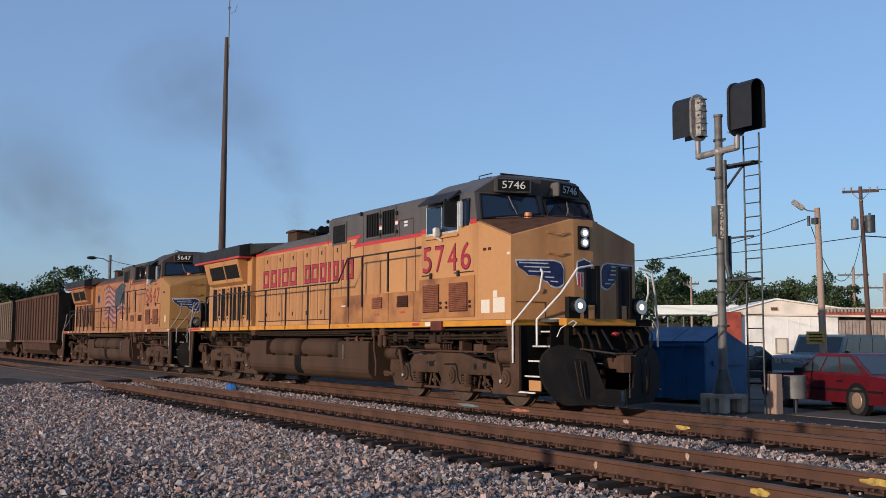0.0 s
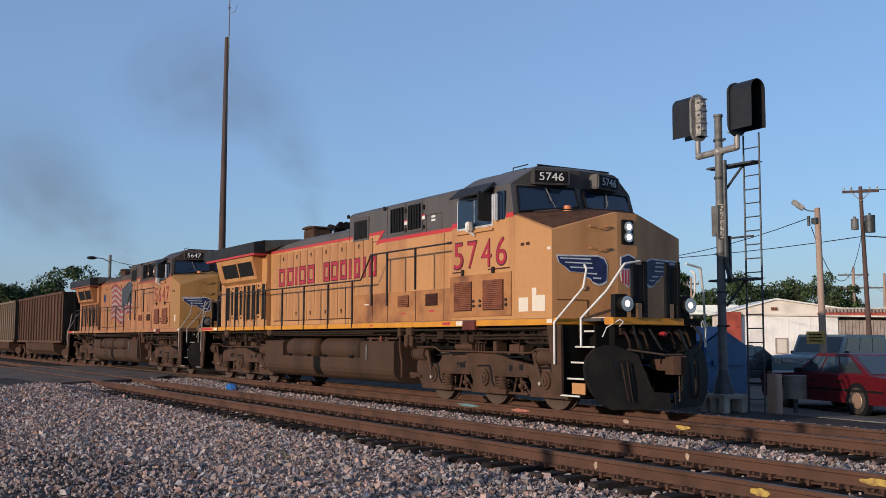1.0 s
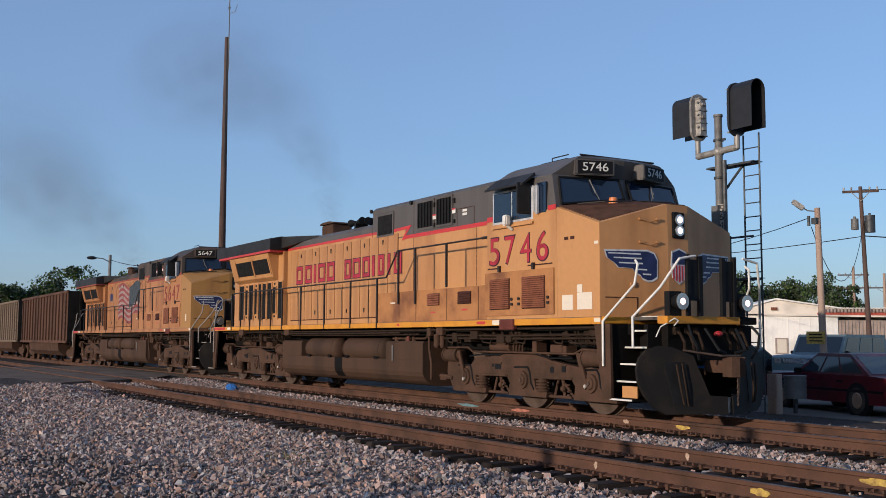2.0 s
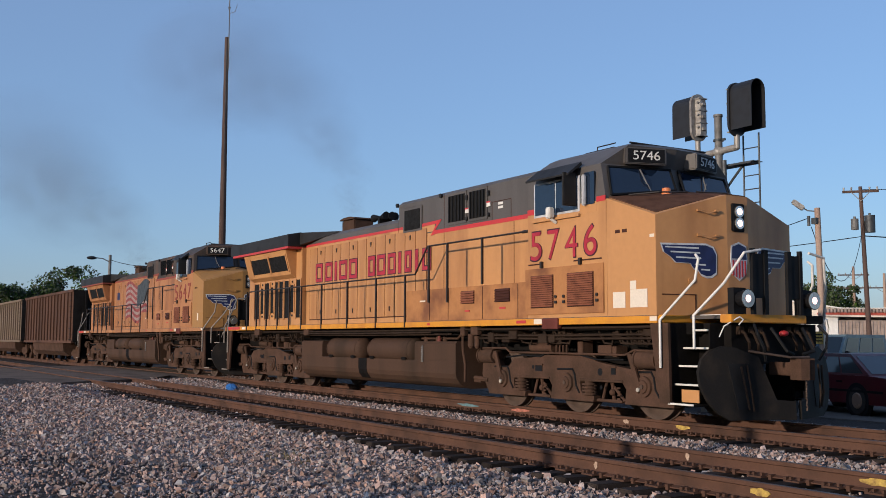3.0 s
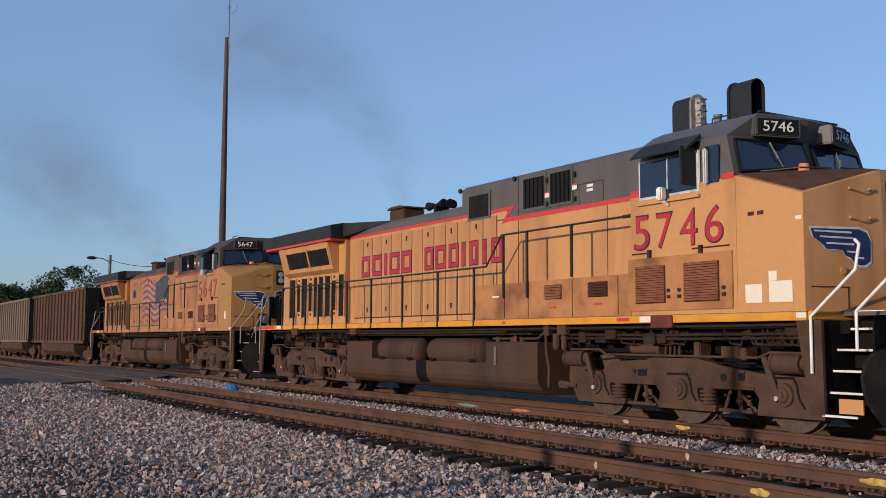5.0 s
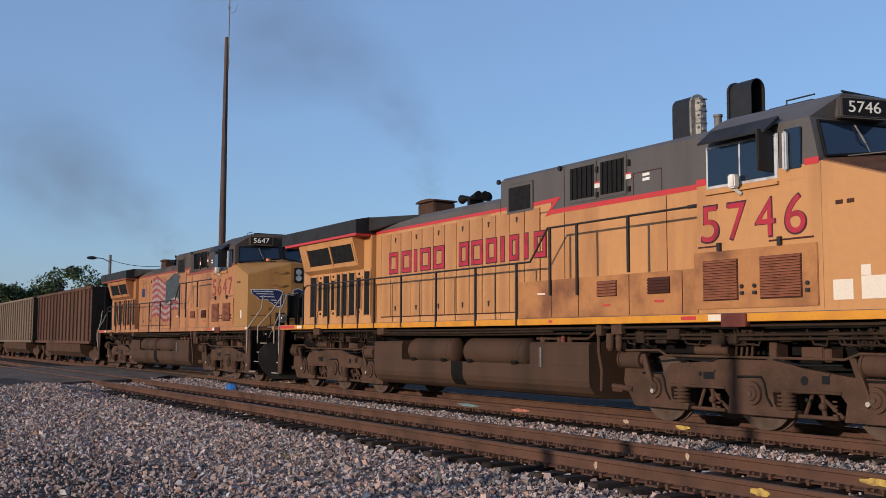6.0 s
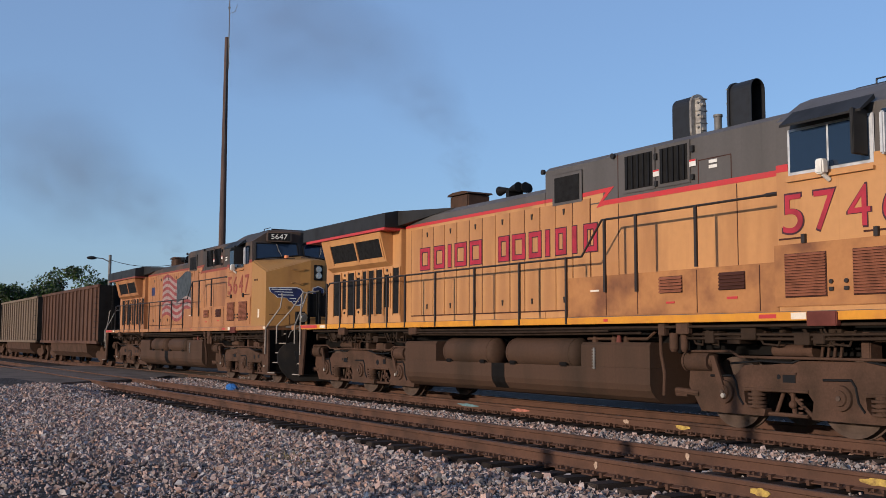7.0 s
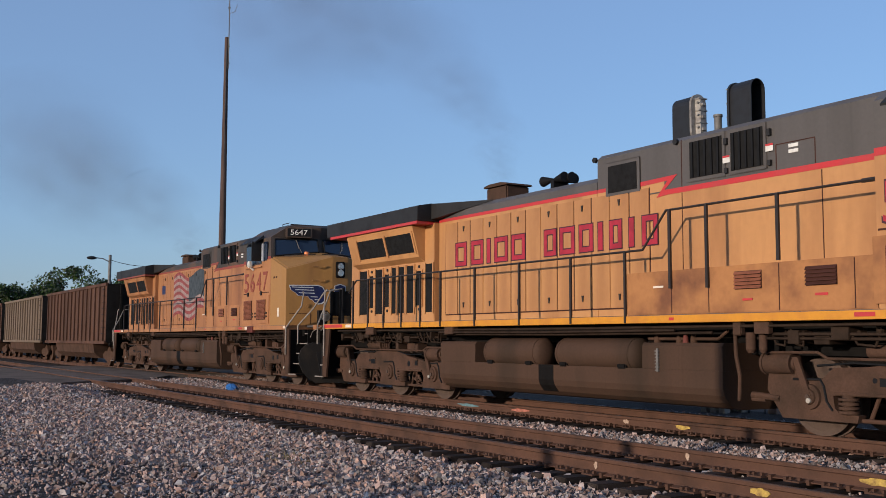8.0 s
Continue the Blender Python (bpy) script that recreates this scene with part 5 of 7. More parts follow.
                box(fit, 0.92, 0.99, y - 0.05, y + 0.05, 1.40, 1.52)
                part("hose_fitting", fit, PIPE, loco, "dark air hose and fitting")
            part("hose_coupling", ball(bmesh.new(), (1.04, 0.12, 1.42), 0.06, 10, (1, 1.5, 0.8)), RED, loco, "red hose coupling")
        cp = bmesh.new()
        box(cp, *rng(0.9, 1.42), -0.09, 0.09, 0.78, 0.98)
        prism(cp, [(X(1.38), -0.16), (X(1.60), -0.18), (X(1.66), -0.06), (X(1.54), 0.0), (X(1.62), 0.10), (X(1.50), 0.20), (X(1.38), 0.14)], "z", 0.72, 1.04)
        part("coupler", soften(cp, 0.012, 50), UNDER, loco, "rust-brown knuckle coupler")
        ch = bmesh.new()
        for k in range(9):
            rod(ch, (X(1.5), 0.05 + 0.012 * (k % 2), 0.66 - k * 0.05), (X(1.5), 0.05 - 0.012 * (k % 2), 0.70 - k * 0.05), 0.012, seg=6)
        pipe(ch, [(X(1.25), -0.9, 1.15), (X(1.5), -0.3, 1.06), (X(1.52), 0.1, 1.06)], 0.018, 6)
        part("uncoupling_lever", ch, STEEL, loco, "uncoupling lever and chain")


def block_letters(loco):
    """Owner's name on the hood side, each character as a plain hollow or solid block in its colour."""
    y = -HOOD - 0.016

    def block(a, b, z0, z1, t):
        if b - a < 0.2:
            return boxes((a, b, 0, 1, z0, z1))
        bm = bmesh.new()
        rings = []
        for w in (0, 1):
            rings.append([bm.verts.new(p) for p in ((a, w, z0), (b, w, z0), (b, w, z1), (a, w, z1), (a + t, w, z0 + t), (b - t, w, z0 + t), (b - t, w, z1 - t), (a + t, w, z1 - t))])
        f, g = rings
        for i in range(4):
            j = (i + 1) % 4
            bm.faces.new((f[i], f[j], f[4 + j], f[4 + i]))
            bm.faces.new((g[i], g[4 + i], g[4 + j], g[j]))
            bm.faces.new((f[i], g[i], g[j], f[j]))
            bm.faces.new((f[4 + i], f[4 + j], g[4 + j], g[4 + i]))
        return bm

    for a, b in LETTER_SPANS:
        for name, grow, y0, y1 in (("lettering", 0.02, y - 0.003, y + 0.004), ("lettering_face", 0.0, y - 0.006, y + 0.002)):
            bm = block(a - grow, b + grow, 2.885 - grow, 3.375 + grow, 0.085 + 2 * grow)
            for v in bm.verts:
                v.co.y = y0 if v.co.y < 0.5 else y1
            if name == "lettering":
                edge = part(name, bm, LETTER_EDGE, loco, "dark-edged red lettering block")
            else:
                part(name, bm, LETTER, edge)


LETTER_SPANS = ((-14.12, -13.69), (-13.49, -13.05), (-12.90, -12.78), (-12.62, -12.16), (-12.01, -11.57), (-10.94, -10.58), (-10.46, -10.03), (-9.89, -9.51), (-9.36, -9.24), (-9.05, -8.74), (-8.55, -8.43), (-8.22, -7.86))


def painted_flag(loco):
    """A waving striped flag painted on the engine hood."""
    y = -HOOD - 0.016
    x0, x1, z0, z1 = -12.6, -8.9, 2.15, 3.75
    wave = lambda u: 0.13 * math.sin(u * 9.0) - 0.10 * u
    base = None
    n = 24
    for k in range(13):
        za, zb = z0 + (z1 - z0) * k / 13, z0 + (z1 - z0) * (k + 1) / 13
        bm = bmesh.new()
        top = [(x0 + (x1 - x0) * i / n, zb + wave(i / n)) for i in range(n + 1)]
        bot = [(x0 + (x1 - x0) * i / n, za + wave(i / n)) for i in range(n + 1)]
        prism(bm, bot + top[::-1], "y", y - 0.002, y)
        ob = part("flag_stripe" if base else "painted_flag", bm, FLAG_WHITE if k % 2 else FLAG_RED, base or loco, "" if base else "faded painted flag with wavy stripes")
        base = base or ob
    bm = bmesh.new()
    u0 = 0.52
    top = [(x0 + (x1 - x0) * (u0 + (1 - u0) * i / 12), z1 + 0.05 + wave(u0 + (1 - u0) * i / 12)) for i in range(13)]
    bot = [(x, z - 0.92) for x, z in top]
    prism(bm, bot + top[::-1], "y", y - 0.006, y - 0.001)
    part("flag_canton", bm, FLAG_BLUE, base, "slate blue canton")
    bm = boxes((-14.2, -13.75, y - 0.004, y, 3.08, 3.42))
    part("emblem", bm, NAVY, loco, "small blue shield")


def locomotive(number, second=False):
    loco = thing("diesel_locomotive", "faded older yellow diesel locomotive with a painted flag" if second else
                 "weathered yellow and grey diesel locomotive, headlights lit", "locomotive", "locomotives of the train")
    body = YELLOW_OLD if second else YELLOW
    grey = GREY_OLD if second else GREY
    cab(loco, body, YELLOW_NOSE if second else body, grey, number, LETTER_OLD if second else LETTER, second)
    hood(loco, body, YELLOW_OLD if second else YELLOW_RUST, grey, second)
    frame_and_rails(loco, second)
    if second:
        painted_flag(loco)
    else:
        block_letters(loco)
    fuel_tank(loco)
    for trio in (AXLES[:3], AXLES[3:]):
        truck(loco, tuple(sorted(trio)))
    wheels = [wheelset(loco, x, WHEEL_R, STEEL) for x in AXLES]
    return loco, wheels


lead, lead_wheels = locomotive("5746")
follower, follower_wheels = locomotive("5647", True)


# ---------------------------------------------------------------- coal gondolas
CAR_L = 14.55


def gondola(mat, label):
    """High-sided coal car; own x runs back from the car's front end at 0."""
    car = thing("coal_gondola", label, "freight car", "coal cars of the train")
    L = -CAR_L
    for s in (-1, 1):
        lo = lambda a, b: sorted((s * a, s * b))
        side = part("side_wall", boxes((L, 0, *lo(1.50, 1.53), 1.15, 3.74)), mat, car, "ribbed steel side")
        part("top_chord", soften(boxes((L, 0, *lo(1.46, 1.60), 3.74, 3.88)), 0.01), mat, side)
        part("side_sill", soften(boxes((L, 0, *lo(1.46, 1.60), 1.06, 1.20)), 0.01), mat, side)
        rm = None
        for k in range(16):
            x = L * (k + 0.5) / 16
            if rm is None:
                r = part("rib", boxes((-0.06, 0.06, *lo(1.53, 1.60), 1.2, 3.74)), mat, side)
                rm = r.data
            else:
                r = new("rib", rm)
                r.parent = side
            r.location = (x, 0, 0)
        lad = bmesh.new()
        for k in range(9):
            rod(lad, (-0.08, s * 1.64, 1.25 + k * 0.29), (-0.5, s * 1.64, 1.25 + k * 0.29), 0.014, seg=6)
        part("ladder", lad, CAR_END, side)
    for x0, x1 in ((-0.05, 0.02), (L - 0.02, L + 0.05)):
        ew = part("end_wall", boxes((x0, x1, -1.53, 1.53, 1.15, 3.84)), CAR_END, car, "black end wall")
        bm = bmesh.new()
        for y in (-0.9, -0.3, 0.3, 0.9):
            box(bm, x0 - 0.06 if x0 < -1 else x1, x0 if x0 < -1 else x1 + 0.06, y - 0.05, y + 0.05, 1.2, 3.8)
        part("end_post", bm, CAR_END, ew)
    part("floor", boxes((L, 0, -1.5, 1.5, 1.12, 1.18)), CAR_END, car)
    coal = sheet("coal_load", L + 0.1, -0.1, -1.45, 1.45, 0.3, lambda x, y: 3.45 + 0.18 * (1 - (y / 1.45) ** 2) + 0.06 * noise.noise((x * 2, y * 2, 0)), CAR_END, car)
    tub = [(-1.5, 1.12), (-1.42, 0.62), (-1.1, 0.36), (1.1, 0.36), (1.42, 0.62), (1.5, 1.12)]
    part("tub", soften(prism(bmesh.new(), tub, "x", L + 2.7, -2.7), 0.03), UNDER, car, "rounded tub floor between the trucks")
    sill = boxes((L - 0.7, 0.7, -0.25, 0.25, 0.75, 1.1))
    box(sill, 0.0, 0.25, -1.4, 1.4, 1.0, 1.12)
    box(sill, L - 0.25, L, -1.4, 1.4, 1.0, 1.12)
    part("centre_sill", sill, UNDER_DARK, car, "black centre sill and couplers")
    wheels = []
    for c in (-1.35, L + 1.35):
        for s in (-1, 1):
            lo = lambda a, b: sorted((s * a, s * b))
            out = [(c - 1.15, 0.55), (c - 1.0, 0.36), (c - 0.75, 0.36), (c - 0.45, 0.24), (c + 0.45, 0.24), (c + 0.75, 0.36), (c + 1.0, 0.36), (c + 1.15, 0.55), (c + 0.7, 0.72), (c - 0.7, 0.72)]
            part("side_frame", soften(prism(bmesh.new(), out, "y", *lo(0.95, 1.06)), 0.015), UNDER, car, "cast truck side frame")
        for x in (c - 0.89, c + 0.89):
            wheels.append(wheelset(car, x, 0.457, UNDER))
    return car, wheels


CAR_FRONTS = [-43.65 - 16.15 * k for k in range(4)]
cars = []
for k, x in enumerate(CAR_FRONTS):
    cars.append(gondola(COAL_CAR_GREY if k == 1 else COAL_CAR, ("faded tan" if k == 1 else "brown") + " high-sided coal gondola with a black end"))


# ---------------------------------------------------------------- exhaust smoke
def smoke(label, path, sizes, gap):
    """Soft puffs strewn along a bent plume, growing as they drift back."""
    sm = thing("exhaust_smoke", label, "smoke", kind="stuff")
    rnd = random.Random(len(path) + int(path[0][0]))
    mesh = None
    at, stops = 0.0, []
    while at < len(path) - 1:
        stops.append(at)
        i = int(at)
        r = sizes[i] + (sizes[i + 1] - sizes[i]) * (at - i)
        at += gap * r / (Vector(path[i + 1]) - Vector(path[i])).length
    for u in stops:
        i = int(u)
        c = Vector(path[i]).lerp(Vector(path[i + 1]), u - i)
        r = sizes[i] + (sizes[i + 1] - sizes[i]) * (u - i)
        if mesh is None:
            bm = bmesh.new()
            bmesh.ops.create_uvsphere(bm, u_segments=24, v_segments=14, radius=1)
            bmesh.ops.delete(bm, geom=[v for v in bm.verts if v.co.y > 0.02], context="VERTS")
            p = part("puff", bm, SMOKE, sm, "thin brown-grey exhaust", smooth=True)
            mesh = p.data
        else:
            p = new("puff", mesh)
            p.parent = sm
        p.location = c + Vector((rnd.uniform(-0.2, 0.2) * r, rnd.uniform(-0.5, 0.5) * r, rnd.uniform(-0.25, 0.25) * r))
        p.rotation_euler = (0, 0, radians(58))
        p.scale = (r * rnd.uniform(1.1, 1.4), r * 0.4, r * rnd.uniform(0.7, 1.1))
    return sm


# ---------------------------------------------------------------- signal mast
def mast_signal():
    at = pose(-16.1, 4.3, 0)
    sg = thing("railway_signal", "tall silver signal mast with two black heads and ladder", "signal", at=at)
    G = -0.27
    # steel foot on a concrete pedestal
    ped = soften(boxes((-0.36, 0.36, -0.36, 0.36, G + 0.32, G + 0.42)), 0.015)
    for sx in (-0.27, 0.0, 0.27):
        for sy in (-0.27, 0.27):
            box(ped, sx - 0.08, sx + 0.08, sy - 0.08, sy + 0.08, G, G + 0.325)
    part("pedestal", ped, CONCRETE, sg, "weathered grey pedestal on short legs")
    bm = rod(bmesh.new(), (0, 0, G + 0.42), (0, 0, G + 0.95), 0.24, 0.10, seg=16)
    part("mast_foot", bm, IRON, sg, "flared grey mast foot", smooth=True)
    bm = rod(bmesh.new(), (0, 0, G + 0.9), (0, 0, 6.31), 0.098, 0.085, seg=20)
    rod(bm, (0, 0, 6.31), (0, 0, 6.36), 0.105, seg=20)
    part("mast", bm, GALV, sg, "galvanised tubular mast", smooth=True)
    bands = bmesh.new()
    for z in (1.6, 2.35, 3.2, 4.9, 5.75, 3.62):
        rod(bands, (0, 0, z), (0, 0, z + 0.05), 0.115, seg=20)
        box(bands, 0.08, 0.2, -0.02, 0.02, z, z + 0.05)
    part("band", bands, IRON, sg)
    # cross arm with risers
    a, b = Vector((-0.63, 0, 0)), Vector((0.54, 0, 0))
    bm = rod(bmesh.new(), (a.x, a.y, 5.50), (b.x, b.y, 5.54), 0.075, seg=16)
    rod(bm, (a.x, a.y, 5.46), (a.x, a.y, 5.86), 0.06, seg=14)
    rod(bm, (b.x, b.y, 5.50), (b.x, b.y, 5.80), 0.065, seg=14)
    ball(bm, (0, 0, 5.52), 0.13, 14)
    part("cross_arm", bm, SIGNAL_SILVER, sg, "silver cross arm with risers", smooth=True)
    # two heads: oval plate, housing, long hoods. One shows its back, one its hooded face.
    def head(pos, turn, w, h, back, label):
        M = Matrix.Translation(pos) @ Matrix.Rotation(radians(turn), 4, "Z")
        n = 14
        r = w / 2
        oval = [(r * math.cos(math.pi * i / n), h - r + r * math.sin(math.pi * i / n)) for i in range(n + 1)]
        oval += [(-r * math.cos(math.pi * i / n), r - r * math.sin(math.pi * i / n)) for i in range(n + 1)]
        hd = part("signal_head", moved(prism(bmesh.new(), oval, "y", -0.03, 0.03), M), SIGNAL_SILVER if back else SIGNAL_BLACK, sg, label)
        arch = [(0.84 * r * math.cos(math.pi * i / 12), h - r + 0.9 * r * math.sin(math.pi * i / 12)) for i in range(13)]
        inner = [(0.79 * r * math.cos(math.pi * i / 12), h - r + 0.85 * r * math.sin(math.pi * i / 12)) for i in range(13)]
        path = [(0.84 * r, 0.12), *arch, (-0.84 * r, 0.12), (-0.79 * r, 0.12), *inner[::-1], (0.79 * r, 0.12)]
        hood_bm = prism(bmesh.new(), path, "y", -0.62, -0.03)
        part("hood", moved(hood_bm, M), SIGNAL_BLACK, hd, "long black sun hood")
        lens = bmesh.new()
        for k in range(3):
            z = h * (0.24 + 0.26 * k)
            rod(lens, (0, -0.06, z), (0, -0.03, z), 0.11, seg=18)
        part("lens", moved(lens, M), GLASS, hd, "dark unlit lenses")
        hs = bmesh.new()
        prism(hs, [(-0.11, 0.03), (0.11, 0.03), (0.08, 0.16), (-0.08, 0.16)], "z", 0.10, h - 0.12)
        for z in (0.1, h * 0.36, h * 0.62, h - 0.14):
            box(hs, -0.125, 0.125, 0.03, 0.175, z, z + 0.025)
        for k in range(3):
            z = h * (0.24 + 0.26 * k)
            box(hs, -0.05, 0.05, 0.15, 0.21, z - 0.03, z + 0.03)
            rod(hs, (0.09, 0.12, z + 0.04), (0.15, 0.12, z + 0.04), 0.025, seg=8)
        part("housing", moved(hs, M), SIGNAL_SILVER, hd, "silver lamp housing")
    head((a.x + 0.02, a.y, 5.85), 270, 0.48, 1.10, True, "oval silver back of a signal head")
    head((b.x, b.y, 5.77), 90, 0.52, 1.20, False, "black oval signal head with long hoods")
    # number plate down the mast
    pl = part("marker_plate", boxes((-0.16, 0.0, -0.10, -0.06, 3.62, 4.30), (0.06, 0.085, -0.16, 0.09, 3.55, 4.30)), GALV, sg, "vertical marker plate")
    v = Vector((0.62, -0.78, 0))
    board = soften(boxes((-0.075, 0.075, -0.012, 0.012, 3.56, 4.32)), 0.004)
    MB = Matrix.Translation((0.10, -0.06, 0)) @ Matrix.Rotation(radians(38), 4, "Z")
    part("marker_board", moved(board, MB), CONCRETE, pl)
    for k, ch in enumerate("5642"):
        t = lettering(ch, 0.10, 0.145, 0.006)
        part("marker_digit", moved(t, MB @ Matrix.Translation((-0.05, -0.013, 4.15 - k * 0.185))), SIGNAL_BLACK, pl, "black digit " + ch)
    # platforms and ladder
    e = Vector((1.0, 0.06, 0)).normalized()
    nrm = Vector((-e.y, e.x, 0))
    PM = Matrix.Rotation(math.atan2(e.y, e.x), 4, "Z")
    for z, rail in ((5.17, False), (2.62, True)):
        bm = boxes((-0.42, 0.82, 0.06, 0.38, z, z + 0.035))
        for k in range(8):
            box(bm, -0.40 + k * 0.15, -0.19 + k * 0.15, 0.09, 0.41, z + 0.035, z + 0.05)
        pf = part("platform", moved(bm, PM), IRON, sg, "steel grating platform")
        br = pipe(bmesh.new(), [(0.05, 0.1, z - 0.55), (0.45, 0.25, z)], 0.03, 8)
        part("brace", moved(br, PM), IRON, pf)
        if rail:
            rb = boxes((0.08, 0.17, 0.10, 0.16, z - 0.05, z + 1.0), (0.08, 0.80, 0.10, 0.14, z + 0.93, z + 0.97))
            part("guard_rail", moved(rb, PM), IRON, pf)
    ld = bmesh.new()
    for x in (0.44, 0.86):
        rod(ld, (x, 0.30, -0.27), (x, 0.30, 5.85), 0.02, seg=8)
    part("ladder", moved(ld, PM), IRON, sg, "dark steel ladder")
    rg = bmesh.new()
    for k in range(19):
        z = 0.05 + k * 0.305
        rod(rg, (0.44, 0.30, z), (0.86, 0.30, z), 0.013, seg=6)
    part("rungs", moved(rg, PM), IRON, sg)
    cable = bmesh.new()
    pipe(cable, [(0.16, 0.0, 5.3), (0.16, 0.0, 3.0), (0.2, 0.05, 2.7)], 0.05, 8)
    part("conduit", cable, IRON, sg)
    return sg


signal = mast_signal()


def bollard():
    b = thing("guard_post", "weathered wooden guard post with a silver barrel beside it", "post", at=pose(-15.25, 4.95, -0.262))
    part("post", soften(boxes((-0.13, 0.13, -0.1, 0.1, 0, 0.86)), 0.012), POLE_WOOD, b, "square tan wooden post")


def barrel():
    b = thing("metal_barrel", "corrugated galvanised metal can behind the post", "barrel", at=pose(-15.25, 5.6, -0.262))
    bm = bmesh.new()
    for k in range(10):
        rod(bm, (0, 0, 0.32 + k * 0.05), (0, 0, 0.37 + k * 0.05), 0.245 if k % 2 else 0.235, seg=24)
    part("shell", bm, GALV, b, smooth=True)
    part("stand", rod(bmesh.new(), (0, 0, 0), (0, 0, 0.33), 0.05, seg=10), IRON, b)


bollard()
barrel()


# ---------------------------------------------------------------- dumpster
def dumpster(at, label, w=1.9, d=1.9):
    o = thing("dumpster", label, "dumpster", "blue dumpsters", at=at)
    bm = bmesh.new()
    prism(bm, [(0, 0.12), (d, 0.12), (d, 1.45), (d * 0.45, 1.85), (0, 1.5)], "x", -w / 2, w / 2)
    body = part("bin", soften(bm, 0.02), BLUE_BIN, o, "dark blue steel bin with sloping top")
    ribs = bmesh.new()
    for x in (-w / 2 + 0.05, -0.32, 0.32, w / 2 - 0.05):
        box(ribs, x - 0.04, x + 0.04, -0.05, 0.0, 0.12, 1.48)
    box(ribs, -w / 2, w / 2, -0.06, 0.02, 1.42, 1.52)
    for s in (-1, 1):
        box(ribs, s * w / 2 - 0.06, s * w / 2 + 0.06, 0.25, 1.6, 0.95, 1.08)
    part("rib", ribs, BLUE_BIN, body)
    lid = bmesh.new()
    for a, b in ((-w / 2, -0.01), (0.01, w / 2)):
        hull(lid, [(a, -0.05, 1.53), (b, -0.05, 1.53), (b, d * 0.45, 1.90), (a, d * 0.45, 1.90)], [(a, -0.05, 1.56), (b, -0.05, 1.56), (b, d * 0.45, 1.93), (a, d * 0.45, 1.93)])
    part("lid", lid, BLUE_BIN, o, "blue plastic lids")
    part("skid", boxes((-w / 2 + 0.1, -w / 2 + 0.25, 0, d, 0, 0.12), (w / 2 - 0.25, w / 2 - 0.1, 0, d, 0, 0.12)), IRON, o)
    part("label", boxes((-w / 2 + 0.15, -w / 2 + 0.33, -0.065, -0.052, 1.28, 1.42)), PAPER, body, "small white sticker")
    return o


d1 = dumpster(pose(-19.15, 5.75, -0.262, rz=12), "dark blue steel dumpster with sloping lids")
d2 = dumpster(pose(-24.6, 11.6, -0.262, rz=75), "blue dumpster with a slanted front and white stickers", 1.9, 1.7)


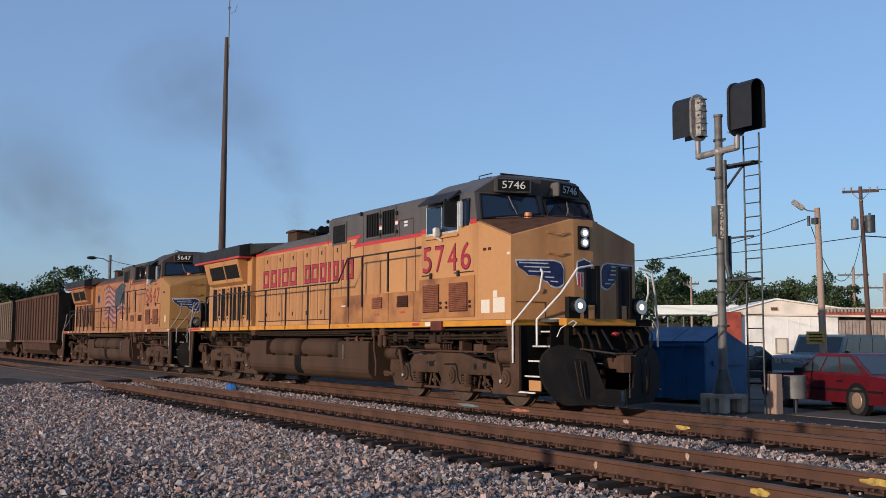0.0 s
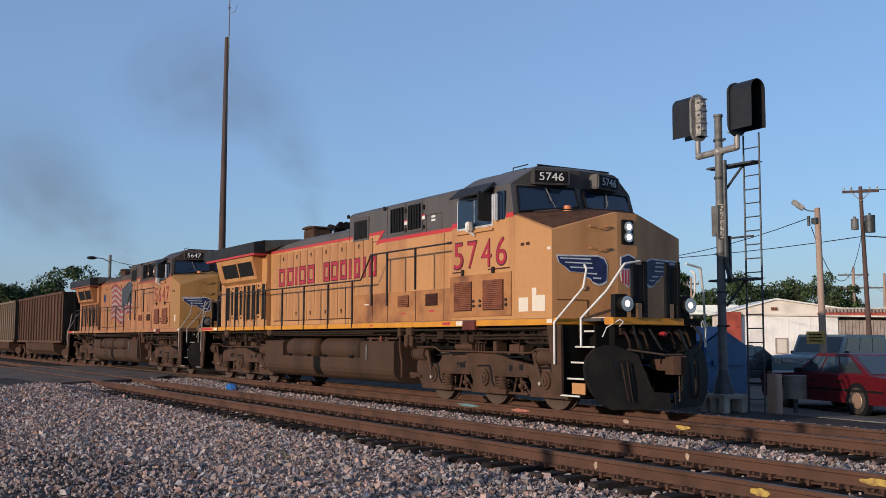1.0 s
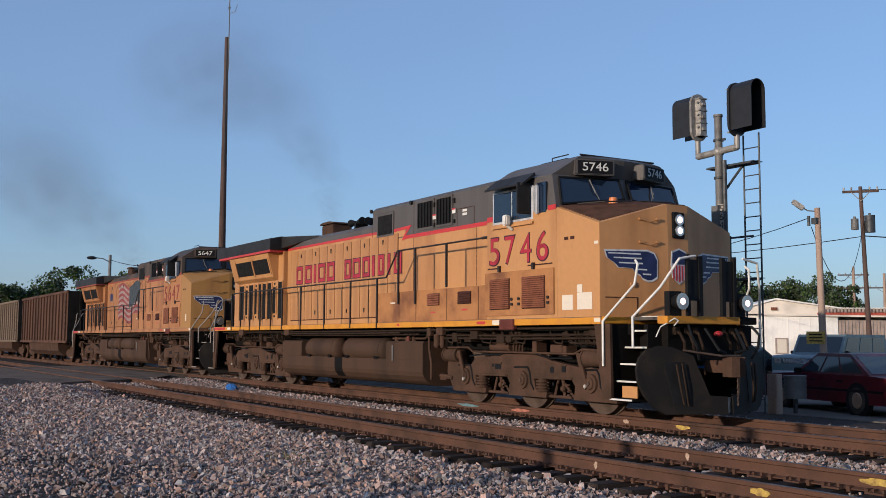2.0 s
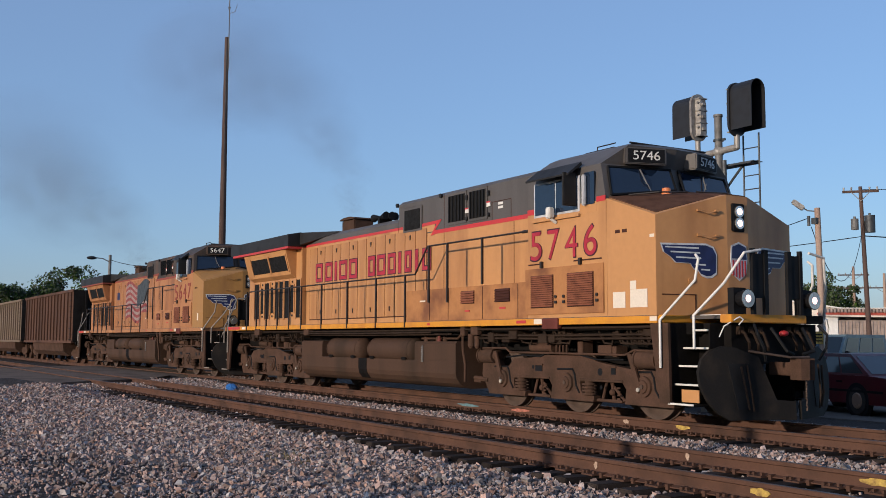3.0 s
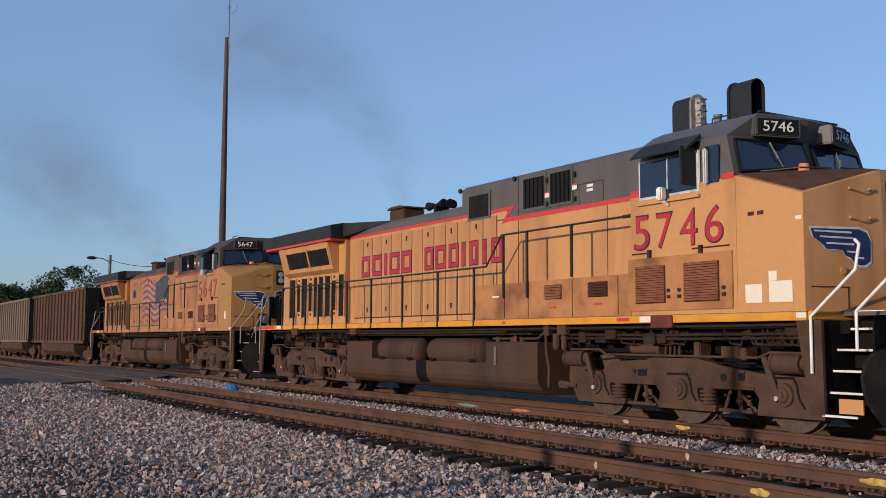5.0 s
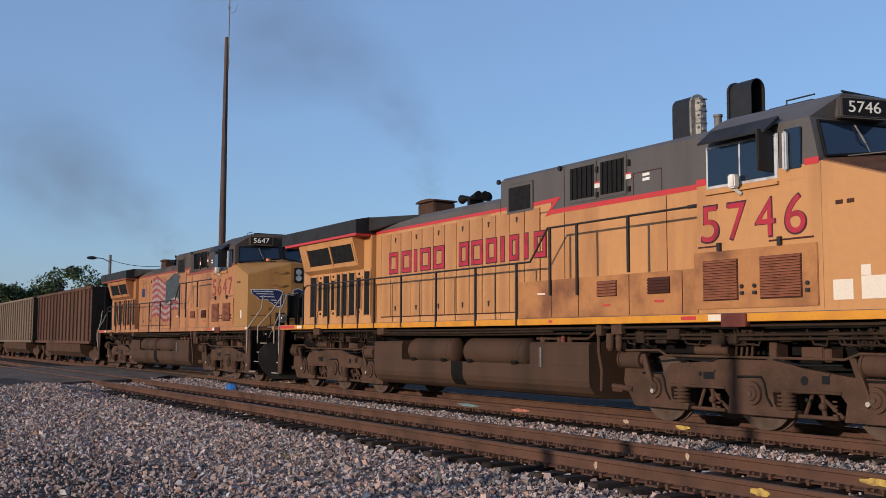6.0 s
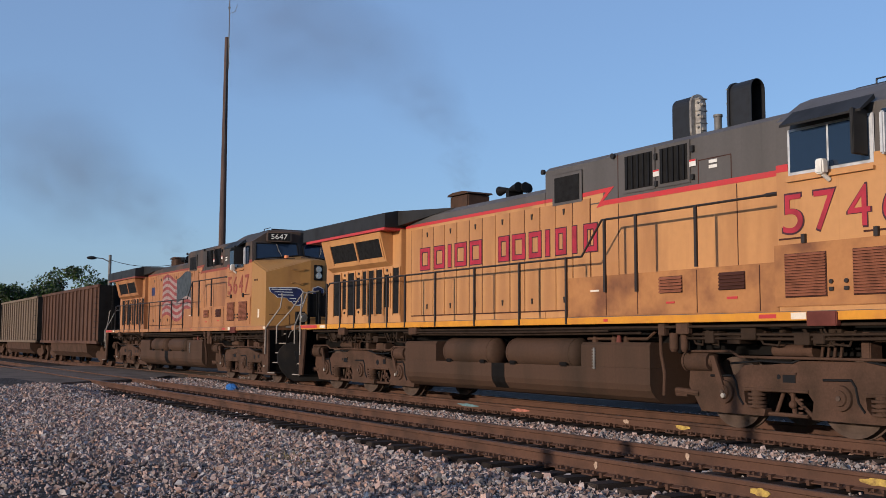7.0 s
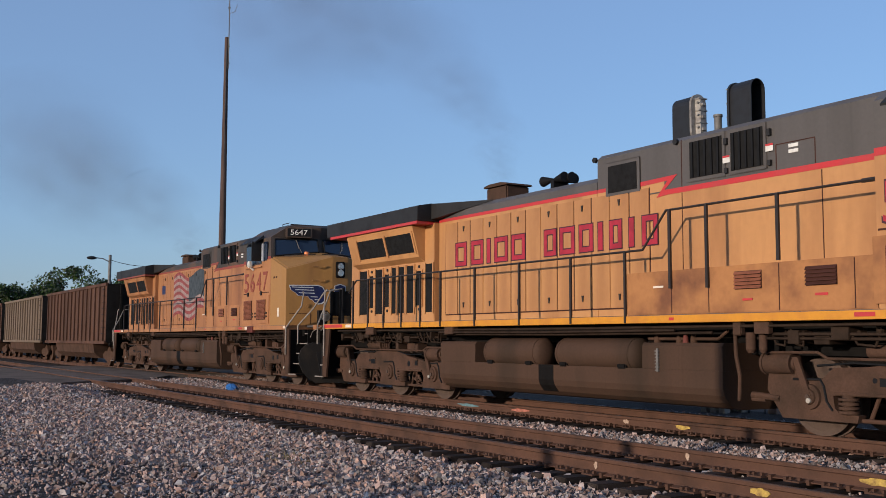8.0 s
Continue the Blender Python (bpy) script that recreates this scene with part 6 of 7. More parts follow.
# ---------------------------------------------------------------- cars
def vehicle(name, label, at, paint, L, W, H, belt, cabin, hood_z, boxy=False, wheel_r=0.31):
    """Own x forward, origin on the ground under the middle. cabin: rear foot, rear top, front top, front foot along x."""
    v = thing(name, label, "car", at=at)
    h = L / 2
    z0 = 0.24
    out = [(-h, z0 + 0.12), (-h + 0.05, z0), (h - 0.08, z0), (h, z0 + 0.15), (h - 0.02, hood_z - 0.08), (h - 0.12, hood_z), (cabin[3], belt), (cabin[0], belt), (-h + 0.06, belt - 0.03), (-h, belt - 0.15)]
    wb = (-L * 0.29, L * 0.31)
    bm = prism(bmesh.new(), out, "y", -W / 2, W / 2)
    body = part("body", soften(bm, 0.06), paint, v, smooth=True)
    arch = bmesh.new()
    for x in wb:
        for s in (-1, 1):
            rod(arch, (x, s * (W / 2 - 0.12), wheel_r), (x, s * (W / 2 + 0.004), wheel_r), wheel_r + 0.07, seg=24)
    part("wheel_arch", arch, BLACK, body)
    t = 0.13 if not boxy else 0.06
    low = [(cabin[0], -W / 2 + 0.04, belt), (cabin[3], -W / 2 + 0.04, belt), (cabin[3], W / 2 - 0.04, belt), (cabin[0], W / 2 - 0.04, belt)]
    top = [(cabin[1], -W / 2 + t, H), (cabin[2], -W / 2 + t, H), (cabin[2], W / 2 - t, H), (cabin[1], W / 2 - t, H)]
    part("greenhouse", soften(hull(bmesh.new(), low, top), 0.04), paint, v, "roof and pillars", smooth=True)
    lerp = lambda a, b, k: a + (b - a) * k
    n = 3
    for s in (-1, 1):
        for i in range(n):
            bm = bmesh.new()
            quad = []
            for k, zz in ((0.10, 0), (0.84, 1)):
                xa, xb = lerp(cabin[0], cabin[1], k), lerp(cabin[3], cabin[2], k)
                y = lerp(W / 2 - 0.04, W / 2 - t, k)
                u0, u1 = 0.05 + i * 0.9 / n + 0.015, 0.05 + (i + 1) * 0.9 / n - 0.015
                row = [(lerp(xa, xb, u0), s * y, lerp(belt, H, k)), (lerp(xa, xb, u1), s * y, lerp(belt, H, k))]
                quad += row if zz == 0 else row[::-1]
            hull(bm, [(x, y + s * 0.012, z) for x, y, z in quad], [(x, y - s * 0.01, z) for x, y, z in quad])
            part("side_window", bm, GLASS_CAR, v)
    for xa, xb, nm in ((cabin[3], cabin[2], "windshield"), (cabin[0], cabin[1], "rear_window")):
        q = []
        dx = 0.012 if nm == "windshield" else -0.012
        for k in (0.1, 0.88):
            y = lerp(W / 2 - 0.04, W / 2 - t, k) - 0.09
            q.append([(lerp(xa, xb, k) + dx, -y, lerp(belt, H, k)), (lerp(xa, xb, k) + dx, y, lerp(belt, H, k))])
        quad = q[0] + q[1][::-1]
        part(nm, hull(bmesh.new(), quad, [(x - dx * 1.8, y, z) for x, y, z in quad]), GLASS_CAR, v)
    for x in wb:
        for s in (-1, 1):
            ty = bmesh.new()
            rod(ty, (x, s * (W / 2 - 0.2), wheel_r), (x, s * (W / 2 + 0.01), wheel_r), wheel_r, seg=28)
            w = part("tyre", soften(ty, 0.03, 60), TYRE, v, "dusty black tyre", smooth=True)
            rm = rod(bmesh.new(), (x, s * (W / 2), wheel_r), (x, s * (W / 2 + 0.022), wheel_r), wheel_r * 0.6, wheel_r * 0.5, seg=20)
            for k in range(6):
                a = math.pi * k / 3
                rod(rm, (x + 0.1 * math.cos(a), s * (W / 2 + 0.02), wheel_r + 0.1 * math.sin(a)), (x + 0.1 * math.cos(a), s * (W / 2 + 0.03), wheel_r + 0.1 * math.sin(a)), 0.03, seg=8)
            part("rim", rm, HUB, w, "brown dusty wheel cover")
    part("bumper", soften(boxes((h - 0.08, h + 0.06, -W / 2 + 0.03, W / 2 - 0.03, 0.36, 0.52), (-h - 0.06, -h + 0.08, -W / 2 + 0.03, W / 2 - 0.03, 0.36, 0.52)), 0.03), BLACK if paint is CAR_RED else SILVER, v, "bumpers")
    part("side_trim", boxes((-h + 0.15, h - 0.15, -W / 2 - 0.012, -W / 2 + 0.0, belt * 0.58, belt * 0.58 + 0.05), (-h + 0.15, h - 0.15, W / 2, W / 2 + 0.012, belt * 0.58, belt * 0.58 + 0.05)), BLACK, v, "dark rub strip")
    gr = part("grille", boxes((h - 0.03, h + 0.01, -W / 2 + 0.45, W / 2 - 0.45, hood_z - 0.28, hood_z - 0.1)), CHROME if boxy else BLACK, v, "front grille")
    for s in (-1, 1):
        part("headlight", boxes((h - 0.03, h + 0.015, *sorted((s * (W / 2 - 0.4), s * (W / 2 - 0.12))), hood_z - 0.27, hood_z - 0.1)), CHROME, v, "unlit headlight")
        part("door_mirror", soften(boxes((cabin[3] - 0.35, cabin[3] - 0.2, *sorted((s * W / 2, s * (W / 2 + 0.14))), belt, belt + 0.12)), 0.02), BLACK, v)
    hd = bmesh.new()
    for s in (-1, 1):
        for x in (lerp(cabin[0], cabin[3], 0.36), lerp(cabin[0], cabin[3], 0.72)):
            box(hd, x - 0.09, x + 0.09, *sorted((s * W / 2, s * (W / 2 + 0.02))), belt - 0.16, belt - 0.12)
    part("door_handle", hd, BLACK, v)
    return v


vehicle("sedan", "dark red older sedan parked on the asphalt lot", pose(-15.2, 7.40, -0.262, rz=163), CAR_RED, 4.7, 1.66, 1.30, 0.84, (-1.75, -1.0, 0.15, 0.95), 0.78)
vehicle("estate_car", "slate blue boxy station wagon van parked in the lot", pose(-25.2, 19.6, -0.262, rz=-78), CAR_TEAL, 5.4, 1.95, 1.82, 1.10, (-2.65, -2.5, 0.75, 1.25), 1.06, True, 0.37)
vehicle("sedan", "dark grey sedan parked beside the wagon", pose(-26.6, 15.6, -0.262, rz=-85), CAR_DARK, 4.4, 1.7, 1.38, 0.90, (-1.8, -1.0, 0.4, 1.1), 0.82)
vehicle("sedan", "dark blue-grey sedan parked before the building", pose(-31.5, 20.6, -0.262, rz=-85), CAR_DARK, 4.4, 1.7, 1.40, 0.92, (-1.8, -1.0, 0.4, 1.1), 0.84)


# ---------------------------------------------------------------- buildings
def workshop():
    """Low metal-clad workshop with a gabled end and a flat-roofed wing."""
    ang = math.degrees(math.atan2(6.3, 4.7))
    b = thing("workshop_building", "low cream and white metal-clad workshop with red trim", "building", at=pose(-40.6, 31.6, -0.262, rz=ang))
    # own x along the visible front, y into the depth
    part("wall", prism(bmesh.new(), [(0, 0), (5.3, 0), (5.3, 2.9), (0, 3.05)], "y", 0.0, 0.2), WALL_WHITE, b, "white ribbed front wall")
    part("wall", prism(bmesh.new(), [(-0.2, 0), (11.5, 0), (11.5, 3.4), (6.0, 3.4), (2.3, 3.95), (-0.2, 3.25)], "y", 1.6, 8.5), WALL_CREAM, b, "cream gabled end wall")
    part("roof", prism(bmesh.new(), [(-0.5, 3.20), (2.3, 3.97), (6.0, 3.42), (11.6, 3.42), (11.6, 3.50), (6.0, 3.50), (2.3, 4.05), (-0.5, 3.28)], "y", 1.45, 8.7), WALL_WHITE, b, "pale roof edge")
    ribs = bmesh.new()
    for k in range(18):
        box(ribs, 0.15 + k * 0.3, 0.19 + k * 0.3, -0.012, 0.0, 0, 2.88)
    part("siding_rib", ribs, WALL_WHITE, b)
    part("lean_to_roof", prism(bmesh.new(), [(-0.05, 3.02), (12, 2.86), (12, 2.95), (-0.05, 3.12)], "y", -0.15, 1.6), WALL_CREAM, b, "sloping lean-to roof edge")
    part("wall", boxes((5.31, 11.5, 0.05, 0.25, 0, 2.75)), SIDING_TAN, b, "tan corrugated door panels")
    sl = bmesh.new()
    for k in range(32):
        box(sl, 5.4 + k * 0.19, 5.48 + k * 0.19, 0.0, 0.05, 0, 2.7)
    part("corrugation", sl, SIDING_TAN, b)
    part("trim", boxes((4.6, 11.5, 1.40, 1.6, 3.0, 3.22)), ROOF_RED, b, "brick red roof trim")
    cap = bmesh.new()
    for k in range(34):
        box(cap, 4.9 + k * 0.195, 5.0 + k * 0.195, 1.36, 1.46, 3.24, 3.46)
    part("parapet", cap, SIDING_TAN, b, "ribbed brown parapet")
    w = part("window", boxes((1.85, 2.55, -0.05, 0.05, 0.85, 1.75)), SIDING_TAN, b, "small shuttered window")
    part("pane", boxes((1.95, 2.45, -0.07, -0.05, 0.93, 1.68)), PAPER, w)
    part("vent", boxes((2.0, 2.35, 1.5, 1.62, 3.35, 3.52)), LOUVRE, b, "small gable vent")
    part("corner_pillar", boxes((-1.0, -0.05, -0.3, 0.6, 0, 3.2)), ROOF_RED, b, "brick red corner pillar")
    return b


workshop()


def canopy():
    ang = math.degrees(math.atan2(3.0, 3.05))
    c = thing("forecourt_canopy", "flat white forecourt canopy on thin steel posts", "canopy", at=pose(-54.9, 38.4, -0.262, rz=ang))
    part("fascia", soften(boxes((0, 5.8, 0, 5.5, 3.45, 4.12)), 0.02), CANOPY_WHITE, c, "bright white canopy roof")
    for x in (0.9, 2.0, 4.4):
        part("canopy_post", rod(bmesh.new(), (x, 0.8, 0), (x, 0.8, 3.46), 0.07, seg=10), GALV, c)
    part("pump_island", boxes((2.4, 2.9, 1.5, 2.0, 0, 1.7), (1.2, 1.7, 1.8, 2.3, 0, 1.5)), PAPER, c, "small white cabinets under the canopy")


canopy()


def wall_behind():
    w = thing("low_building", "low brown building in the shade behind the canopy", "building", at=pose(-68, 42, -0.262, rz=44))
    part("wall", boxes((-4, 9, 0, 6, 0, 2.5)), SIDING_TAN, w)
    part("roof", prism(bmesh.new(), [(-4.3, 2.5), (9.3, 2.5), (8.5, 3.0), (-3.5, 3.0)], "y", -0.3, 6.3), CHARCOAL, w)
    part("door", boxes((0, 0.9, -0.05, 0, 0, 2.0), (4, 5.2, -0.05, 0, 0.9, 1.9)), CHARCOAL, w)


wall_behind()


# ---------------------------------------------------------------- poles, lamps, wires
def yard_light_pole():
    p = thing("utility_pole", "leaning pale wooden pole with a floodlight and a yellow sign", "utility pole", at=pose(-21.8, 14.75, -0.262))
    top = Vector((-0.02, 0.0, 5.88))
    part("pole", rod(bmesh.new(), (0.05, 0.05, 0), top, 0.125, 0.09, seg=14), POLE_WOOD, p, smooth=True)
    bm = bmesh.new()
    pipe(bm, [top + Vector((0, 0, -0.12)), top + Vector((-0.22, -0.2, -0.08)), top + Vector((-0.30, -0.28, 0.0))], 0.02, 6)
    arm = part("lamp_arm", bm, GALV, p)
    m = Matrix.Translation(top + Vector((-0.42, -0.38, 0.10))) @ Matrix.Rotation(radians(42), 4, "Z") @ Matrix.Rotation(radians(38), 4, "Y")
    hd = soften(boxes((-0.24, 0.2, -0.13, 0.13, -0.08, 0.08)), 0.03)
    part("flood_lamp", moved(hd, m), SIGNAL_SILVER, p, "grey floodlight head")
    bm = boxes((-0.14, 0.06, -0.16, 0.0, 5.35, 5.55))
    rod(bm, (-0.2, -0.2, 5.3), (-0.2, -0.2, 5.62), 0.05, seg=10)
    part("bracket", bm, IRON, p)
    sg = part("sign", moved(boxes((-0.28, 0.28, -0.02, 0.0, -0.20, 0.20)), Matrix.Translation((-0.06, -0.2, 1.68)) @ Matrix.Rotation(radians(40), 4, "Z")), PAINT_YELLOW, p, "small yellow sign with dark bars")
    bars = bmesh.new()
    for z in (-0.10, 0.0, 0.10):
        box(bars, -0.2, 0.2, -0.026, -0.018, z - 0.02, z + 0.02)
    part("sign_bar", moved(bars, Matrix.Translation((-0.06, -0.2, 1.68)) @ Matrix.Rotation(radians(40), 4, "Z")), BLACK, sg)
    return p


yard_light_pole()


def line_pole(at, h, label, transformer=False, lean=0.0, arms=((0.0, 1.1),), turn=40, r=0.14, mat=POLE_WOOD):
    p = thing("utility_pole", label, "utility pole", "wooden utility poles", at=at)
    top = Vector((lean * 0.7, lean * 0.7, h))
    part("pole", rod(bmesh.new(), (0, 0, 0), top, r, r * 0.62, seg=14), mat, p, smooth=True)
    R = Matrix.Rotation(radians(turn), 4, "Z")
    for dz, half in arms:
        k = (h - 0.25 - dz) / h
        c = top * k
        arm = boxes((-half, half, -0.05, 0.05, -0.06, 0.06))
        ca = part("cross_arm", moved(arm, Matrix.Translation(c) @ R), POLE_DARK, p, "wooden cross arm")
        ins = bmesh.new()
        for u in (-0.92, -0.5, 0.5, 0.92):
            rod(ins, (u * half, 0, 0.06), (u * half, 0, 0.22), 0.035, 0.05, seg=8)
        pipe(ins, [(-half * 0.5, -0.06, -0.04), (0, -0.1, -0.5), (half * 0.5, -0.06, -0.04)], 0.02, 6)
        part("insulator", moved(ins, Matrix.Translation(c) @ R), SIGNAL_SILVER, ca)
    if transformer:
        c = top * ((h - 1.9) / h)
        for u, rr, hh in ((-0.36, 0.18, 0.55), (0.34, 0.25, 0.85)):
            t = rod(bmesh.new(), (u, -0.05, -hh / 2), (u, -0.05, hh / 2), rr, seg=18)
            rod(t, (u, -0.05, hh / 2), (u, -0.05, hh / 2 + 0.12), 0.06, seg=8)
            part("transformer", moved(t, Matrix.Translation(c) @ R), GALV if u < 0 else IRON, p, "grey pole transformer", smooth=True)
    return p


line_pole(pose(-32.3, 31.6, -0.262), 9.3, "tall wooden utility pole with two transformers", True, -0.25, arms=((0.0, 0.85),), turn=42, mat=POLE_DARK)
line_pole(pose(-67.3, 54.4, -0.5), 7.6, "distant thin wooden utility pole", arms=((0.4, 0.7),), r=0.13)
line_pole(pose(-65.9, 75.3, -0.5), 9.3, "distant utility pole with two cross arms", arms=((0.6, 1.5), (1.9, 1.7)), turn=48, r=0.2)
line_pole(pose(-64.0, 77.5, -0.5), 8.6, "distant weathered wooden utility pole", arms=((1.2, 1.6),), turn=48, r=0.2)
# the pole behind the camera whose shadow falls across the rails
line_pole(pose(-6.7, -20.5, -0.5), 5.1, "short wooden pole standing back from the track", r=0.15, arms=())


def street_lamp():
    p = thing("street_lamp", "grey street lamp with a short curved arm", "street lamp", at=pose(-77.9, 5.45, -0.3))
    bm = rod(bmesh.new(), (0, 0, 0), (0, 0, 7.85), 0.13, 0.11, seg=12)
    part("pole", bm, GALV, p, smooth=True)
    bm = pipe(bmesh.new(), [(0, 0, 7.3), (-0.05, -0.5, 7.55), (-0.1, -1.0, 7.6)], 0.035, 6)
    part("arm", bm, GALV, p)
    bm = ball(bmesh.new(), (-0.12, -1.3, 7.58), 0.32, 12, (0.6, 1.2, 0.4))
    part("lamp_head", bm, CHARCOAL, p, smooth=True)


street_lamp()


def radio_mast():
    p = thing("radio_mast", "very tall dark wooden pole topped by a whip antenna", "mast", at=pose(-68.1, 10.7, -0.4))
    part("pole", rod(bmesh.new(), (0, 0, 0), (0, 0, 22.9), 0.30, 0.135, seg=16), POLE_DARK, p, "dark weathered wooden mast", smooth=True)
    bm = bmesh.new()
    for z in np.arange(9, 22.6, 0.55):
        s = 1 if int(z / 0.55) % 2 else -1
        box(bm, s * 0.02 - 0.2, s * 0.02 + 0.2, -0.02, 0.02, z, z + 0.03)
    pipe(bm, [(0.2, -0.05, 0), (0.16, -0.05, 22.0)], 0.025, 6)
    part("climbing_step", bm, IRON, p, "small steel climbing steps")
    bm = rod(bmesh.new(), (0.16, 0.1, 20.6), (0.16, 0.1, 30.5), 0.04, 0.03, seg=8)
    pipe(bm, [(0.16, 0.1, 24.6), (0.5, 0.4, 24.7), (0.62, 0.5, 25.2)], 0.02, 6)
    for z in (21.0, 22.2, 25.0):
        box(bm, 0.02, 0.24, 0.02, 0.18, z, z + 0.06)
    part("antenna", bm, GALV, p, "thin whip antenna")


radio_mast()


def wire(name, a, b, sag, r, label):
    bm = bmesh.new()
    a, b = Vector(a), Vector(b)
    n = 14
    pipe(bm, [a.lerp(b, i / n) - Vector((0, 0, sag * 4 * (i / n) * (1 - i / n))) for i in range(n + 1)], r, 5)
    return tagged(link_mesh(name, bm, BLACK), label, "cable")


wire("power_cable", (-21.95, 14.55, 5.3), (-46, -0.5 + 22.5, 6.2), 0.9, 0.014, "thin black cable running from the yard pole")
wire("power_cable", (-32.4, 31.6, 6.55), (-62, 21.5, 6.9), 0.8, 0.022, "black service cable strung between poles")
wire("power_cable", (-32.4, 31.6, 6.55), (-18, 45, 6.6), 0.5, 0.03, "thick black service cable")
wire("power_cable", (-21.95, 14.6, 5.0), (-32.4, 31.5, 7.2), 2.3, 0.014, "slack black cable hanging between two poles")
wire("power_cable", (-32.5, 31.6, 8.9), (-10, 48, 9.2), 0.4, 0.016, "high black power line beyond the lot")
wire("power_cable", (-77.9, 5.4, 7.2), (-68, 7.4, 6.3), 0.3, 0.02, "thin cable from the street lamp")


# ---------------------------------------------------------------- trees
def leaf_quads(p, size, rnd):
    """Small diamond leaves, turned at random, at the given places."""
    n = len(p)
    u, v = rnd.normal(size=(n, 3)), rnd.normal(size=(n, 3))
    u /= np.linalg.norm(u, axis=1)[:, None]
    v = np.cross(u, v)
    v /= np.linalg.norm(v, axis=1)[:, None]
    s = (size * rnd.uniform(0.5, 1.2, n))[:, None]
    verts = np.stack([p + u * s, p + v * s * 0.6, p - u * s, p - v * s * 0.6], 1).reshape(-1, 3)
    return verts.tolist(), np.arange(4 * n).reshape(-1, 4).tolist()


def tree(at, h, w, seed, label, leaf=0.16, n=9500):
    rnd = np.random.default_rng(seed)
    t = thing("tree", label, "tree", "trees behind the yard", at=at)
    bm = rod(bmesh.new(), (0, 0, 0), (0, 0, h * 0.55), h * 0.035, h * 0.018, seg=10)
    limbs = []
    for k in range(9):
        a = rnd.uniform(0, 6.28)
        z = h * rnd.uniform(0.28, 0.55)
        e = Vector((math.cos(a) * w * rnd.uniform(0.18, 0.42), math.sin(a) * w * rnd.uniform(0.18, 0.42), h * rnd.uniform(0.5, 0.86)))
        rod(bm, (0, 0, z), e, h * 0.014, h * 0.004, seg=6)
        limbs.append(e)
    part("trunk", bm, BARK, t)
    centres = [(e, rnd.uniform(0.11, 0.2) * w) for e in limbs]
    for k in range(16):
        a, rr = rnd.uniform(0, 6.28), w * 0.46 * rnd.uniform(0.2, 1) ** 0.5
        z = h * rnd.uniform(0.22, 0.95)
        shrink = 1 - 0.55 * max(0, z / h - 0.55) / 0.4
        centres.append((Vector((math.cos(a) * rr * shrink, math.sin(a) * rr * shrink, z)), rnd.uniform(0.08, 0.18) * w))
    pick = rnd.integers(len(centres), size=n)
    mid = np.array([tuple(c) for c, _ in centres])[pick]
    rad = np.array([r for _, r in centres])[pick]
    d = rnd.normal(size=(n, 3))
    d *= (rad * rnd.uniform(0.45, 1.08, n) / np.linalg.norm(d, axis=1))[:, None]
    p = mid + d * (1, 1, 0.8)
    verts, faces = leaf_quads(p[p[:, 2] > h * 0.12], leaf, rnd)
    me = bpy.data.meshes.new("crown")
    me.from_pydata(verts, [], faces)
    me.materials.append(LEAF)
    c = new("crown", me)
    c.parent = t
    return t


rt = random.Random(11)
for i, (px, py, h, w) in enumerate(((-82, 57, 10.6, 10), (-79.5, 62, 10.0, 9), (-77.5, 65.5, 8.4, 7), (-73.5, 69.2, 8.9, 9), (-71.5, 71, 7.6, 7), (-69.0, 73.2, 8.8, 8), (-67.5, 75.2, 7.8, 6), (-85, 51, 8.6, 9), (-90, 45, 8, 9))):
    tree(pose(px, py, -0.5, rz=rt.uniform(0, 360)), h, w, 20 + i, "leafy green tree behind the workshop" if i < 7 else "leafy tree behind the train")
for i, (px, py, h, w) in enumerate(((-110, 9.3, 9.8, 8.0), (-109.5, 5.6, 7.4, 7), (-109, 2.0, 7.2, 7.5), (-112, -1.5, 7.0, 8), (-110, 13.5, 9.0, 8), (-120, 20, 8.6, 10), (-122, 28, 8.5, 10))):
    tree(pose(px, py, -0.5, rz=rt.uniform(0, 360)), h, w, 50 + i, "bushy green tree beyond the tracks")


def far_woods():
    rnd = np.random.default_rng(5)
    p = []
    for a, d, k in zip(rnd.uniform(math.radians(95), math.radians(185), 9000), rnd.uniform(170, 215, 9000), rnd.uniform(0, 1, 9000)):
        top = 5.5 + 2.0 * noise.noise((a * 14, 0.3, 0)) + 1.0 * noise.noise((a * 50, 1.3, 0))
        p.append((math.cos(a) * d, -12.7 + math.sin(a) * d, k ** 0.6 * top - 0.5))
    verts, faces = leaf_quads(np.array(p), 1.2, rnd)
    me = bpy.data.meshes.new("far_woods")
    me.from_pydata(verts, [], faces)
    me.materials.append(LEAF)
    tagged(new("far_woods", me), "low line of distant green woods", "woods", kind="stuff")


far_woods()

# ---------------------------------------------------------------- small things on the track
yf = FAR - GAUGE
paint_mark(far_track, -12.15, yf, 0.42, -0.085, 0.08, PAINT_YELLOW, "yellow spray paint on the rail")
paint_mark(far_track, -16.67, yf, 0.75, -0.085, 0.07, PAINT_ORANGE, "orange spray paint on the rail")
paint_mark(far_track, -18.53, yf, 0.9, -0.085, 0.07, PAINT_BLUE, "pale blue spray paint on the rail")
paint_mark(far_track, -13.53, yf, 0.16, -0.085, 0.08, PAINT_WHITE, "pale paint dab on the rail")
paint_mark(near_track, -6.52, NEAR + GAUGE, 0.42, -0.085, 0.08, PAINT_YELLOW, "yellow spray paint on the rail")
paint_mark(near_track, -6.65, NEAR - GAUGE, 0.24, -0.085, 0.09, PAINT_YELLOW, "yellow spray paint on the rail")
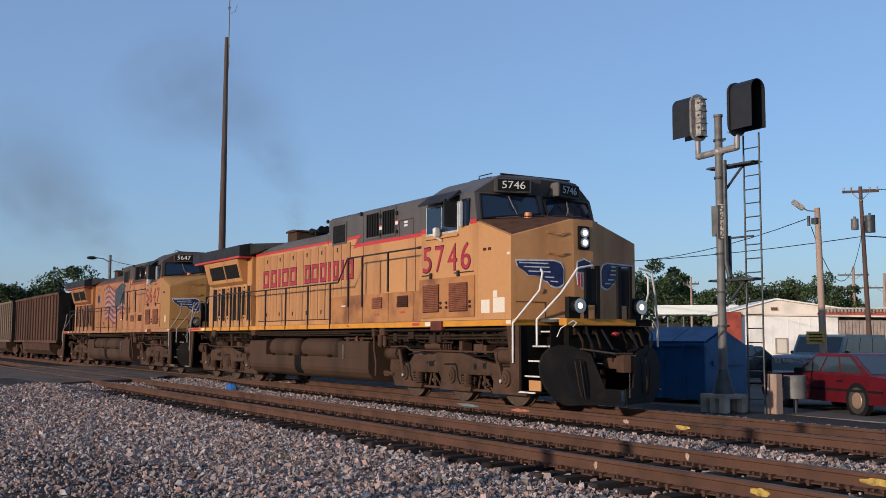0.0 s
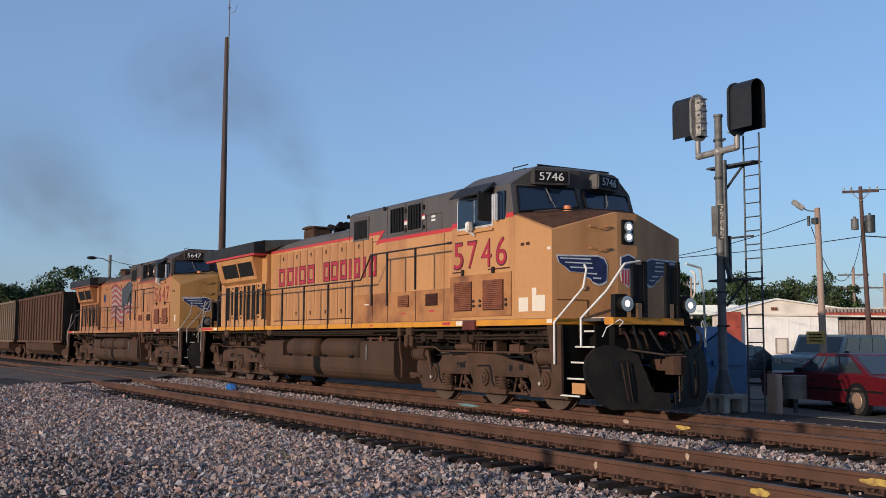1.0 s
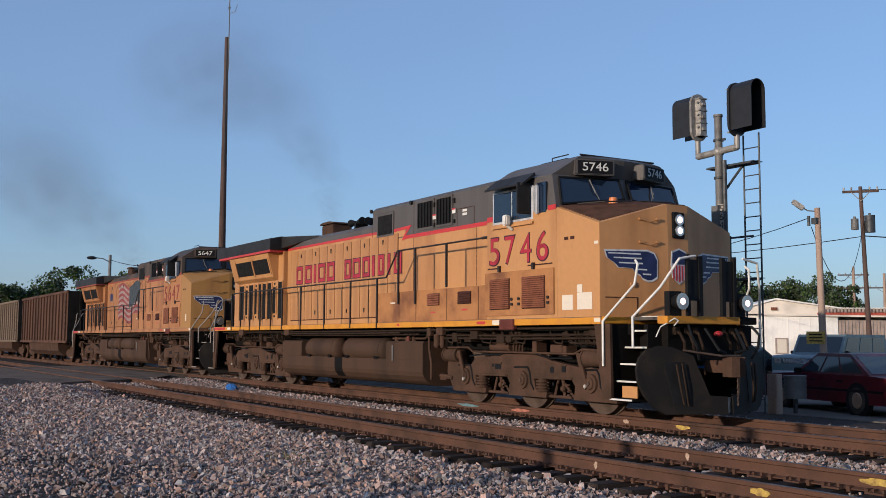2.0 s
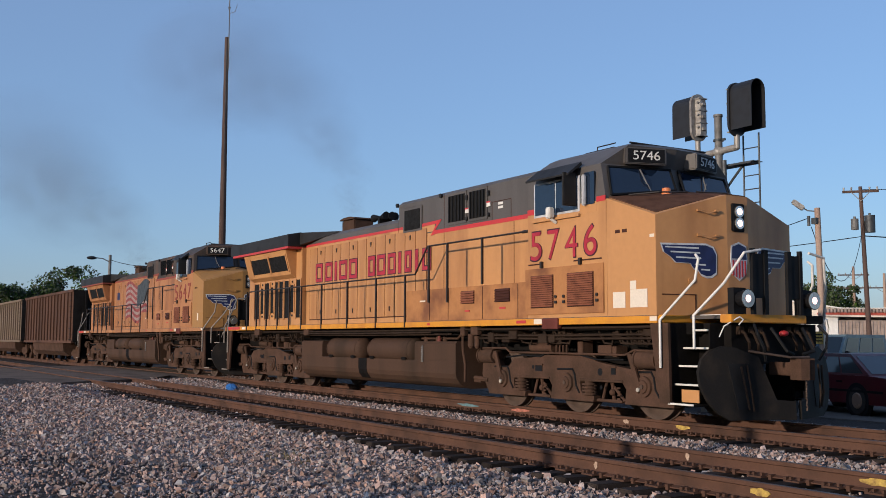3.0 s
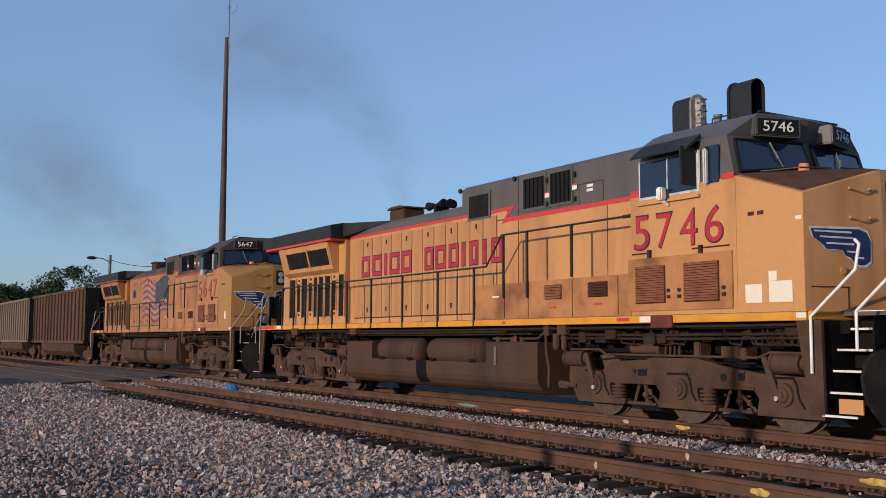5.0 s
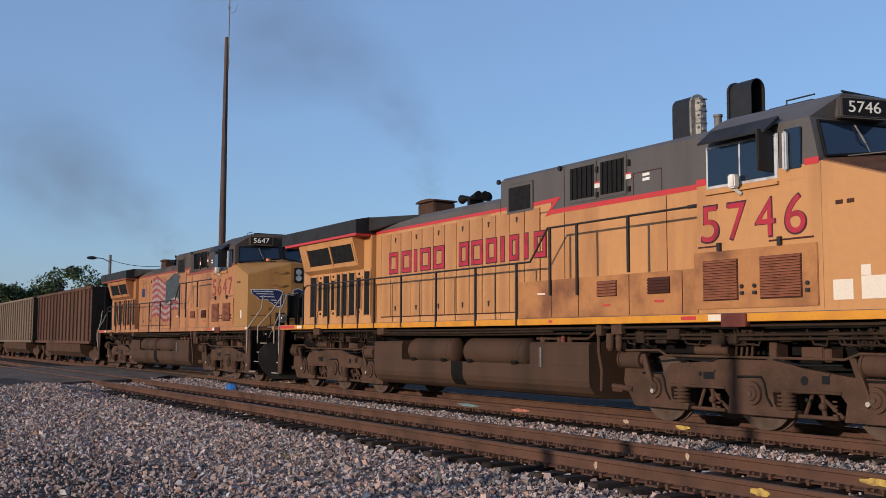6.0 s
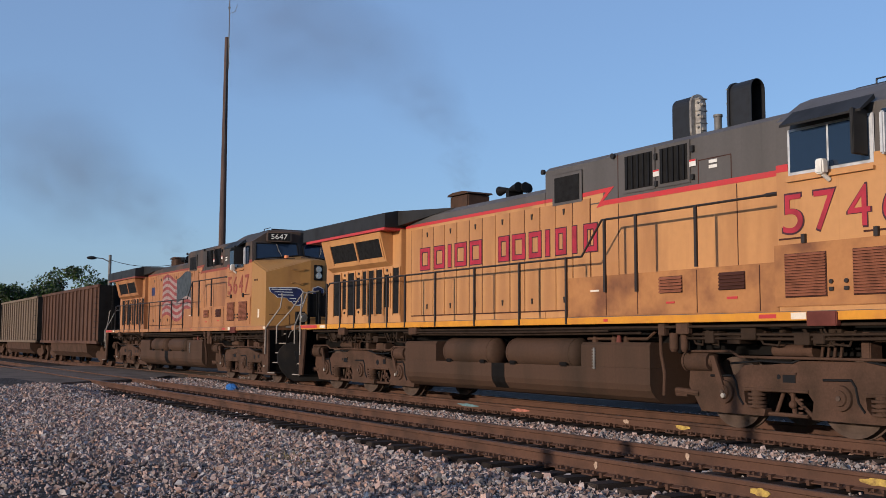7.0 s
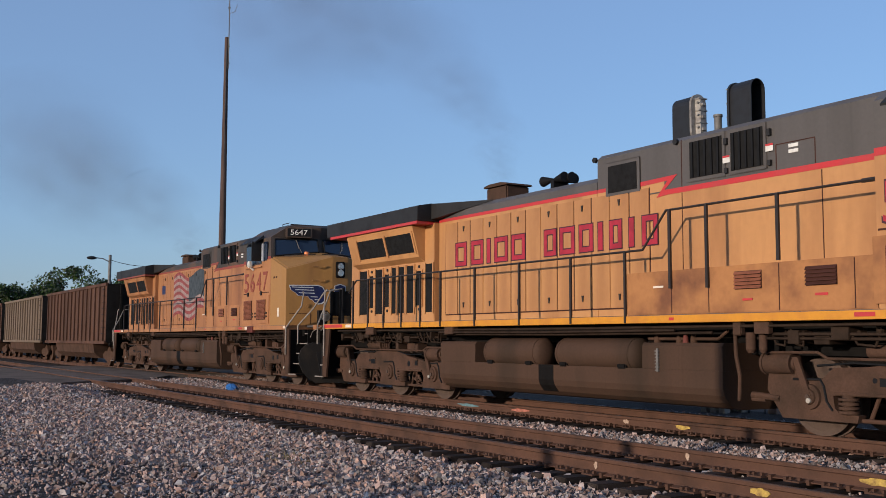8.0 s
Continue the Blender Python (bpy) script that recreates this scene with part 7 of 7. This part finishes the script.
paint_mark(near_track, -8.98, NEAR - GAUGE, 0.06, -0.085, 0.10, PAINT_WHITE, "pale chalk mark on the rail")
paint_mark(near_track, -9.09, NEAR + GAUGE, 0.06, -0.085, 0.10, PAINT_WHITE, "pale chalk mark on the rail")


def litter():
    o = thing("plastic_bag", "crumpled blue plastic bag lying between the tracks", "litter", at=pose(-29.9, -2.0, -0.24))
    bm = ball(bmesh.new(), (0, 0, 0.06), 0.2, 14, (1.4, 0.8, 0.7))
    for v in bm.verts:
        v.co += v.co.normalized() * 0.05 * noise.noise(v.co * 14)
    part("crumple", bm, RAG_BLUE, o)


litter()


def weed():
    rnd = np.random.default_rng(8)
    verts, faces = [], []
    for k in range(160):
        x, y = -12.9 + rnd.normal() * 0.28, -7.25 + rnd.normal() * 0.16
        z = bed_height(x, y) + 0.01
        a, h = rnd.uniform(0, 6.28), rnd.uniform(0.03, 0.09)
        dx, dy = math.cos(a) * 0.006, math.sin(a) * 0.006
        lean = rnd.normal(size=2) * 0.04
        b = len(verts)
        verts += [(x - dx, y - dy, z), (x + dx, y + dy, z), (x + lean[0], y + lean[1], z + h)]
        faces.append((b, b + 1, b + 2))
    me = bpy.data.meshes.new("dry_weed")
    me.from_pydata(verts, [], faces)
    me.materials.append(GRASS_DRY)
    tagged(new("dry_weed", me), "sparse dry weeds growing through the gravel", "weeds", kind="stuff")


weed()

stone_field("foreground_gravel", [(-34, -5, -12.6, -5.2, 0.76, fore_keep)], "loose crushed pinkish-grey limestone before the tracks", 1, 1350, 0.0157)
stone_field("track_gravel", [(-36, -4, -3.25, -1.35, 1.0, None), (-34, -4, -5.3, -3.6, 0.55, None), (-38, -4, -0.7, 0.7, 0.35, None), (-20, -6, 1.3, 3.3, 0.35, None)], "crushed limestone between the rails and ties", 2, 700, 0.0152)


# ---------------------------------------------------------------- what moves
def travelled(t):
    """Metres that the train has gone since the clip's start."""
    return 1.25364 * t + 0.0216 * t * t - 0.00025 * t ** 3


START = -15.85
TIMES = [0.4 * k for k in range(21)]
plume = [(-13.6, 0, 4.8), (-13.8, 0, 5.6), (-14.8, 0, 6.7), (-16.8, 0, 8.0), (-20.8, 0, 9.9), (-28, 0, 12.0)]
lead_smoke = smoke("thin grey-brown exhaust drifting up and back from the leading stack", plume, [0.35, 0.5, 0.8, 1.3, 2.2, 3.6], 0.85)
plume = [(-35.8, 0, 4.9), (-36.3, 0, 6.0), (-40.0, 0, 6.9), (-46, 0, 8.6), (-54, 0, 10.6), (-67, 0, 13.6), (-90, 0, 18)]
rear_smoke = smoke("darker exhaust drifting up and back from the second stack", plume, [0.6, 1.0, 1.6, 2.4, 3.5, 5.4, 8.0], 1.3)


def motions():
    train = [(lead, 0.0), (follower, -22.3), (lead_smoke, 0.0), (rear_smoke, 0.0)]
    train += [(car, x) for (car, _), x in zip(cars, CAR_FRONTS)]
    for ob, x in train:
        walk(ob, [(t, pose(START + x + travelled(t), 0, 0)) for t in TIMES])
    rolling = [(w, WHEEL_R) for w in lead_wheels + follower_wheels]
    for _, ws in cars:
        rolling += [(w, 0.457) for w in ws]
    for w, r in rolling:
        home = w.location.copy()
        walk(w, [(t, pose(home.x, home.y, home.z, 0, math.degrees(travelled(t) / r), 0)) for t in TIMES])


motions()
